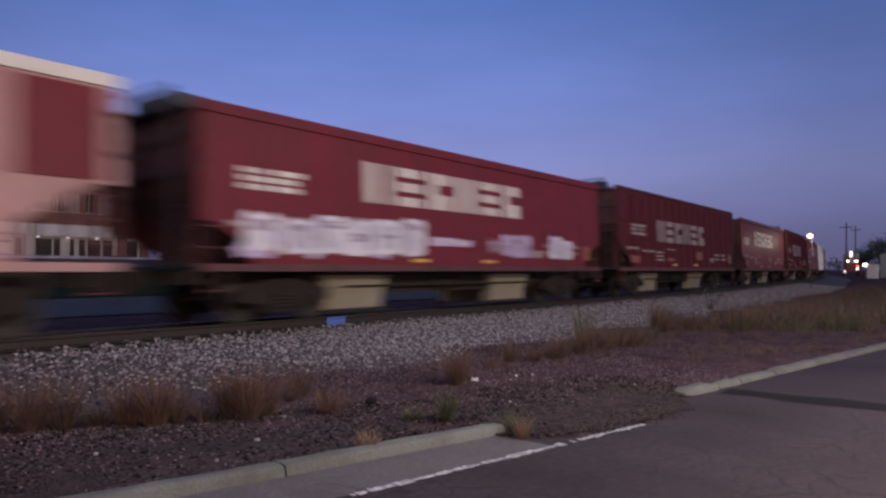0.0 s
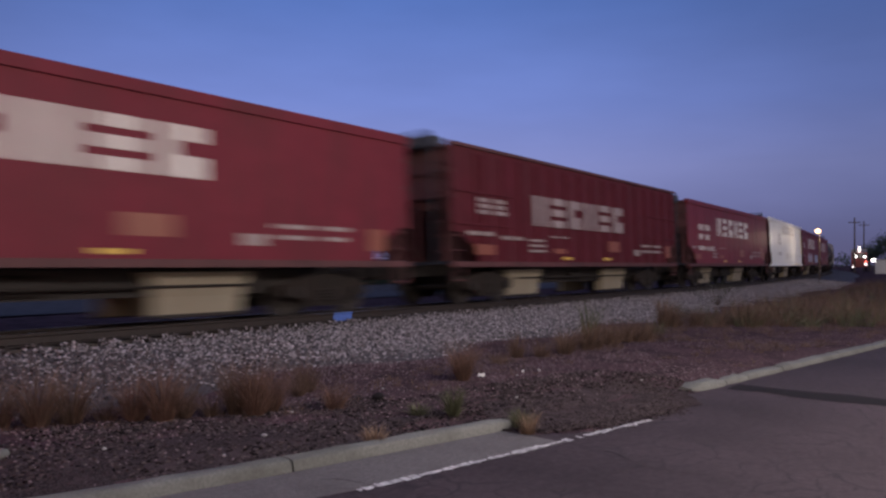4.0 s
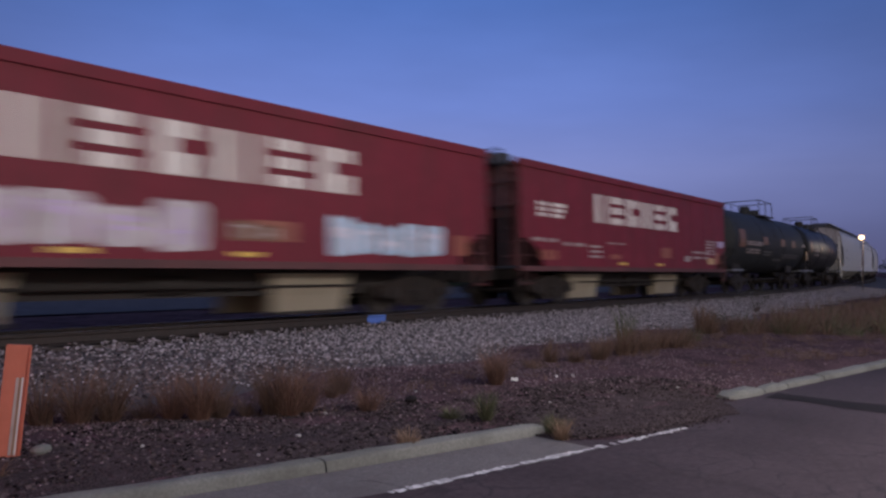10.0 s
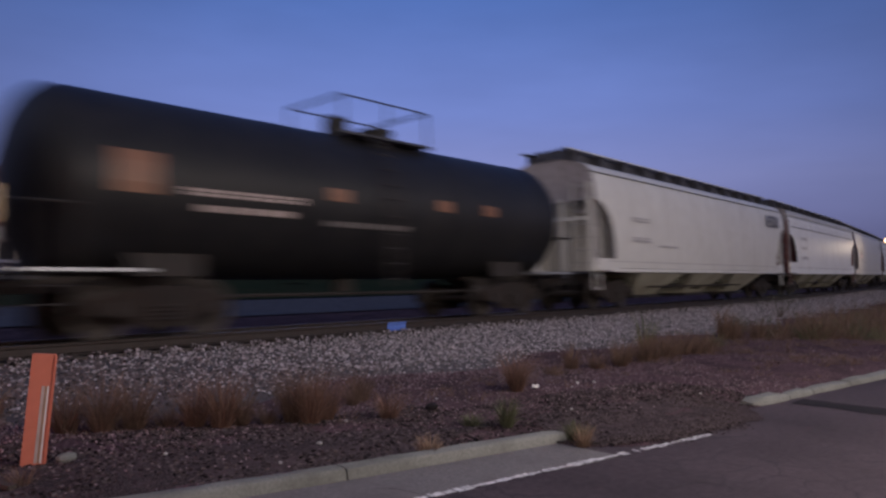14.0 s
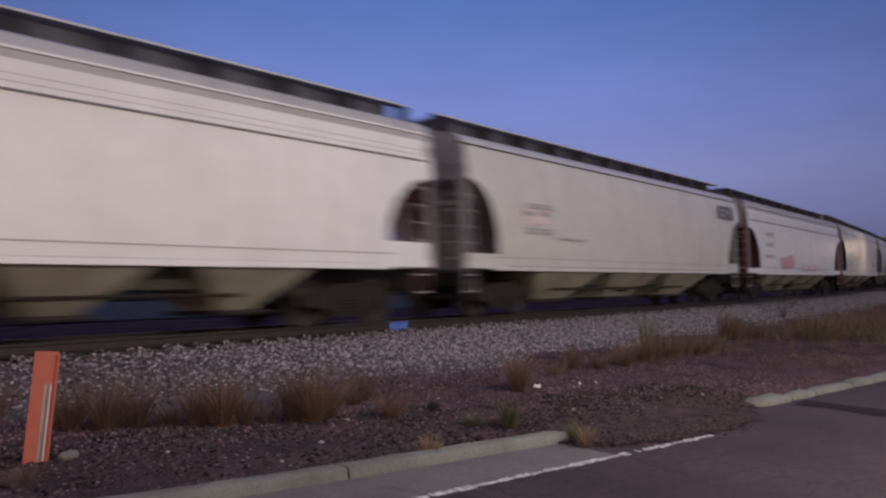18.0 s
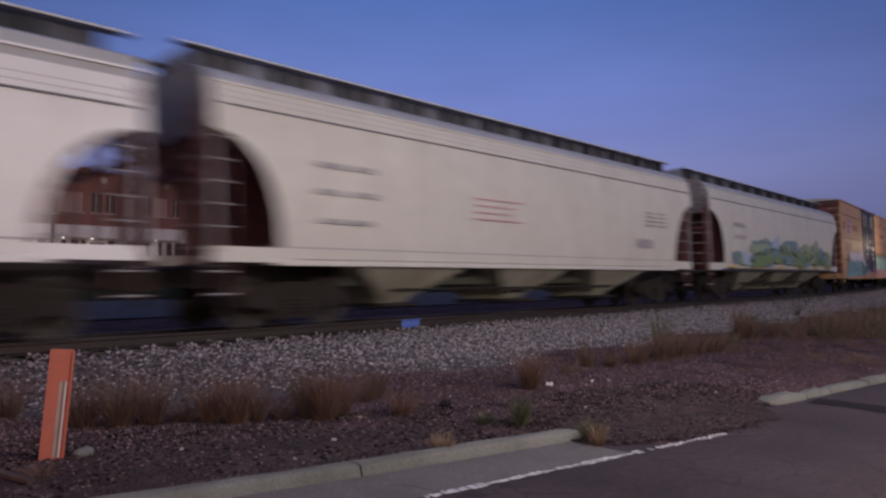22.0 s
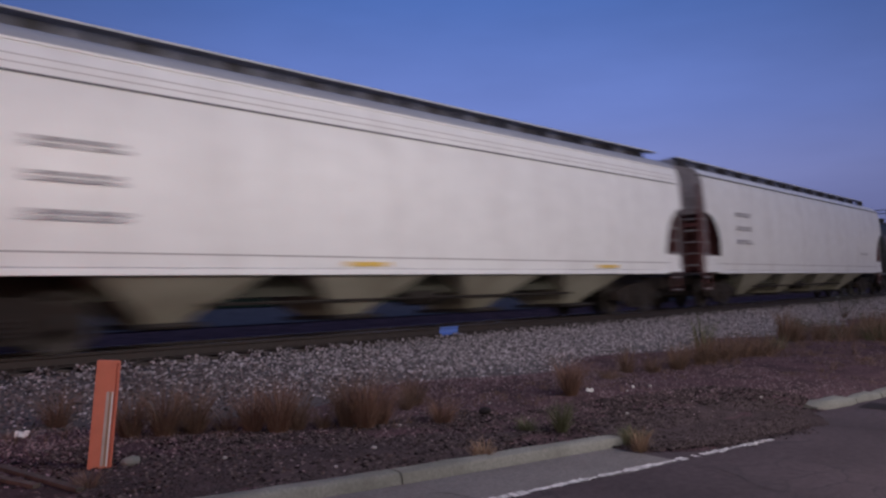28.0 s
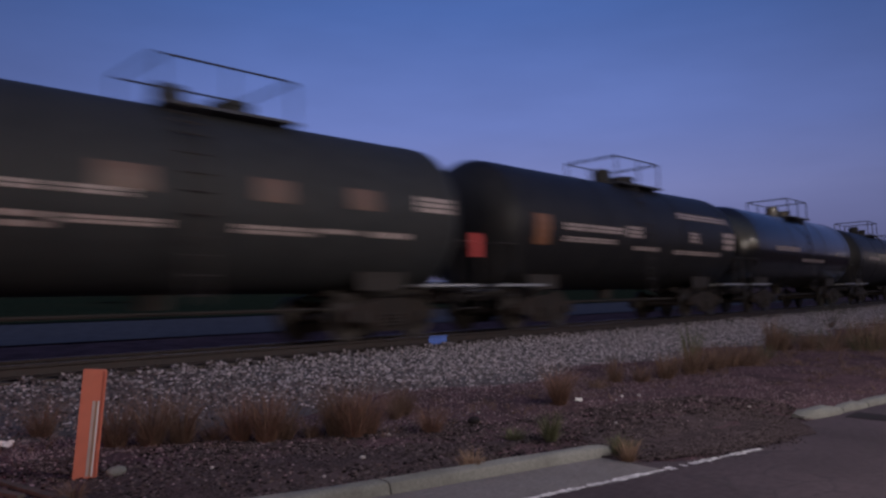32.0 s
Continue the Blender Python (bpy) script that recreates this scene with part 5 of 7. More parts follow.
def tank_car(label, length=13.3, r=1.50, cz=2.42, paint=M_TANK, px=0.9):
    """A black tank car with domed ends, top platform with rails, and a centre ladder."""
    car = thing("tank_car", label, "freight car", "cars of the train")
    hl = length / 2
    bm = B()
    dome = [(-hl + 0.62 * (1 - math.cos(a)) , r * math.sin(a) ** 0.9) for a in [radians(d) for d in (4, 18, 34, 50, 64, 76, 86, 90)]]
    rows = dome + [(-1.5, r), (0, r), (1.5, r)] + [(-x, q) for x, q in dome[::-1]]
    lathe_x(bm, rows, 40, 0, cz)
    shell = part("tank_shell", bm, paint, car, smooth=True)
    for x in (-hl + 1.05, -2.1, 2.1, hl - 1.05):
        bm = B()
        lathe_x(bm, [(x - 0.02, r + 0.002), (x - 0.02, r + 0.012), (x + 0.02, r + 0.012), (x + 0.02, r + 0.002)], 40, 0, cz)
        part("weld_band", bm, paint, shell, smooth=False)
    for o in (-1, 1):
        bm = B()
        plate(bm, [(o * (hl + 0.25), 0.72), (o * (hl + 0.25), 1.02), (o * (hl - 0.4), 1.06), (o * (hl - 1.3), 1.3), (o * (hl - 3.0), 1.22), (o * (hl - 3.0), 0.9), (o * (hl - 2.4), 0.72)], -0.36, 0.36)
        part("stub_sill", bm, M_STEEL, car)
        for y in (-1.0, 0.96):
            bm = B()
            plate(bm, [(o * (hl - 1.5), 0.95), (o * (hl - 2.7), 0.95), (o * (hl - 2.7), 1.65), (o * (hl - 1.5), 1.65)], y, y + 0.05)
            part("saddle", bm, M_STEEL, car)
        bm = B()
        box(bm, *sorted((o * (hl + 0.22), o * (hl - 1.55))), -1.50, -1.05, 1.00, 1.05)
        box(bm, *sorted((o * (hl + 0.22), o * (hl - 1.55))), 1.05, 1.50, 1.00, 1.05)
        box(bm, *sorted((o * (hl + 0.22), o * (hl - 0.35))), -1.05, 1.05, 1.00, 1.05)
        part("end_walkway", bm, M_GALV, car, "galvanized end walkway")
        bm = B()
        for y in (-1.48, 1.48):
            for x in (hl + 0.2, hl - 0.5):
                rod(bm, (o * x, y, 0.5), (o * x, y, 1.95), 0.02, 6)
            rod(bm, (o * (hl + 0.2), y, 1.95), (o * (hl - 0.5), y, 1.95), 0.02, 6)
            for z in (0.55, 0.8):
                rod(bm, (o * (hl + 0.2), y, z), (o * (hl - 0.5), y, z), 0.016, 6)
        rod(bm, (o * (hl + 0.2), -1.48, 1.95), (o * (hl + 0.2), 1.48, 1.95), 0.02, 6)
        part("end_handrail", bm, M_STEEL, car)
    top = cz + r
    bm = B()
    rod(bm, (px + 0.45, 0, top - 0.08), (px + 0.45, 0, top + 0.22), 0.36, 18)
    rod(bm, (px + 0.45, 0, top + 0.22), (px + 0.45, 0, top + 0.30), 0.40, 18)
    part("manway", bm, paint, car)
    bm = B()
    rod(bm, (px - 0.7, 0, top - 0.08), (px - 0.7, 0, top + 0.38), 0.26, 16)
    rod(bm, (px - 0.7, 0, top + 0.38), (px - 0.7, 0, top + 0.44), 0.22, 16)
    part("valve_housing", bm, paint, car)
    for y in (-0.95, 0.50):
        bm = B()
        box(bm, px - 1.3, px + 1.3, y, y + 0.45, top - 0.12, top - 0.07)
        for x in (px - 1.1, px, px + 1.1):
            rod(bm, (x, y + 0.22, top - 0.5), (x, y + 0.22, top - 0.1), 0.025, 6)
        part("top_platform", bm, M_DARK, car)
    bm = B()
    zt, rx, ry = top + 0.68, 1.25, 0.85
    for y in (-ry, ry):
        for x in (px - rx, px, px + rx):
            rod(bm, (x, y, top - 0.1), (x, y, zt), 0.022, 6)
        rod(bm, (px - rx, y, zt), (px + rx, y, zt), 0.019, 6)
    for x in (px - rx, px + rx):
        rod(bm, (x, -ry, zt), (x, ry, zt), 0.026, 6)
    part("platform_rail", bm, M_STEEL, car)
    for o in (-1, 1):
        bm = B()
        pts = [(o * 1.58, 0.75), (o * 1.62, 1.6), (o * 1.60, 2.6), (o * 1.35, 3.5), (o * 1.02, top - 0.1)]
        for x in (-0.22, 0.22):
            quads(bm, [[(x + 0.022 * math.cos(1.047 * k), q, z + 0.022 * math.sin(1.047 * k)) for k in range(6)] for q, z in pts])
        side = part("side_ladder", bm, M_STEEL, car)
        first = None
        for (y0, z0), (y1, z1) in zip(pts, pts[1:]):
            for f in (0.15, 0.5, 0.85):
                m = pose(0, y0 + (y1 - y0) * f, z0 + (z1 - z0) * f)
                if first:
                    again(first, m, side)
                else:
                    bm = B()
                    rod(bm, (-0.22, 0, 0), (0.22, 0, 0), 0.016, 6)
                    first = part("rung", bm, M_STEEL, side)
                    first.matrix_basis = m
    bm = B()
    rod(bm, (0, 0, cz - r - 0.25), (0, 0, cz - r + 0.1), 0.22, 14)
    part("bottom_outlet", bm, M_STEEL, car)
    bm = B()
    rod(bm, (-hl * 0.6, -0.55, 0.62), (hl * 0.6, -0.55, 0.62), 0.035, 6)
    part("brake_pipe", bm, M_STEEL, car)
    add_truck(car, -hl + 2.0)
    add_truck(car, hl - 2.0)
    end_gear(car, hl + 0.25, wide=1.3, platform_z=0.9, ladders=False, brake_z=2.0, reach=0.35)
    return car


def box_car(label, length=19.45):
    """A high yellow box car with paired black plug doors and ribbed ends."""
    car = thing("box_car", label, "freight car", "cars of the train")
    hl, z0, z1, wy = length / 2, 0.70, 5.07, 1.50
    dx0, dx1 = -2.40, 2.30
    for o in (-1, 1):
        y = o * wy
        # side panels between the horizontal seams, with a dark groove between them
        levels = [1.10, 1.78, 3.02, 4.28, z1 - 0.08]
        for a, b in ((-hl, dx0 - 0.03), (dx1 + 0.03, hl)):
            for za, zb in zip(levels, levels[1:]):
                bm = B()
                box(bm, a, b, *sorted((y, o * (wy - 0.05))), za + 0.018, zb - 0.018)
                part("side_panel", bm, M_YELLOW, car, bevel=0.008)
        bm = B()
        box(bm, -hl + 0.02, hl - 0.02, *sorted((o * (wy - 0.055), o * (wy - 0.09))), z0 + 0.3, z1 - 0.05)
        part("side_backing", bm, M_ENDRED, car)
        bm = B()
        plate(bm, [(-hl, z0 + 0.06), (-hl + 2.6, z0), (hl - 2.6, z0), (hl, z0 + 0.06), (hl, 1.105), (-hl, 1.105)], *sorted((o * (wy + 0.015), o * (wy - 0.09))))
        part("side_sill", bm, M_YELLOW, car)
        bm = B()
        box(bm, -hl, hl, *sorted((o * (wy + 0.03), o * (wy - 0.1))), z1 - 0.08, z1)
        part("top_plate", bm, M_YELLOW, car)
        for k, (a, b) in enumerate(((dx0, -0.06), (-0.04, dx1))):
            bm = B()
            box(bm, a, b, *sorted((o * (wy + 0.05), o * (wy - 0.02))), 1.12, z1 - 0.12)
            d = part("plug_door", bm, M_DOOR, car, "black double plug door leaf", bevel=0.012)
            bm = B()
            for z in (1.9, 2.9, 3.85):
                box(bm, a + 0.04, b - 0.04, *sorted((o * (wy + 0.075), o * (wy + 0.04))), z, z + 0.06)
            part("door_rib", bm, M_DOOR, d)
            bm = B()
            for x in (a + 0.45, b - 0.45):
                rod(bm, (x, o * (wy + 0.10), 1.15), (x, o * (wy + 0.10), z1 - 0.2), 0.025, 6)
            part("lock_rod", bm, M_DOOR, d)
        bm = B()
        for z in (1.125, z1 - 0.13):
            box(bm, dx0 - 0.9, dx1 + 0.9, *sorted((o * (wy + 0.11), o * (wy + 0.02))), z, z + 0.035)
        part("door_track", bm, M_DOOR, car)
    bm = B()
    quads(bm, [[(x, -wy - 0.02, z1), (x, -0.75, z1 + 0.10), (x, 0, z1 + 0.13), (x, 0.75, z1 + 0.10), (x, wy + 0.02, z1), (x, wy, z1 - 0.04), (x, -wy, z1 - 0.04)] for x in (-hl - 0.03, hl + 0.03)])
    part("roof", bm, M_GALV, car, "weathered galvanized roof")
    for o in (-1, 1):
        bm = B()
        zs = [1.1 + 0.06 * i for i in range(65)]
        rows = []
        for z in zs:
            x = o * (hl - 0.02 + 0.05 * math.cos((z - 1.1) / 0.42 * 2 * math.pi))
            rows.append([bm.verts.new((x, -wy + 0.03, z)), bm.verts.new((x, wy - 0.03, z))])
        for a, b in zip(rows, rows[1:]):
            bm.faces.new((a[0], a[1], b[1], b[0]))
        part("ribbed_end", bm, M_ENDRED, car, "rust-brown corrugated end wall", smooth=True)
        bm = B()
        box(bm, *sorted((o * (hl - 0.06), o * hl)), -wy, wy, z0 + 0.05, 1.12)
        part("end_sill", bm, M_YELLOW, car)
    bm = B()
    box(bm, -hl + 0.1, hl - 0.1, -wy + 0.1, wy - 0.1, 1.0, 1.1)
    part("floor", bm, M_STEEL, car)
    y = -wy
    # four groups of white stencil bars at the door tops, data panels below
    for x0, x1 in ((dx0 + 0.15, -0.55), (0.35, dx1 - 0.2)):
        for za, zb in ((4.36, 4.66), (3.95, 4.26)):
            bars(car, x0, x1, za - 0.02, zb + 0.02, 4, M_LETTER, y - 0.05, int(za * 10), words=1, fill=0.5)
    for x0, x1, za, zb in ((-1.55, -0.6, 2.58, 2.72), (-0.25, 0.6, 2.62, 2.73), (0.85, 1.95, 2.5, 2.76), (-2.0, -0.8, 2.18, 2.30), (0.3, 1.4, 2.2, 2.3), (0.85, 1.55, 1.86, 2.06), (-1.9, -1.0, 1.88, 2.02), (0.0, 0.7, 3.02, 3.14)):
        patch(car, "data_panel", x0, x1, za, zb, M_LETTER, y - 0.05)
    for k, (cx, cz, rx, rz, mat, lift) in enumerate(((-7.3, 3.68, 0.66, 0.50, M_G_PINK, 0.005), (-7.3, 3.98, 0.40, 0.16, M_G_VIOLET, 0.008), (-7.3, 3.70, 0.55, 0.12, M_G_MAGENTA, 0.009), (-7.3, 3.40, 0.42, 0.17, M_G_VIOLET, 0.010))):
        bm = B()
        blob(bm, random.Random(k), cx, cz, rx, rz, y - lift, 14)
        part("emblem", bm, mat, car, "plain painted emblem")
    bars(car, 5.5, 6.3, 4.32, 4.52, 1, M_ENDRED, y, 8, words=2)
    bars(car, -5.9, -4.3, 3.45, 3.8, 2, M_ENDRED, y, 3, words=2)
    bars(car, -9.2, -8.2, 3.45, 3.85, 2, M_ENDRED, y, 4, words=1)
    bars(car, -9.0, -6.6, 2.2, 2.75, 4, M_ENDRED, y, 5, words=2, fill=0.35)
    bars(car, 5.2, 7.6, 3.45, 3.72, 2, M_ENDRED, y, 6, words=2)
    bars(car, 3.4, 8.8, 3.08, 3.26, 1, M_LETTER_DIM, y, 7, words=4)
    spray(car, -8.1, -2.6, 0.86, 1.75, (M_G_CYAN, M_G_CYAN, M_G_BLUE, M_G_CYAN, M_G_TEAL), y - 0.018, 12, 22, 0.55, "turquoise sprayed graffiti")
    spray(car, -3.0, -1.3, 0.95, 1.7, (M_G_TEAL, M_G_BLUE, M_G_CYAN), y - 0.075, 22, 7, 0.34, "blue-green sprayed graffiti")
    throw_up(car, -7.9, -1.9, 0.88, 1.92, M_G_CYAN, M_G_TEAL, y - 0.031, 19, 7, "turquoise sprayed graffiti with dark strokes")
    jags(car, -7.8, -2.8, 1.80, 2.30, M_G_WHITE, y - 0.045, 11, 6, M_G_PINK, "white sprayed graffiti with drips")
    spray(car, -3.4, -1.7, 1.5, 1.95, (M_G_WHITE, M_G_LILAC), y - 0.083, 27, 5, 0.28, "white sprayed graffiti")
    spray(car, -1.9, 0.3, 0.85, 1.45, (M_YELLOW, M_G_PINK, M_YELLOW), y - 0.055, 16, 8, 0.34, "tan sprayed splashes")
    spray(car, 2.5, 8.2, 0.82, 1.5, (M_G_PINK, M_G_PINK, M_YELLOW, M_G_PINK), y - 0.018, 14, 16, 0.48, "pale pink sprayed graffiti")
    jags(car, 2.75, 8.0, 1.42, 2.32, M_G_MINT, y - 0.030, 13, 5, M_G_BLACK, "mint green sprayed graffiti with dark shading")
    spray(car, 1.0, 2.7, 0.85, 1.6, (M_G_MAGENTA, M_G_PINK, M_G_VIOLET), y - 0.055, 15, 6, 0.30, "magenta sprayed graffiti")
    underframe(car, hl)
    add_truck(car, -hl + 2.3)
    add_truck(car, hl - 2.3)
    end_gear(car, hl, wide=1.4, platform_z=1.05, paint=M_YELLOW, ladder_top=4.6, brake_z=2.4)
    return car


# ---- the train, car by car: each car's near-side right-hand end, in metres along the track at the start ----
CARS = []          # (object, centre along the track at 0 s)


def join_train(car, right_end, length):
    CARS.append((car, right_end - length / 2))
    return car


YS = -1.50         # depth of a ballast hopper's near side


def name_and_data(car, seed, x_name=-3.75, z=2.36, style=M_LETTER, small=((-6.95, 2.32, 1.5, 0.44),), low=True, y=YS):
    blocks(car, x_name, x_name + 6.55, z, z + 0.85, style, y)
    for k, (x, zz, w, h) in enumerate(small):
        bars(car, x, x + w, zz, zz + h, 3, style, y, seed + k, words=2, fill=0.7)
    if low:
        bars(car, -7.2, -5.9, 1.62, 1.80, 1, M_LETTER_DIM, y, seed + 5, words=2)
        bars(car, -5.6, -4.4, 1.55, 1.72, 1, M_LETTER_DIM, y, seed + 6, words=2)
        patch(car, "stencil_panel", -6.9, -6.0, 1.22, 1.48, M_STENCIL_RED, y)
        patch(car, "stencil_panel", 1.1, 2.0, 1.4, 1.75, M_STENCIL_RED, y)
        bars(car, 4.0, 6.2, 1.3, 1.7, 2, M_LETTER_DIM, y, seed + 7, words=2, fill=0.4)
        bars(car, -4.2, -3.1, 1.24, 1.68, 3, M_LETTER_DIM, y, seed + 8, words=1, fill=0.45)
        bars(car, -2.9, -1.7, 1.72, 1.80, 1, M_LETTER_DIM, y, seed + 9, words=2)
        patch(car, "stencil_panel", -2.8, -2.0, 1.3, 1.44, M_STENCIL_RED, y)
        patch(car, "stencil_panel", 3.3, 3.8, 1.3, 1.5, M_LETTER_DIM, y)
        patch(car, "stencil_panel", 6.5, 7.0, 1.25, 1.7, M_STENCIL_RED, y)
    for x in (-2.2, 0.7):
        patch(car, "reflector", x, x + 0.55, 1.12, 1.20, M_REFLECT, y, "yellow reflector strip", lift=0.006)


def build_train():
    c = ballast_hopper("faded pink-red ballast hopper with a pale top edge", M_PINK, top=3.85, chord=M_LETTER, notch=(1.5, 1.15), ribs=13)
    for x, w in ((-6.4, 0.5), (4.9, 0.35), (6.3, 1.25)):
        patch(c, "red_band", x, x + w, 2.25, 3.6, M_RED_FRESH, YS - 0.036)
    join_train(c, 5.96, 15.6)
    c = ballast_hopper("oxide red ballast hopper with white and lilac graffiti", M_RED, rib_depth=0.006)
    name_and_data(c, 1)
    spray(c, -6.9, -2.4, 1.2, 1.8, (M_G_LILAC, M_G_WHITE), YS - 0.006, 28, 12, 0.36, "lilac sprayed graffiti")
    throw_up(c, -6.95, -1.75, 1.22, 2.12, M_G_WHITE, M_G_MAUVE, YS - 0.014, 21, 6, "white sprayed graffiti with mauve strokes")
    throw_up(c, -1.6, 0.1, 1.5, 1.72, M_G_LILAC, M_G_WHITE, YS - 0.006, 22, 3, label="faint lilac sprayed graffiti")
    throw_up(c, 0.9, 1.5, 1.3, 1.9, M_ORANGE_PANEL, M_G_LILAC, YS - 0.008, 25, 1, "dull orange sprayed tag")
    throw_up(c, 1.6, 3.2, 1.24, 2.05, M_G_LILAC, M_G_MAUVE, YS - 0.008, 23, 3, "lilac sprayed graffiti")
    throw_up(c, 4.2, 5.8, 1.22, 2.0, M_G_WHITE, M_G_LILAC, YS - 0.008, 24, 2, "white sprayed graffiti")
    join_train(c, 22.95, 15.6)
    c = ballast_hopper("brown-red ribbed ballast hopper with a white painted name", M_RED_DARK, top=3.95, ledge=True, ribs=17, rib_depth=0.05, rim=0.09, chord=M_ENDDARK)
    name_and_data(c, 2, x_name=-3.95, z=2.06, style=M_LETTER_WORN, small=((-6.7, 2.2, 1.5, 0.45),), y=YS - 0.052)
    join_train(c, 40.20, 15.6)
    c = ballast_hopper("dark red ballast hopper with a white painted name", M_RED, rib_depth=0.006)
    name_and_data(c, 3)
    join_train(c, 57.5, 15.6)
    c = ballast_hopper("brown-red ribbed ballast hopper, dirty", M_RED_DARK, top=3.95, ledge=True, ribs=17, rib_depth=0.05, rim=0.09, chord=M_ENDDARK)
    name_and_data(c, 4, x_name=-3.95, z=2.06, style=M_LETTER_WORN, small=((-6.7, 2.2, 1.5, 0.45),), y=YS - 0.052)
    join_train(c, 74.7, 15.6)
    c = ballast_hopper("bright red ballast hopper with two rows of white stencils", M_RED_FRESH, rib_depth=0.006)
    name_and_data(c, 5, x_name=-3.3, z=2.36, small=((-6.3, 2.52, 2.0, 0.26), (-6.3, 2.1, 2.0, 0.24), (-6.2, 1.62, 2.9, 0.2)))
    patch(c, "stencil_panel", 5.9, 6.6, 1.35, 1.95, M_STENCIL_RED, YS - 0.006)
    join_train(c, 91.85, 15.6)
    c = ballast_hopper("dirty white ballast hopper with grey lettering and a yellow end", M_WHITE_CLEAN, top=3.92, ribs=15, rib_depth=0.045, chord=M_WHITE_CLEAN, notch=(0.32, 0.75))
    y = YS - 0.052
    blocks(c, -3.0, 3.0, 3.05, 3.6, M_LETTER_PALE, y)
    blocks(c, -4.95, -3.55, 2.3, 3.02, M_LETTER_PALE, y, count=2)
    bars(c, -5.0, -3.4, 1.58, 1.8, 2, M_LETTER_GREY, y, 61, words=2)
    for k, x in enumerate((-1.2, 0.6, 2.1, 3.8, 5.4)):
        bars(c, x, x + 0.6, 1.3 + 0.12 * (k % 3), 1.75, 3, M_LETTER_GREY, y, 70 + k, words=1, fill=0.45)
    patch(c, "yellow_end_panel", 7.05, 7.79, 1.80, 3.7, M_YELLOW_TRIM, YS, "yellow painted end panel")
    patch(c, "yellow_sill_stripe", 2.6, 6.9, 1.0, 1.046, M_REFLECT, YS - 0.02, "yellow sill stripe", lift=0.006)
    join_train(c, 108.7, 15.6)
    c = ballast_hopper("dark red ballast hopper with white and blue graffiti", M_RED, rib_depth=0.006)
    name_and_data(c, 7, x_name=-2.9)
    throw_up(c, -3.5, 0.2, 1.16, 2.02, M_G_GREY, M_G_LILAC, YS - 0.006, 41, 4, "grey-white sprayed graffiti")
    throw_up(c, 2.8, 6.1, 1.16, 2.0, M_G_BLUE, M_G_WHITE, YS - 0.006, 42, 5, "pale blue sprayed graffiti with white strokes")
    throw_up(c, 0.6, 1.7, 1.35, 1.75, M_ORANGE_PANEL, M_LETTER_DIM, YS - 0.006, 43, 2, "dull orange sprayed tag")
    join_train(c, 125.2, 15.6)
    c = ballast_hopper("oxide red ballast hopper with a white painted name", M_RED, rib_depth=0.006)
    name_and_data(c, 8)
    graffiti(c, 6.85, 7.6, 1.85, 2.2, M_G_LILAC, None, YS - 0.006, 43, 3, label="lilac sprayed tag")
    bars(c, 5.55, 6.75, 1.55, 2.15, 5, M_LETTER_WORN, YS - 0.006, 44, words=2, fill=0.6)
    patch(c, "inspection_placard", 5.65, 6.45, 1.22, 1.46, M_PLACARD, YS - 0.006, "amber inspection placard")
    join_train(c, 142.2, 15.6)

    def tank(label, right, length, seed, panels, long_bars, r=1.50, cz=2.42, paint=M_TANK, px=0.9, faint=(), placard=None, panel=M_ORANGE_PANEL):
        c = tank_car(label, length, r, cz, paint, px)
        if placard:
            bm = B()
            box(bm, length / 2 - 0.05, length / 2 + 0.20, -1.53, -1.505, 1.62, 2.12)
            part("placard", bm, placard, c, "coloured placard on the end handrail")
        r += 0.015
        for x0, x1, a0, a1 in panels:
            wrap(c, "marking_panel", x0, x1, a0, a1, r, cz, panel, "faded orange marking panel")
        rng = random.Random(seed)
        for x0, x1, a0, a1 in long_bars:
            wrap(c, "lettering_bar", x0, x1, a0, a1, r, cz, M_LETTER_DIM, broken=True)
        for x0, x1, a0, a1 in faint:
            wrap(c, "lettering_bar", x0, x1, a0, a1, r, cz, M_LETTER_FAINT, broken=True)
        return join_train(c, right, length)

    sq = ((-6.0, -5.1, -14, 16), (-2.1, -1.3, -6, 8), (1.3, 2.1, -6, 8), (3.6, 4.35, -6, 8))
    tank("dark grey tank car with orange panels and railed platform", 157.3, 14.1, 1, sq,
         ((-4.9, -2.3, -10, -2), (-4.7, -2.5, -19, -16), (-4.7, -2.5, -24, -21), (6.0, 6.8, -3, 3)), paint=M_TANK_GREY, px=1.1, placard=M_PLACARD,
         faint=((-1.9, -0.3, -21, -18), (-1.9, -0.3, -26, -23), (1.8, 5.4, -24, -21), (1.8, 5.4, -29, -26), (0.4, 2.2, -36, -32)))
    tank("black tank car with small grey panels", 171.3, 13.2, 2, ((-5.6, -4.9, -10, 14), (-1.6, -1.1, -4, 5), (1.4, 1.9, -4, 5), (3.0, 3.5, -4, 5)),
         ((-4.5, -2.2, -9, -4), (-4.2, -2.4, -18, -14)), px=0.6, faint=((-1.6, 0.6, -22, -18),))

    def covered(label, paint, right, length, **kw):
        return join_train(covered_hopper(label, paint, length=length, **kw), right, length)

    def small_data(c, length, y, mat=M_LETTER_GREY, seed=0, zs=(2.7, 2.25, 1.75)):
        x = -length / 2 + 2.3
        for k, z in enumerate(zs):
            bars(c, x, x + 1.3, z, z + 0.17, 2, mat, y, seed + k, words=2, fill=0.6)

    c = covered("smooth white covered hopper with grey initials", M_GREY_CAR, 190.75, 18.1, plain_roof=True, arch=(1.45, 3.1), sheet_end=1.15, pocket=(0.42, 0.95), end_paint=M_GREY_CAR)
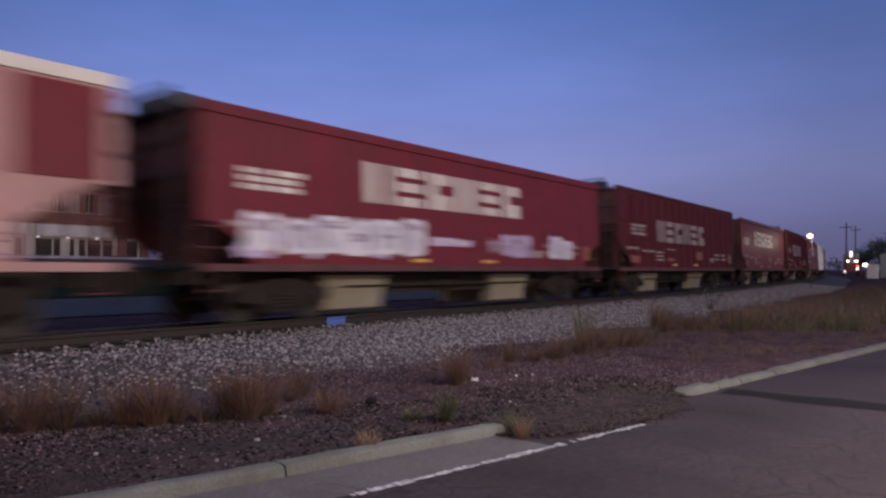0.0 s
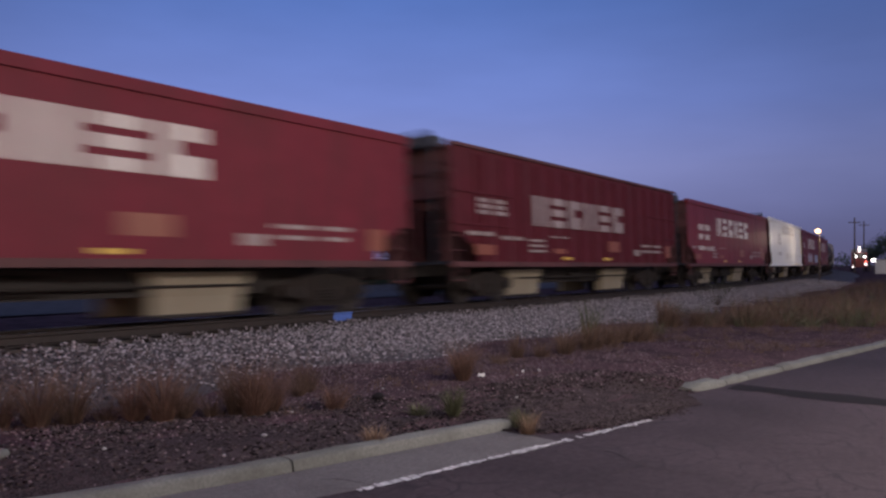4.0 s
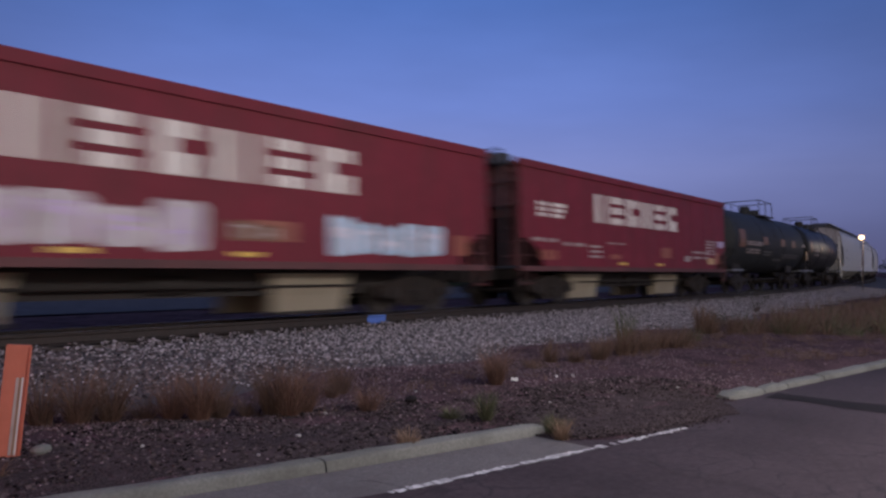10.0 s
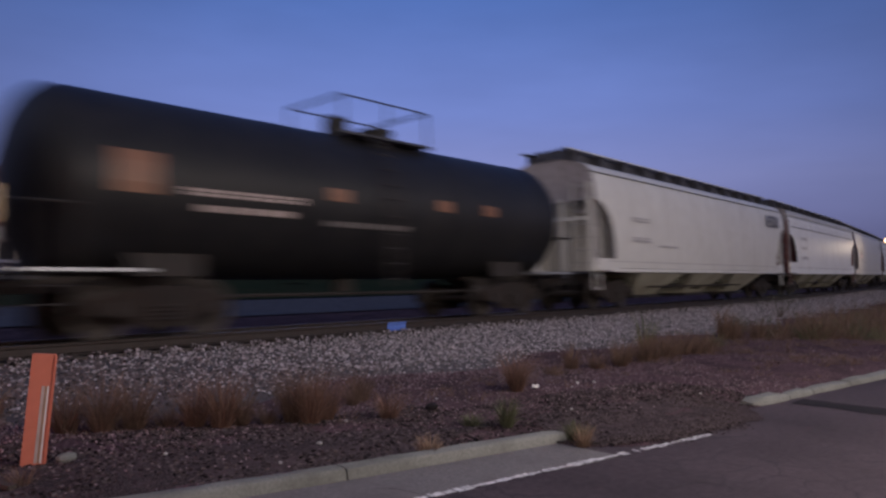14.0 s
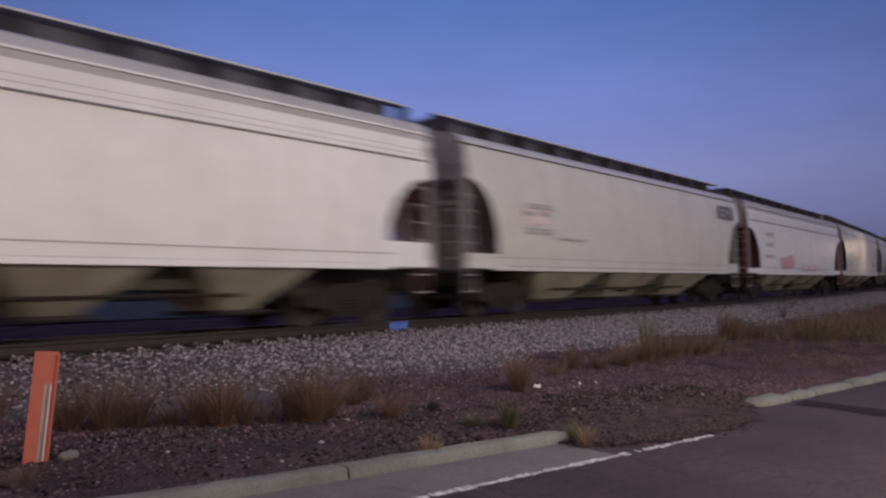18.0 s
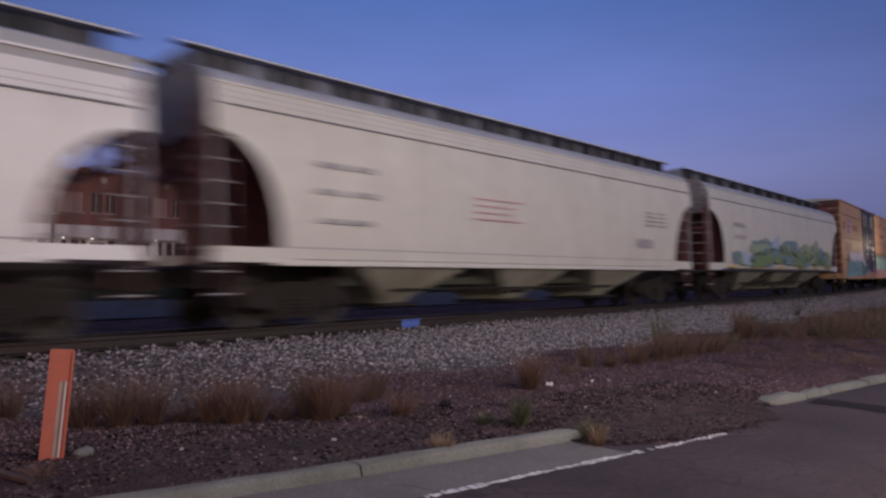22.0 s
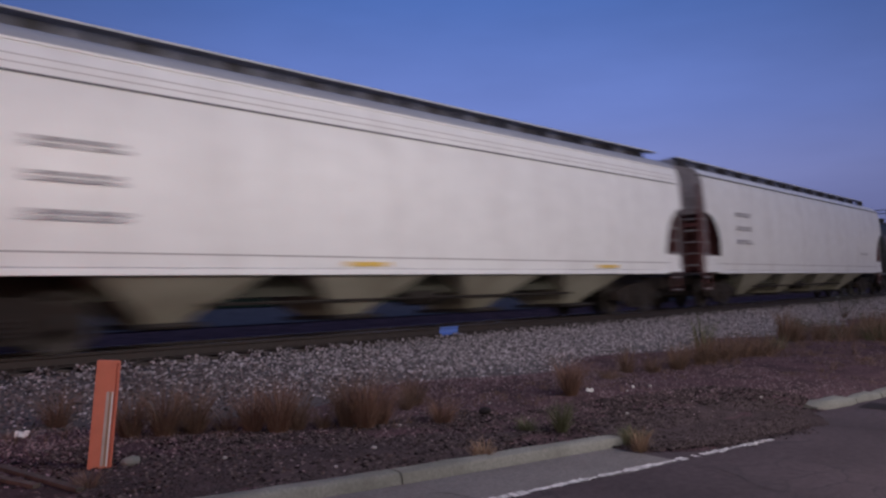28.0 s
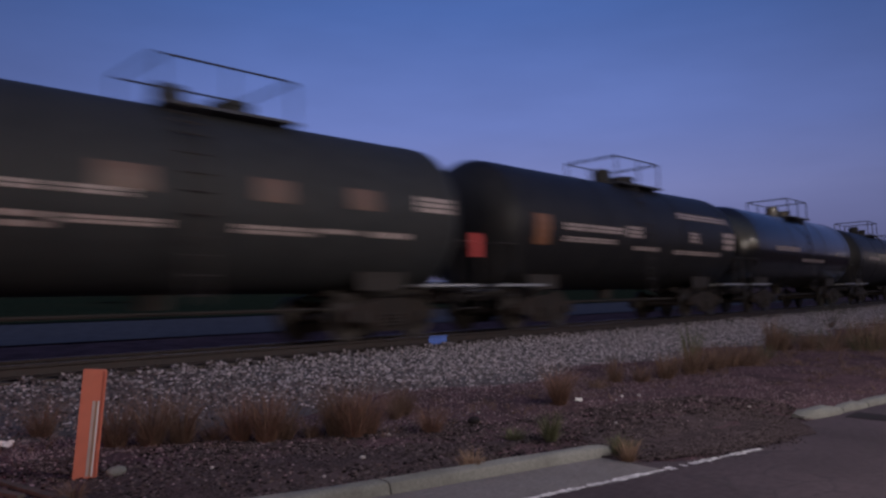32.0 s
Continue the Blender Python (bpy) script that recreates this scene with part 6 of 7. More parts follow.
    blocks(c, 6.3, 8.2, 3.10, 3.62, M_LETTER_DARK, -1.60, count=4)
    small_data(c, 18.1, -1.615, seed=81, zs=(2.55, 1.95))
    bars(c, -4.8, -3.4, 1.83, 1.93, 1, M_LETTER_GREY, -1.61, 84, words=2)
    c = covered("white covered hopper with straight sides and grey data", M_WHITE, 208.9, 17.5, pockets=4, line_z=3.3, straight=True, plain_roof=True)
    small_data(c, 17.5, -1.575, seed=90)
    c = covered("light grey covered hopper with dark initials", M_GREY_CAR, 227.2, 17.3, plain_roof=True, arch=(1.45, 3.1), sheet_end=1.15, pocket=(0.42, 0.95), end_paint=M_END_GREY)
    blocks(c, 6.3, 8.0, 3.10, 3.62, M_LETTER_DARK, -1.60, count=4)
    small_data(c, 17.3, -1.615, seed=101, zs=(2.55, 1.95))
    bars(c, -4.8, -3.4, 1.83, 1.93, 1, M_LETTER_GREY, -1.61, 104, words=2)
    throw_up(c, -6.6, -5.2, 2.15, 2.75, M_G_FADED, M_LETTER_GREY, -1.60, 105, 2, label="faint red sprayed tag")
    c = covered("white covered hopper with faded red graffiti", M_WHITE, 245.4, 17.2, pockets=4, line_z=3.3, straight=True, plain_roof=True, arch=(1.32, 3.0), sheet_end=1.5)
    small_data(c, 17.2, -1.575, seed=110)
    spray(c, -3.9, -1.7, 1.35, 2.0, (M_G_FADED, M_G_RED, M_G_FADED), -1.556, 113, 9, 0.3, "washed-out red sprayed graffiti")
    throw_up(c, -3.8, -1.8, 1.32, 2.0, M_G_RED, M_G_PINK, -1.566, 111, 3, label="faded red sprayed graffiti")
    graffiti(c, -0.4, 3.6, 1.25, 1.6, M_G_FADED, None, -1.56, 112, 7, label="faint sprayed tag")
    c = covered("cream covered hopper with rounded shoulders", M_CREAM, 264.3, 18.0, line_z=3.62, top=4.22, arch=(1.36, 3.2))
    bars(c, -6.9, -5.3, 2.72, 2.9, 1, M_LETTER_GREY, -1.62, 120, words=2)
    bars(c, -6.9, -5.3, 2.25, 2.42, 1, M_LETTER_GREY, -1.62, 121, words=2)
    bars(c, -6.8, -5.5, 1.75, 1.9, 1, M_LETTER_GREY, -1.62, 122, words=2)
    bars(c, 5.5, 7.2, 2.3, 2.8, 4, M_LETTER_GREY, -1.62, 123, words=2, fill=0.35)
    patch(c, "data_panel", 5.0, 6.0, 1.72, 1.98, M_LETTER_GREY, -1.585)
    bars(c, -2.6, -0.6, 2.0, 2.6, 4, M_G_RED, -1.62, 124, words=1, fill=0.2)
    c = covered("cream covered hopper with green graffiti along its side", M_CREAM, 283.6, 17.9, line_z=3.62, top=4.22, arch=(1.36, 3.2), trim=M_SEAM)
    small_data(c, 17.9, -1.62, seed=130, zs=(2.7, 2.25))
    spray(c, -6.6, -3.6, 1.33, 1.85, (M_G_TEAL, M_G_BLUE, M_G_GREEN), -1.595, 133, 12, 0.42, "faint blue-green sprayed graffiti")
    spray(c, -4.6, 1.2, 1.75, 2.42, (M_G_TEAL, M_G_TEAL, M_G_BLUE, M_G_SAGE, M_G_GREEN), -1.602, 131, 20, 0.48, "blue sprayed graffiti")
    spray(c, -4.8, 3.0, 1.30, 2.0, (M_G_GREEN, M_G_LIME, M_G_GREEN, M_G_TEAL, M_G_LIME), -1.614, 134, 46, 0.42, "green sprayed graffiti")
    spray(c, 2.0, 6.5, 1.40, 2.45, (M_G_SAGE, M_G_LIME, M_G_SAGE, M_G_SAGE, M_G_TEAL), -1.602, 132, 22, 0.42, "pale green sprayed graffiti")
    spray(c, 0.8, 7.2, 1.30, 2.2, (M_G_SAGE, M_G_GREEN, M_G_TEAL, M_G_LIME), -1.626, 135, 26, 0.36, "green sprayed graffiti")
    spray(c, -5.0, 6.6, 1.36, 2.3, (M_G_DEEP, M_G_DEEP, M_G_TEAL), -1.642, 136, 30, 0.17, "dark green sprayed strokes")
    for x in (-7.2, -4.2, -1.2, 1.6, 4.2, 6.6):
        patch(c, "reflector", x, x + 0.8, 1.20, 1.27, M_REFLECT, -1.535, "yellow reflector strip", lift=0.012)
    c = box_car("tall yellow box car with black double doors and graffiti")
    join_train(c, 304.2, 19.45)
    c = covered("long white covered hopper with a pale yellow stripe", M_WHITE_CLEAN, 325.3, 19.8, pockets=4, top=4.34, rise=-0.10, line_z=3.66, sheet_end=0.95)
    small_data(c, 19.8, -1.62, seed=140, zs=(2.7, 2.25, 1.75))
    for x in (-2.5, 5.4):
        patch(c, "reflector", x, x + 0.9, 1.21, 1.29, M_REFLECT, -1.53, "yellow reflector strip", lift=0.012)
    c = covered("long white covered hopper, almost clean", M_WHITE, 347.3, 20.6, pockets=4, top=4.34, rise=-0.10, sheet_end=1.05)
    small_data(c, 20.6, -1.62, seed=150, zs=(2.9, 2.45, 2.0))
    bars(c, 6.3, 7.4, 1.85, 1.98, 1, M_LETTER_GREY, -1.62, 154, words=2)
    tank("black tank car with faded orange panels and white stencils", 360.0, 12.5, 5,
         ((-5.2, -4.3, -12, 20), (-1.5, -0.7, -4, 10), (1.0, 1.7, -4, 10), (2.9, 3.6, -4, 10)),
         ((-4.1, -2.1, -8, -3), (-1.9, -1.0, -8, -3), (-4.1, -2.1, -21, -18), (-4.1, -2.1, -26, -23), (-2.0, -0.4, -23, -18), (0.7, 2.2, -24, -18), (2.3, 3.2, -21, -18), (3.5, 4.5, -22, -18), (4.6, 5.6, -2, 10)), r=1.56, cz=2.50, paint=M_TANK_GREY, px=1.0, placard=M_PLACARD_RED_LIT, panel=M_PANEL_DIM)
    tank("black tank car with white stencil blocks", 374.0, 13.0, 6,
         ((-5.4, -4.8, -20, 6),),
         ((-4.2, -1.4, -6, 1), (-4.2, -1.8, -16, -11), (-1.2, -0.4, -8, 4), (2.6, 3.2, -8, 4), (2.0, 5.6, 18, 26), (5.0, 5.9, -14, 8), (1.6, 4.8, -22, -17), (-0.8, 0.6, -20, -16)), r=1.58, cz=2.52)
    tank("glossy black tank car reflecting a yellow lamp", 388.2, 13.0, 7, (), ((-4.2, -1.4, -6, 1), (-1.0, 2.0, -20, -15)), r=1.55, cz=2.48, paint=M_TANK_GLOSS)
    tank("plain black tank car with railed platform", 402.3, 13.0, 8, (), ((-4.2, -1.4, -6, 1),))
    tank("plain black tank car with railed platform", 416.4, 13.0, 9, (), ((-4.2, -1.4, -6, 1),))


build_train()

# ---- verge: grass, marker post, stones, litter ----


def blades(bm, rng, n, spread, h, w=0.006, lean=0.35, cx=0.0, cy=0.0, z=-0.02):
    """Grass blades that rise from a narrow root, fan out and bend over at the tip."""
    for i in range(n):
        a, f = rng.uniform(0, 6.283), math.sqrt(rng.random())
        r = 0.34 * spread * f
        x, y = cx + r * math.cos(a), cy + r * math.sin(a)
        hh = h * (0.28 + 0.85 * rng.random() ** 1.2) * (1.0 - 0.30 * f)
        d = a + rng.uniform(-0.7, 0.7)
        l = lean * hh * rng.uniform(0.05, 0.5) + 0.95 * spread * f * rng.uniform(0.3, 1.3)
        t = rng.uniform(0, 3.14)
        ux, uy = math.cos(t) * w, math.sin(t) * w
        pts = [(0, 0, 1.0), (0.22 * l, 0.45 * hh, 0.9), (0.58 * l, 0.8 * hh, 0.6), (l, hh * rng.uniform(0.92, 1.0), 0.1)]
        last = None
        for q, zz, k in pts:
            px, py = x + q * math.cos(d), y + q * math.sin(d)
            now = (bm.verts.new((px - ux * k, py - uy * k, z + zz)), bm.verts.new((px + ux * k, py + uy * k, z + zz)))
            if last:
                bm.faces.new((last[0], last[1], now[1], now[0]))
            last = now


def surface_z(x, y):
    """Ground or ballast, whichever is higher."""
    lat = y - track_at(x)[1]
    bz = on_track(x, lat, np.interp(lat, [a for a, _ in BED], [b for _, b in BED])).z if -5.2 < lat < 0 else -1
    return max(ground_z(x, y), bz)


def tuft(x, y, h, spread, n, material, label, seed, w=0.006, lean=0.35):
    bm = B()
    blades(bm, random.Random(seed), n, spread, h, w, lean)
    ob = part("grass_tuft", bm, material)
    ob.matrix_basis = pose(x, y, surface_z(x, y))
    return tagged(ob, label, "grass", "grass tufts on the verge")


def build_tufts():
    dry = "dry brown grass tuft on the gravel verge"
    k = 0
    near = ((2.45, 7.9, 0.45, 0.20, 200), (2.80, 7.02, 0.50, 0.20, 260), (3.06, 6.85, 0.58, 0.21, 330), (3.32, 6.78, 0.52, 0.20, 280), (3.60, 6.69, 0.26, 0.20, 160), (3.78, 6.51, 0.52, 0.19, 280),
            (3.95, 6.32, 0.58, 0.20, 330), (4.15, 6.31, 0.45, 0.16, 200), (4.40, 6.22, 0.24, 0.16, 120), (4.60, 6.11, 0.60, 0.16, 280), (4.72, 5.95, 0.62, 0.20, 380), (4.95, 6.00, 0.48, 0.16, 220),
            (5.88, 6.51, 0.42, 0.18, 220), (5.66, 6.40, 0.30, 0.14, 120), (5.46, 5.61, 0.34, 0.18, 200), (7.57, 5.54, 0.56, 0.17, 320), (7.66, 5.60, 0.40, 0.14, 140), (1.95, 5.6, 0.16, 0.16, 90))
    for x, y, h, s, n in near:
        k += 1
        tuft(x, y, h * 1.1, s * 1.1, int(n * 1.8), M_STRAW_RED if k in (6, 7, 11, 12, 15, 16) else M_STRAW, dry, k, 0.0019, 1.3)
    far = ((10.2, 6.4, 0.42, 0.16, 110), (10.55, 6.15, 0.32, 0.2, 100), (11.05, 6.0, 0.42, 0.2, 150), (11.35, 6.1, 0.36, 0.18, 110), (11.75, 5.95, 0.48, 0.18, 150), (12.0, 5.9, 0.46, 0.16, 130), (12.2, 6.15, 0.80, 0.14, 130),
           (12.56, 5.95, 0.44, 0.2, 140), (12.9, 6.0, 0.36, 0.2, 120), (13.24, 5.94, 0.48, 0.2, 150), (13.55, 5.85, 0.40, 0.2, 120), (13.87, 5.78, 0.46, 0.18, 130), (14.6, 5.95, 0.28, 0.25, 100), (15.4, 6.2, 0.30, 0.25, 100),
           (16.7, 6.55, 0.75, 0.16, 150), (16.95, 6.45, 0.60, 0.2, 140), (17.3, 6.5, 0.42, 0.25, 130), (17.8, 6.2, 0.46, 0.25, 140), (18.4, 6.3, 0.40, 0.28, 130), (9.4, 6.2, 0.2, 0.2, 60))
    for x, y, h, s, n in far:
        k += 1
        tuft(x, y, h * 1.2, s * 1.5, int(n * 1.8), M_GREEN if k % 7 == 4 else M_STRAW, dry, k, 0.0036, 0.6)
    tuft(4.66, 4.30, 0.26, 0.12, 260, M_STRAW_BRIGHT, "pale straw grass tuft behind the kerb", 51, 0.0028, 0.7)
    tuft(5.98, 3.62, 0.28, 0.12, 220, M_STRAW_BRIGHT, "pale straw tuft at the kerb's broken end", 52, 0.0026, 0.6)
    tuft(6.14, 3.80, 0.24, 0.16, 320, M_GREEN, "green weed at the kerb's broken end", 53, 0.0035, 0.6)
    tuft(5.95, 4.46, 0.36, 0.13, 240, M_GREEN, "green weed behind the kerb", 54, 0.0032, 0.8)
    tuft(5.75, 4.75, 0.16, 0.20, 160, M_GREEN, "low green weed on the dirt", 55, 0.0035, 0.9)


build_tufts()


def build_field():
    rng = random.Random(77)
    for name, mat, n, hs, seed, label in (("tall_grass", M_STRAW, 300, (0.35, 0.95), 1, "tall dry brown grass along the verge"), ("green_grass", M_GREEN, 150, (0.3, 0.75), 2, "tall dull green grass along the verge")):
        bm = B()
        rng = random.Random(seed)
        for i in range(n):
            x = 18.2 + rng.gauss(0.6, 0.8) + 45 * rng.random() ** 1.6
            lo = max(5.3 - (x - 18.2) * 0.65, kerb_y(x) + 1.3) + rng.gauss(0.0, 0.45)
            hi = 6.0 + (x - 18.2) * 0.06
            y = rng.uniform(lo, max(hi, lo + 0.6))
            blades(bm, rng, 60, 0.50, rng.uniform(*hs), 0.0045, 0.6, x, y, ground_z(x, y) - 0.02)
        tagged(part(name, bm, mat), label, "grass", kind="stuff")


build_field()


def build_stubble():
    """Low dead grass between the tufts and along the foot of the ballast."""
    rng = random.Random(31)
    bm = B()
    for i in range(230):
        x = 1.2 + 17 * rng.random() ** 1.5
        mid = float(np.interp(x, [1.2, 3.0, 5.0, 8.0, 11.0, 18.0], [7.9, 6.95, 6.1, 6.0, 6.1, 6.3]))
        y = rng.gauss(mid, 0.33)
        blades(bm, rng, 16, 0.13, rng.uniform(0.05, 0.17), 0.0022, 1.2, x, y, surface_z(x, y) - 0.02)
    for i in range(800):
        x = 11.5 + 14 * rng.random() ** 1.2
        y = rng.uniform(kerb_y(x) + 0.3, 6.3)
        if noise.noise(Vector((x * 0.5, y * 0.9, 2.0))) + 0.05 * (x - 15) > rng.uniform(-0.5, 0.4):
            blades(bm, rng, 18, 0.22, rng.uniform(0.05, 0.17), 0.004, 1.6, x, y, ground_z(x, y) - 0.02)
    tagged(part("dead_grass", bm, M_STRAW), "low dead brown grass among the stones", "grass", kind="stuff")


build_stubble()


def build_shrub(x, y, r, h, seed, label):
    rng = random.Random(seed)
    root = thing("shrub", label, "shrub", m=pose(x, y, surface_z(x, y) - 0.02))
    bm = B()
    tips = []
    for i in range(9):
        a = 6.283 * i / 9 + rng.uniform(-0.3, 0.3)
        tip = (r * 0.7 * math.cos(a) * rng.uniform(0.3, 1), r * 0.7 * math.sin(a) * rng.uniform(0.3, 1), h * rng.uniform(0.5, 0.95))
        bm = B()
        rod(bm, (0, 0, 0), tip, 0.012, 5, 0.004)
        part("stem", bm, M_BARK, root)
        tips.append(tip)
    bm = B()
    leaves(bm, rng, tips, 60, r * 0.35, 0.035)
    part("foliage", bm, M_SHRUB, root)


def leaves(bm, rng, centres, n, spread, size):
    for c in centres:
        for i in range(n):
            p = Vector(c) + Vector((rng.gauss(0, spread), rng.gauss(0, spread), rng.gauss(0, spread * 0.8)))
            u = Vector((rng.uniform(-1, 1), rng.uniform(-1, 1), rng.uniform(-1, 1))).normalized() * size * rng.uniform(0.5, 1.2)
            v = u.orthogonal().normalized() * size * 0.45
            bm.faces.new([bm.verts.new(q) for q in (p - u, p + v, p + u, p - v)])


build_shrub(26.6, 8.5, 0.7, 0.75, 5, "dark scrubby bush beside the ballast")
build_shrub(19.2, 7.2, 0.35, 0.3, 6, "small dark bush beside the ballast")


def build_post():
    root = thing("marker_post", "leaning orange plastic cable marker post with a pale label", "marker post", m=pose(2.18, 6.05, 0.05) @ pose(0, 0, 0, 0, 4.6, 0) @ pose(0, 0, 0, 0, 0, -17))
    bm = B()
    plate(bm, [(-0.083, -0.12), (0.083, -0.12), (0.083, 0.86), (0.076, 0.872), (-0.076, 0.872), (-0.083, 0.86)], -0.016, 0.016)
    body = part("post_body", bm, M_POST, root, bevel=0.004)
    bm = B()
    for x in (-0.085, 0.071):
        box(bm, x, x + 0.014, -0.028, -0.015, -0.1, 0.86)
    part("edge_flange", bm, M_POST, root)
    for x, w, mat in ((0.012, 0.020, M_LETTER_DIM), (0.046, 0.012, M_LETTER_PALE), (0.031, 0.012, M_STRAW_BRIGHT)):
        bm = B()
        box(bm, x - w / 2, x + w / 2, -0.0195, -0.016, 0.06, 0.63)
        part("label_strip", bm, mat, root, "weathered pale label strip")


build_post()


def lump(name, x, y, r, material, label, category, seed, flat=0.6, group=""):
    rng = random.Random(seed)
    bm = B()
    bmesh.ops.create_icosphere(bm, subdivisions=2, radius=r)
    for v in bm.verts:
        v.co = Vector((v.co.x * 1.35, v.co.y, v.co.z * flat)) * (1 + 0.22 * noise.noise(v.co / r * 1.1 + Vector((seed, 0, 0))))
    ob = part(name, bm, material)
    ob.matrix_basis = pose(x, y, surface_z(x, y) + r * flat * 0.45, 0, 0, rng.uniform(0, 180))
    return tagged(ob, label, category, group)


lump("concrete_lump", 2.40, 5.98, 0.065, M_CONCRETE, "broken lump of pale concrete by the marker post", "rubble", 1)
lump("stone", 6.1, 5.6, 0.06, M_NEAR_BLACK, "dark rounded stone on the gravel verge", "stone", 2, 0.8)
for i, (x, y, r) in enumerate(((4.12, 5.08, 0.028), (3.55, 4.85, 0.02), (5.0, 5.75, 0.028), (5.85, 5.9, 0.022), (6.5, 5.9, 0.02), (7.1, 4.45, 0.022), (8.3, 5.2, 0.02), (9.1, 3.85, 0.02), (3.0, 5.6, 0.022))):
    lump("pale_stone", x, y, r * 0.7, M_PALESTONE, "small pale stone on the verge", "stone", 10 + i, 0.7, "pale stones on the verge")


def scrap(name, x, y, w, d, material, label, category, turn, z=0.012, tilt=12):
    bm = B()
    n = 4
    rows = [[(w * (i / n - 0.5), s * d / 2, 0.012 * math.sin(i * 2.1 + s)) for s in (-1, 1)] for i in range(n + 1)]
    top = [[bm.verts.new(p) for p in r] for r in rows]
    bot = [[bm.verts.new((p[0], p[1], p[2] - 0.004)) for p in r] for r in rows]
    for a, b in zip(top, top[1:]):
        bm.faces.new((a[0], b[0], b[1], a[1]))
    for a, b in zip(bot, bot[1:]):
        bm.faces.new((a[0], a[1], b[1], b[0]))
    for t, b in ((top, bot),):
        for i in range(n):
            bm.faces.new((t[i][0], b[i][0], b[i + 1][0], t[i + 1][0]))
            bm.faces.new((t[i][1], t[i + 1][1], b[i + 1][1], b[i][1]))
        bm.faces.new((t[0][0], t[0][1], b[0][1], b[0][0]))
        bm.faces.new((t[-1][0], b[-1][0], b[-1][1], t[-1][1]))
    ob = part(name, bm, material)
    ob.matrix_basis = pose(x, y, surface_z(x, y) + z, tilt, 0, turn)
    return tagged(ob, label, category)


scrap("paper_scrap", 7.87, 5.46, 0.085, 0.05, M_LITTER, "white scrap of paper litter on the dirt", "litter", -50, 0.03, 40)
scrap("paper_scrap", 8.6, 5.3, 0.05, 0.03, M_LITTER, "tiny white paper scrap on the dirt", "litter", 20, 0.02, 30)
scrap("paper_scrap", 8.85, 5.2, 0.04, 0.03, M_LITTER, "tiny white paper scrap on the dirt", "litter", 80, 0.02, 30)
scrap("plastic_scrap", 2.06, 7.60, 0.12, 0.07, M_LITTER, "crumpled white plastic scrap on the gravel", "litter", -30, 0.03, 35)


def build_planks():
    for i, (x, y, ln, turn) in enumerate(((1.75, 6.06, 1.12, -78), (1.60, 6.10, 0.55, -72))):
        bm = B()
        box(bm, -ln / 2, ln / 2, -0.03, 0.03, 0, 0.03)
        ob = part("wood_scrap", bm, M_TIE, bevel=0.004)
        ob.matrix_basis = pose(x, y, ground_z(x, y) - 0.004, 0, 0, turn)
        tagged(ob, "short dark scrap of wood on the dirt", "wood scrap")


build_planks()


def build_track_marker():
    root = thing("track_reflector", "small white trackside reflector on a short stake", "reflector", m=track_pose(36.4) @ pose(0, -1.02, -0.22))
    bm = B()
    box(bm, -0.015, 0.015, -0.01, 0.01, -0.1, 0.18)
    part("stake", bm, M_METAL, root)
    bm = B()
    box(bm, -0.05, 0.05, -0.02, -0.012, 0.17, 0.25)
    part("reflector_face", bm, M_LITTER, root)


build_track_marker()

# ---- beyond the track ----
for nm, y0, y1, mat, lab in (("gravel_strip", 19.2, 26.5, M_ROADFAR, "pale grey gravel strip beyond the track"), ("far_lawn", 26.7, 50.0, M_LAWN, "dim green lawn beyond the track"),
                             ("far_street", 50.2, 66.0, M_ASPHALT, "grey street in front of the shops"), ("far_pavement", 66.2, 74.9, M_CANOPY, "pale concrete pavement in front of the shops")):
    bm = B()
    xs = [-60 + 6 * i for i in range(24)]
    ys = [y0 + (y1 - y0) * i / 6 for i in range(7)]
    off = [max(track_at(max(x, -60))[1] - TRACK_Y, 0) for x in xs]
    g = [[bm.verts.new((x, y + (o if y0 < 50 else 0), ground_z(x, y + (o if y0 < 50 else 0)) + (0.03 if nm == "gravel_strip" else 0.05 if nm == "far_lawn" else 0.09 if nm == "far_street" else 0.15))) for x, o in zip(xs, off)] for y in ys]
    for a, b in zip(g, g[1:]):
        for i in range(len(xs) - 1):
            bm.faces.new((a[i], a[i + 1], b[i + 1], b[i]))
    tagged(part(nm, bm, mat, smooth=True), lab, nm.split("_")[1], kind="structure")


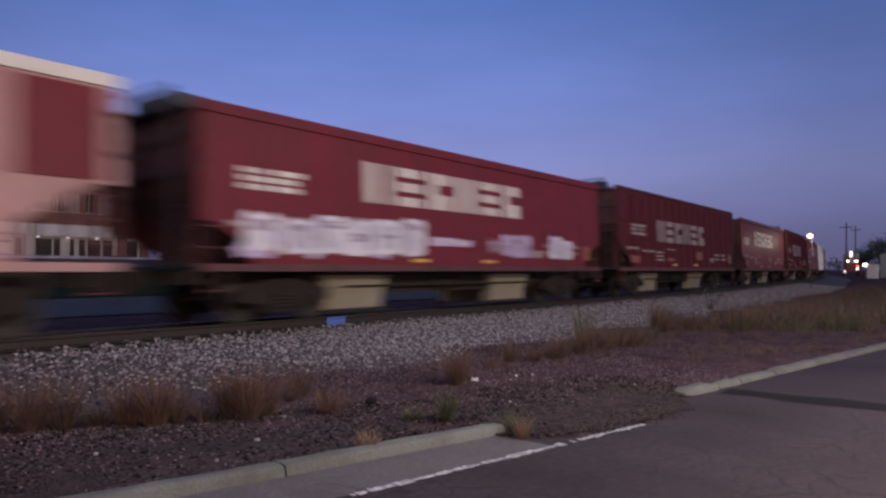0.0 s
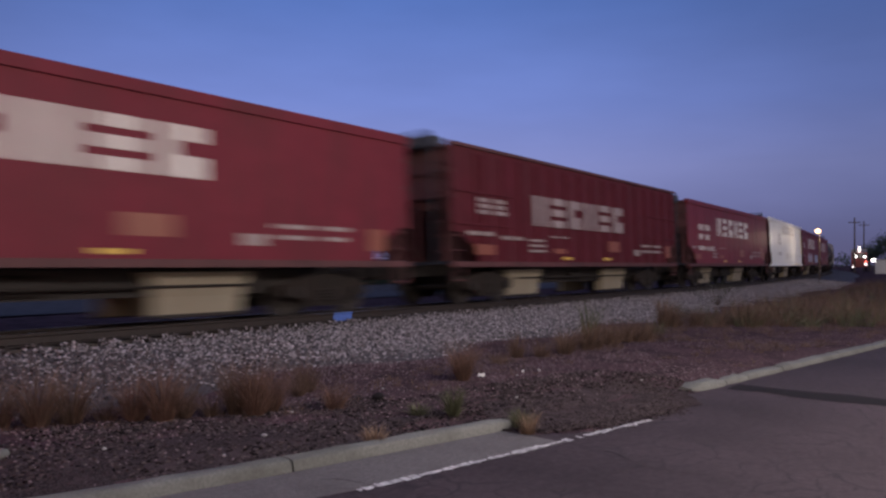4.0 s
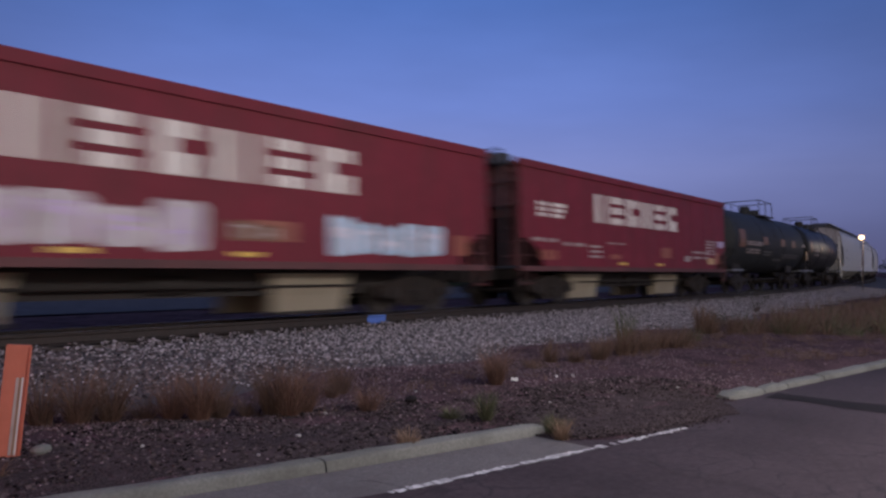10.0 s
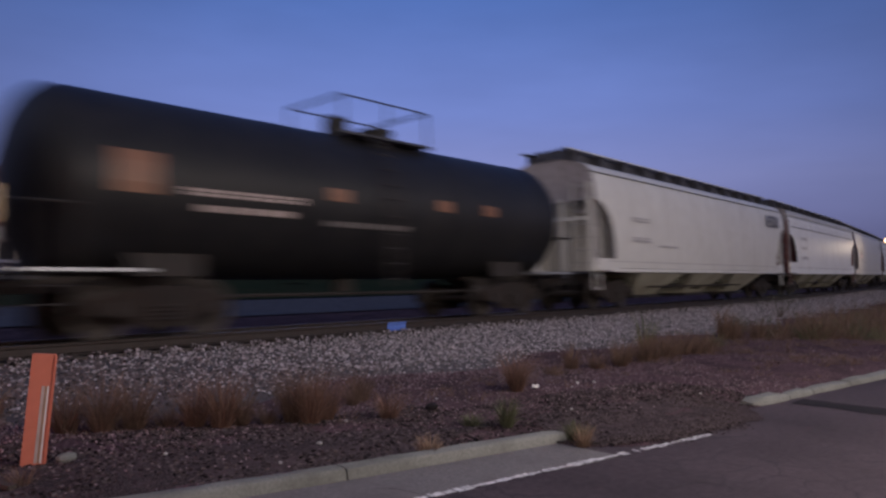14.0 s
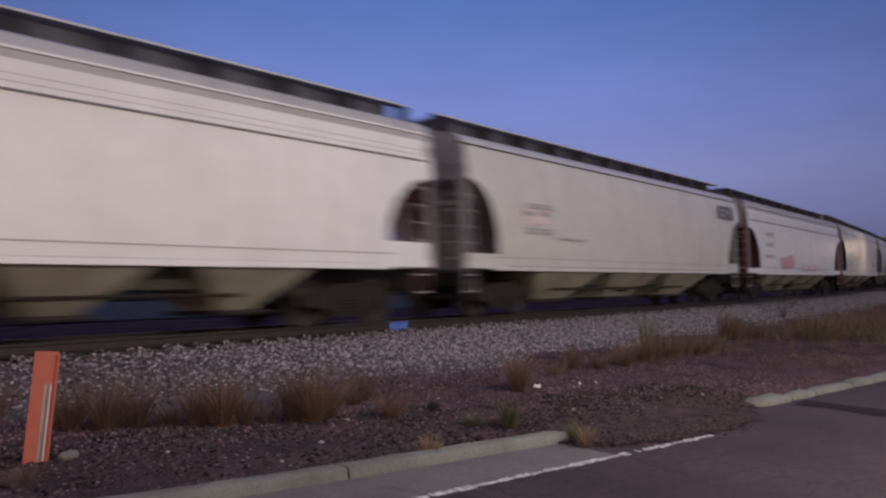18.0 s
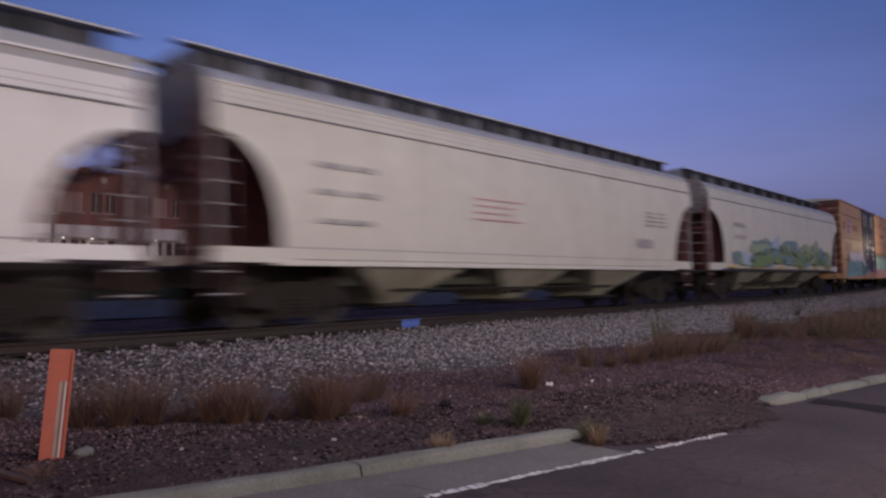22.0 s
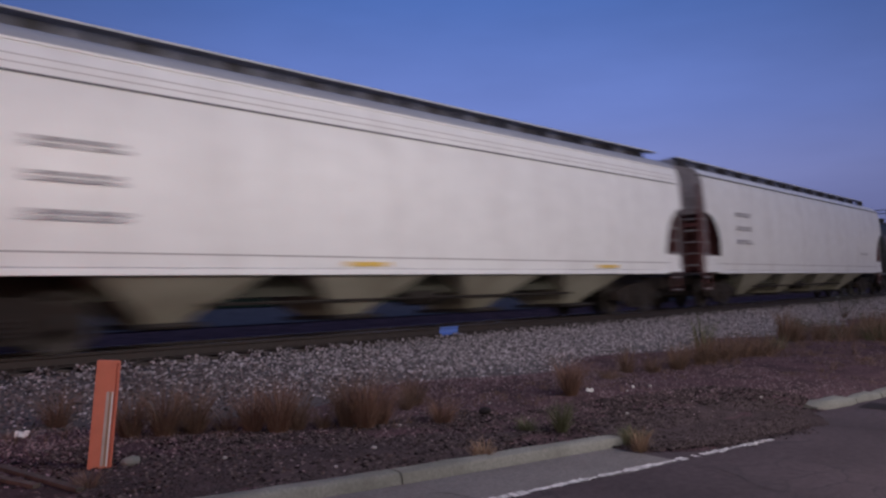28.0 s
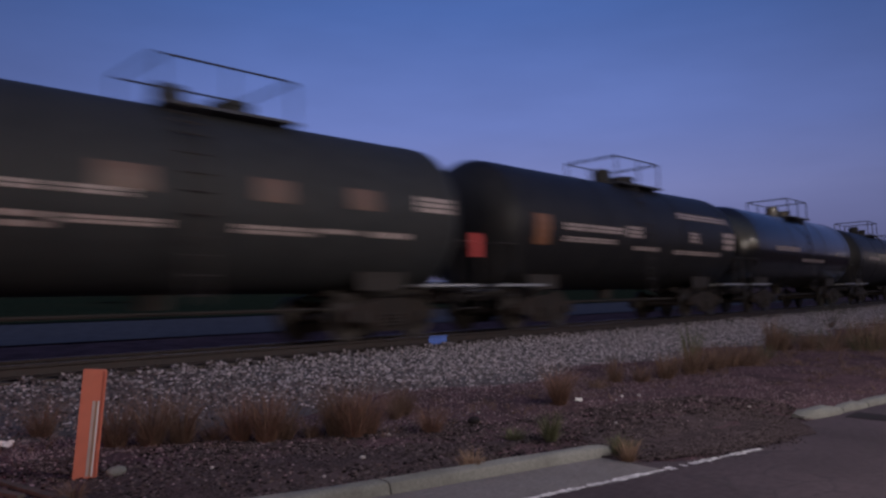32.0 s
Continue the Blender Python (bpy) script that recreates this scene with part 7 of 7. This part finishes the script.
def build_shop():
    """A two-storey brick shop block parallel to the track."""
    Y, z0 = 75.0, 1.66
    root = thing("brick_shop_building", "two-storey red brick shop building with a white fascia band", "building")
    xa, xb, zt = 23.3, 45.5, 10.1
    bm = B()
    plate(bm, [(xa, z0 - 0.4), (xb, z0 - 0.4), (xb, zt), (xa, zt)], Y + 0.4, Y + 14)
    part("back_block", bm, M_BRICK, root)
    # front wall in strips round the upper windows
    wins = [(24.6, 26.6), (27.1, 29.5), (30.2, 31.2), (31.6, 32.5), (33.3, 35.2), (35.5, 36.1), (36.4, 38.1), (38.6, 39.4), (39.9, 41.8), (42.4, 44.2)]
    cuts = [xa] + [v for w in wins for v in w] + [xb]
    for a, b in zip(cuts[::2], cuts[1::2]):
        bm = B()
        box(bm, a, b, Y, Y + 0.395, 6.3, 8.2)
        part("wall_pier", bm, M_BRICK, root)
    for za, zb in ((5.0, 6.3), (8.2, zt)):
        bm = B()
        box(bm, xa, xb, Y - 0.002, Y + 0.395, za, zb)
        part("wall_band", bm, M_BRICK, root)
    for i, (a, b) in enumerate(wins):
        bm = B()
        box(bm, a, b, Y + 0.2, Y + 0.26, 6.3, 8.2)
        w = part("window", bm, M_BOARDED if b - a > 1.5 else M_PANE, root, "blinded upper window" if b - a > 1.5 else "dark upper window")
        bm = B()
        box(bm, a - 0.1, b + 0.1, Y - 0.1, Y + 0.2, 6.18, 6.299)
        part("window_sill", bm, M_TRIMSTONE, w)
        bm = B()
        box(bm, (a + b) / 2 - 0.04, (a + b) / 2 + 0.04, Y + 0.17, Y + 0.2, 6.3, 8.2)
        part("window_bar", bm, M_TRIMSTONE, w)
    bm = B()
    box(bm, xa - 0.15, xb + 0.15, Y - 0.22, Y - 0.003, 8.62, 8.86)
    part("cornice", bm, M_BRICK, root)
    bm = B()
    box(bm, xa - 0.1, xb + 0.1, Y - 0.12, Y + 0.5, zt, zt + 0.22)
    part("parapet_coping", bm, M_BRICK, root)
    for i in range(5):
        x = xa + 0.5 + i * 5.2
        bm = B()
        box(bm, x, x + 1.1, Y - 0.08, Y + 0.45, zt + 0.221, zt + 0.55)
        part("parapet_block", bm, M_BRICK, root)
    for x in (25.6, 28.4, 31.3, 34.5, 37.8, 41.0):
        bm = B()
        rod(bm, (x, Y - 0.10, 9.5), (x, Y - 0.004, 9.5), 0.32, 14)
        part("roundel", bm, M_TRIMSTONE, root)
    # white fascia in sections between brick piers
    for a, b in ((23.5, 26.3), (26.9, 32.7), (33.6, 42.0)):
        bm = B()
        box(bm, a, b, Y - 0.5, Y - 0.004, 3.8, 4.98)
        part("fascia", bm, M_CANOPY, root, "white shop fascia panel", bevel=0.03)
    for x in (26.35, 32.75, 42.1, 44.6):
        bm = B()
        box(bm, x, x + 0.85, Y - 0.25, Y + 0.4, z0, 4.99)
        part("shop_pier", bm, M_BRICK if x > 40 else M_SHOPWALL, root)
    # shop fronts: pale walls with dark panes and doors
    spans = [(23.4, 26.3), (27.2, 32.7), (33.6, 42.1), (42.95, 44.6)]
    for k, (a, b) in enumerate(spans):
        bm = B()
        box(bm, a, b, Y + 0.06, Y + 0.3, z0, 3.79)
        part("shop_front", bm, M_SHOPWALL, root)
    panes = [(23.9, 24.9), (25.4, 26.1), (27.5, 27.9), (28.4, 29.1), (29.3, 29.7), (31.9, 32.5), (33.8, 35.3), (35.5, 36.1), (37.1, 37.5), (38.0, 38.6), (38.9, 40.2), (40.5, 41.5), (43.1, 44.3)]
    for a, b in panes:
        bm = B()
        box(bm, a, b, Y + 0.02, Y + 0.055, z0 + 0.25, 3.55)
        p = part("shop_window", bm, M_PANE, root, "dark shop window pane")
        bm = B()
        box(bm, a - 0.07, b + 0.07, Y + 0.0, Y + 0.05, 3.551, 3.65)
        part("window_head", bm, M_TRIMSTONE, p)
    bm = B()
    box(bm, 36.3, 37.0, Y + 0.0, Y + 0.055, z0 + 0.02, 3.5)
    part("shop_door", bm, M_CANOPY, root, "white shop door")
    bm = B()
    box(bm, 29.9, 31.7, Y + 0.0, Y + 0.055, z0 + 0.3, 3.5)
    d = part("shop_sign", bm, M_CANOPY, root, "white signboard window")
    bm = B()
    box(bm, 30.1, 31.5, Y - 0.01, Y - 0.002, 3.1, 3.35)
    part("sign_bar", bm, M_DARK, d)
    for x in (27.6, 30.3, 33.9, 36.8, 39.8):
        bm = B()
        rod(bm, (x, Y - 0.1, 3.70), (x, Y - 0.1, 3.76), 0.12, 10)
        part("soffit_lamp", bm, M_WALLAMP, root, "small white soffit lamp")


def build_annex():
    Y, z0 = 76.5, 1.66
    root = thing("low_shop_building", "low dark brick shop with a white fascia band", "building")
    bm = B()
    box(bm, 2.0, 23.1, Y, Y + 12, z0 - 0.3, 7.9)
    part("wall", bm, M_BRICK, root)
    bm = B()
    box(bm, 1.9, 23.15, Y - 0.15, Y - 0.003, 7.6, 8.05)
    part("cornice", bm, M_TRIMSTONE, root)
    for i in range(5):
        a = 4 + i * 3.9
        bm = B()
        box(bm, a, a + 1.8, Y - 0.06, Y - 0.003, 6.0, 7.1)
        part("window", bm, M_PANE, root)
    bm = B()
    box(bm, 2.1, 22.9, Y - 0.6, Y - 0.003, 3.9, 5.4)
    part("fascia", bm, M_CANOPY, root, "white shop fascia panel", bevel=0.03)
    for i in range(7):
        a = 2.8 + i * 2.9
        bm = B()
        box(bm, a, a + 1.9, Y - 0.05, Y - 0.003, z0 + 0.3, 3.6)
        part("shop_window", bm, M_PANE if i % 3 else M_SHOPWALL, root)


build_shop()
build_annex()


def build_street_pole():
    root = thing("street_lamp", "tall dark street pole with a lit white lamp", "street lamp", m=pose(21.36, 60, 1.2))
    bm = B()
    rod(bm, (0, 0, -0.3), (0, 0, 9.9), 0.13, 10, 0.08)
    part("pole", bm, M_WOODPOLE, root)
    bm = B()
    rod(bm, (0, 0, 7.5), (-0.75, -0.2, 7.62), 0.04, 8)
    part("lamp_arm", bm, M_METAL, root)
    bm = B()
    rod(bm, (-0.75, -0.2, 7.34), (-0.75, -0.2, 7.48), 0.16, 12)
    part("lamp_head", bm, M_HEADLAMP, root, "glowing white lamp head")
    bm = B()
    box(bm, -0.9, 0.9, -0.05, 0.05, 9.3, 9.42)
    part("crossarm", bm, M_WOODPOLE, root)
    bm = B()
    rod(bm, (0.35, -0.1, 8.4), (0.35, -0.1, 9.2), 0.24, 12)
    part("transformer", bm, M_METAL, root)


build_street_pole()
lamp("shop_street_glow", (20.6, 59.2, 8.2), 900, (1.0, 0.86, 0.74), 0.2)

# ---- far right: where the line runs off ----


def build_sodium():
    root = thing("sodium_lamp", "trackside lamp post with a glaring orange sodium light", "street lamp", m=pose(58.8, 11.75, 0.0))
    bm = B()
    rod(bm, (0, -0.12, -0.3), (0, -0.12, 3.72), 0.04, 10, 0.03)
    part("pole", bm, M_WOODPOLE, root)
    bm = B()
    rod(bm, (0, -0.12, 3.68), (0, 0.0, 3.80), 0.03, 8)
    part("lamp_arm", bm, M_METAL, root)
    bm = B()
    bmesh.ops.create_uvsphere(bm, u_segments=14, v_segments=8, radius=0.19)
    for v in bm.verts:
        v.co.z = v.co.z * 0.8 + 3.92
    part("lamp_head", bm, M_SODIUM, root, "glowing orange lamp head")


build_sodium()
lamp("sodium_glow", (58.2, 11.3, 3.6), 90, (1.0, 0.78, 0.55), 0.2)


def build_lorry():
    root = thing("lorry", "red lorry facing the camera with lit headlamps", "lorry", m=pose(148, 23.0, 0.35, 0, 0, 9))
    bm = B()
    quads(bm, [[(x, y, z) for x, z in ((0, 0.7), (0, 1.9), (0.35, 2.1), (0.6, 3.3), (2.2, 3.4), (2.2, 0.7))] for y in (-1.2, 1.2)])
    part("cab", bm, M_TRUCKRED, root, bevel=0.05)
    bm = B()
    box(bm, 2.3, 11, -1.25, 1.25, 1.1, 3.9)
    part("load_box", bm, M_SHED, root)
    bm = B()
    box(bm, 0.3, 0.62, -1.0, 1.0, 2.2, 3.1)
    part("windscreen", bm, M_PANE, root)
    for y in (-0.85, 0.5):
        bm = B()
        rod(bm, (-0.06, y, 2.55), (0.02, y, 2.55), 0.19, 12)
        part("headlamp", bm, M_HEADLAMP, root, "glowing headlamp")
    for y, z in ((-1.0, 1.25), (0.85, 0.75)):
        bm = B()
        rod(bm, (-0.06, y, z), (0.02, y, z), 0.2, 12)
        part("fog_lamp", bm, M_WALLAMP, root, "glowing fog lamp")
    bm = B()
    box(bm, 0.3, 0.5, -0.2, 0.15, 3.35, 4.3)
    part("beacon", bm, M_WALLAMP, root, "pale beacon")
    for x in (1.2, 7.5, 9.5):
        for y in (-1.1, 1.1):
            bm = B()
            rod(bm, (x, y - 0.14, 0.5), (x, y + 0.14, 0.5), 0.5, 16)
            part("wheel", bm, M_NEAR_BLACK, root)
    bm = B()
    rod(bm, (-0.07, -1.05, 1.7), (0.0, -1.05, 1.7), 0.12, 10)
    part("marker_lamp", bm, M_TAIL, root, "red marker lamp")


build_lorry()


def build_yard():
    root = thing("equipment_cabinet", "pale trackside equipment cabinet", "cabinet", m=pose(138.8, 18.4, 0.05))
    bm = B()
    box(bm, -0.8, 0.8, -0.75, 0.75, 0, 2.2)
    part("body", bm, M_CABINET, root, bevel=0.04)
    bm = B()
    box(bm, -0.95, 0.95, -0.88, 0.88, 2.201, 2.32)
    part("roof", bm, M_CABINET, root)
    bm = B()
    box(bm, -0.83, -0.803, -0.45, 0.45, 0.15, 2.0)
    part("door", bm, M_CABINET, root)
    root = thing("flood_lamp", "glaring white flood lamp on a short pole", "lamp", m=pose(148.5, 20.8, 0.1))
    bm = B()
    rod(bm, (0, 0, -0.2), (0, 0, 2.0), 0.06, 8)
    part("pole", bm, M_METAL, root)
    bm = B()
    bmesh.ops.create_uvsphere(bm, u_segments=12, v_segments=8, radius=0.33)
    for v in bm.verts:
        v.co = Vector((v.co.x * 0.6, v.co.y * 1.35, v.co.z * 0.8 + 2.2))
    part("lamp_head", bm, M_HEADLAMP, root, "glowing white lamp head")
    root = thing("shed", "plain grey metal shed beyond the lamps", "shed", m=pose(152, 15.5, 0))
    bm = B()
    quads(bm, [[(x, y, z) for y, z in ((-3.5, -0.1), (3.5, -0.1), (3.5, 4.2), (0, 5.2), (-3.5, 4.2))] for x in (0, 12)])
    part("wall", bm, M_SHED, root)
    bm = B()
    for s in (-1, 1):
        quads(bm, [[(x, 0, 5.22), (x, s * 3.8, 4.13), (x, s * 3.8, 4.23), (x, 0, 5.32)] for x in (-0.3, 12.3)])
    part("roof", bm, M_DARK, root)
    bm = B()
    box(bm, -0.06, -0.003, -1.3, 1.3, 0, 3.0)
    part("door", bm, M_CABINET, root)
    for k, (x, y, h) in enumerate(((146, 23.4, 9.6), (176, 26.5, 10.5), (160, 18.5, 9))):
        root = thing("utility_pole", "dark wooden utility pole with a crossarm", "utility pole", "utility poles by the line", pose(x, y, 0))
        bm = B()
        rod(bm, (0, 0, -0.3), (0, 0, h), 0.16, 8, 0.1)
        part("pole", bm, M_WOODPOLE, root)
        bm = B()
        box(bm, -0.06, 0.06, -1.0, 1.0, h - 0.9, h - 0.75)
        part("crossarm", bm, M_WOODPOLE, root)


build_yard()


def build_tree(x, y, h, r, seed):
    rng = random.Random(seed)
    root = thing("tree", "dark broad-leaved tree against the dusk sky", "tree", "trees by the line", pose(x, y, 0))
    bm = B()
    rod(bm, (0, 0, -0.3), (0, 0, h * 0.42), 0.26, 9, 0.17)
    tips = []
    for i in range(8):
        a = 6.283 * i / 8 + rng.uniform(-0.4, 0.4)
        b = Vector((0, 0, h * rng.uniform(0.28, 0.42)))
        t = Vector((r * 0.62 * math.cos(a), r * 0.62 * math.sin(a), h * rng.uniform(0.55, 0.85)))
        rod(bm, b, t, 0.1, 6, 0.03)
        tips += [t, b.lerp(t, 0.65) + Vector((rng.uniform(-0.6, 0.6), rng.uniform(-0.6, 0.6), rng.uniform(0, 0.8)))]
    rod(bm, (0, 0, h * 0.4), (0.2, 0.1, h * 0.85), 0.15, 7, 0.04)
    tips.append(Vector((0.2, 0.1, h * 0.88)))
    part("trunk", bm, M_BARK, root)
    bm = B()
    leaves(bm, rng, tips, 130, r * 0.22, 0.24)
    part("crown", bm, M_LEAF, root)


for k, (x, y, h, r) in enumerate(((168, 20.6, 7.6, 3.6), (174, 16.5, 8.6, 4.2), (182, 12.0, 8.0, 4.0), (190, 27.5, 6.0, 3.0))):
    build_tree(x, y, h, r, 40 + k)
# a low dark belt of distant trees at the end of the line
def build_far_trees():
    rng = random.Random(9)
    bm = B()
    for i in range(260):
        f = i / 260
        x, y = 420 + rng.uniform(-20, 20), -60 + 330 * f + rng.uniform(-2, 2)
        leaves(bm, rng, [(x, y, rng.uniform(0.5, 5.0))], 16, 1.8, 1.0)
    for i in range(300):
        f = i / 300
        x, y = -60 + 480 * f, 210 + 60 * math.sin(f * 3) + rng.uniform(-3, 3)
        leaves(bm, rng, [(x, y, 2 + rng.uniform(0, 5.5))], 14, 2.0, 1.1)
    tagged(part("distant_trees", bm, M_LEAF), "low dark belt of distant trees", "trees", kind="stuff")


build_far_trees()

# ---- everything that moves ----


def travelled(t):
    """Metres that the train has rolled since the start."""
    u = t / 10
    return 10 * (11.3424 * u - 0.29655 * u * u + 0.048178 * u ** 3)


def motions():
    for car, s0 in CARS:
        walk(car, [(t, track_pose(s0 - travelled(t))) for t in range(33)])
        # its wheels turn while it is near
        near = [i for i in range(0, 961, 1) if -14 < s0 - travelled(i / 30) < 34]
        if not near:
            continue
        first, last = max(near[0], 1), min(near[-1], 959)
        steps = [0] + list(range(first, last + 1)) + [960]
        for truck in [o for o in car.children if o.name.startswith("truck")]:
            for w in [o for o in truck.children if o.name.startswith("wheelset")]:
                p = w.location.copy()
                rows = []
                for i in steps:
                    k = min(max(i, first), last) / 30
                    a = -math.degrees(travelled(k) / WHEEL_R) % 360
                    rows.append((i / 30, pose(p.x, p.y, p.z, 0, a, 0)))
                walk(w, rows)


motions()
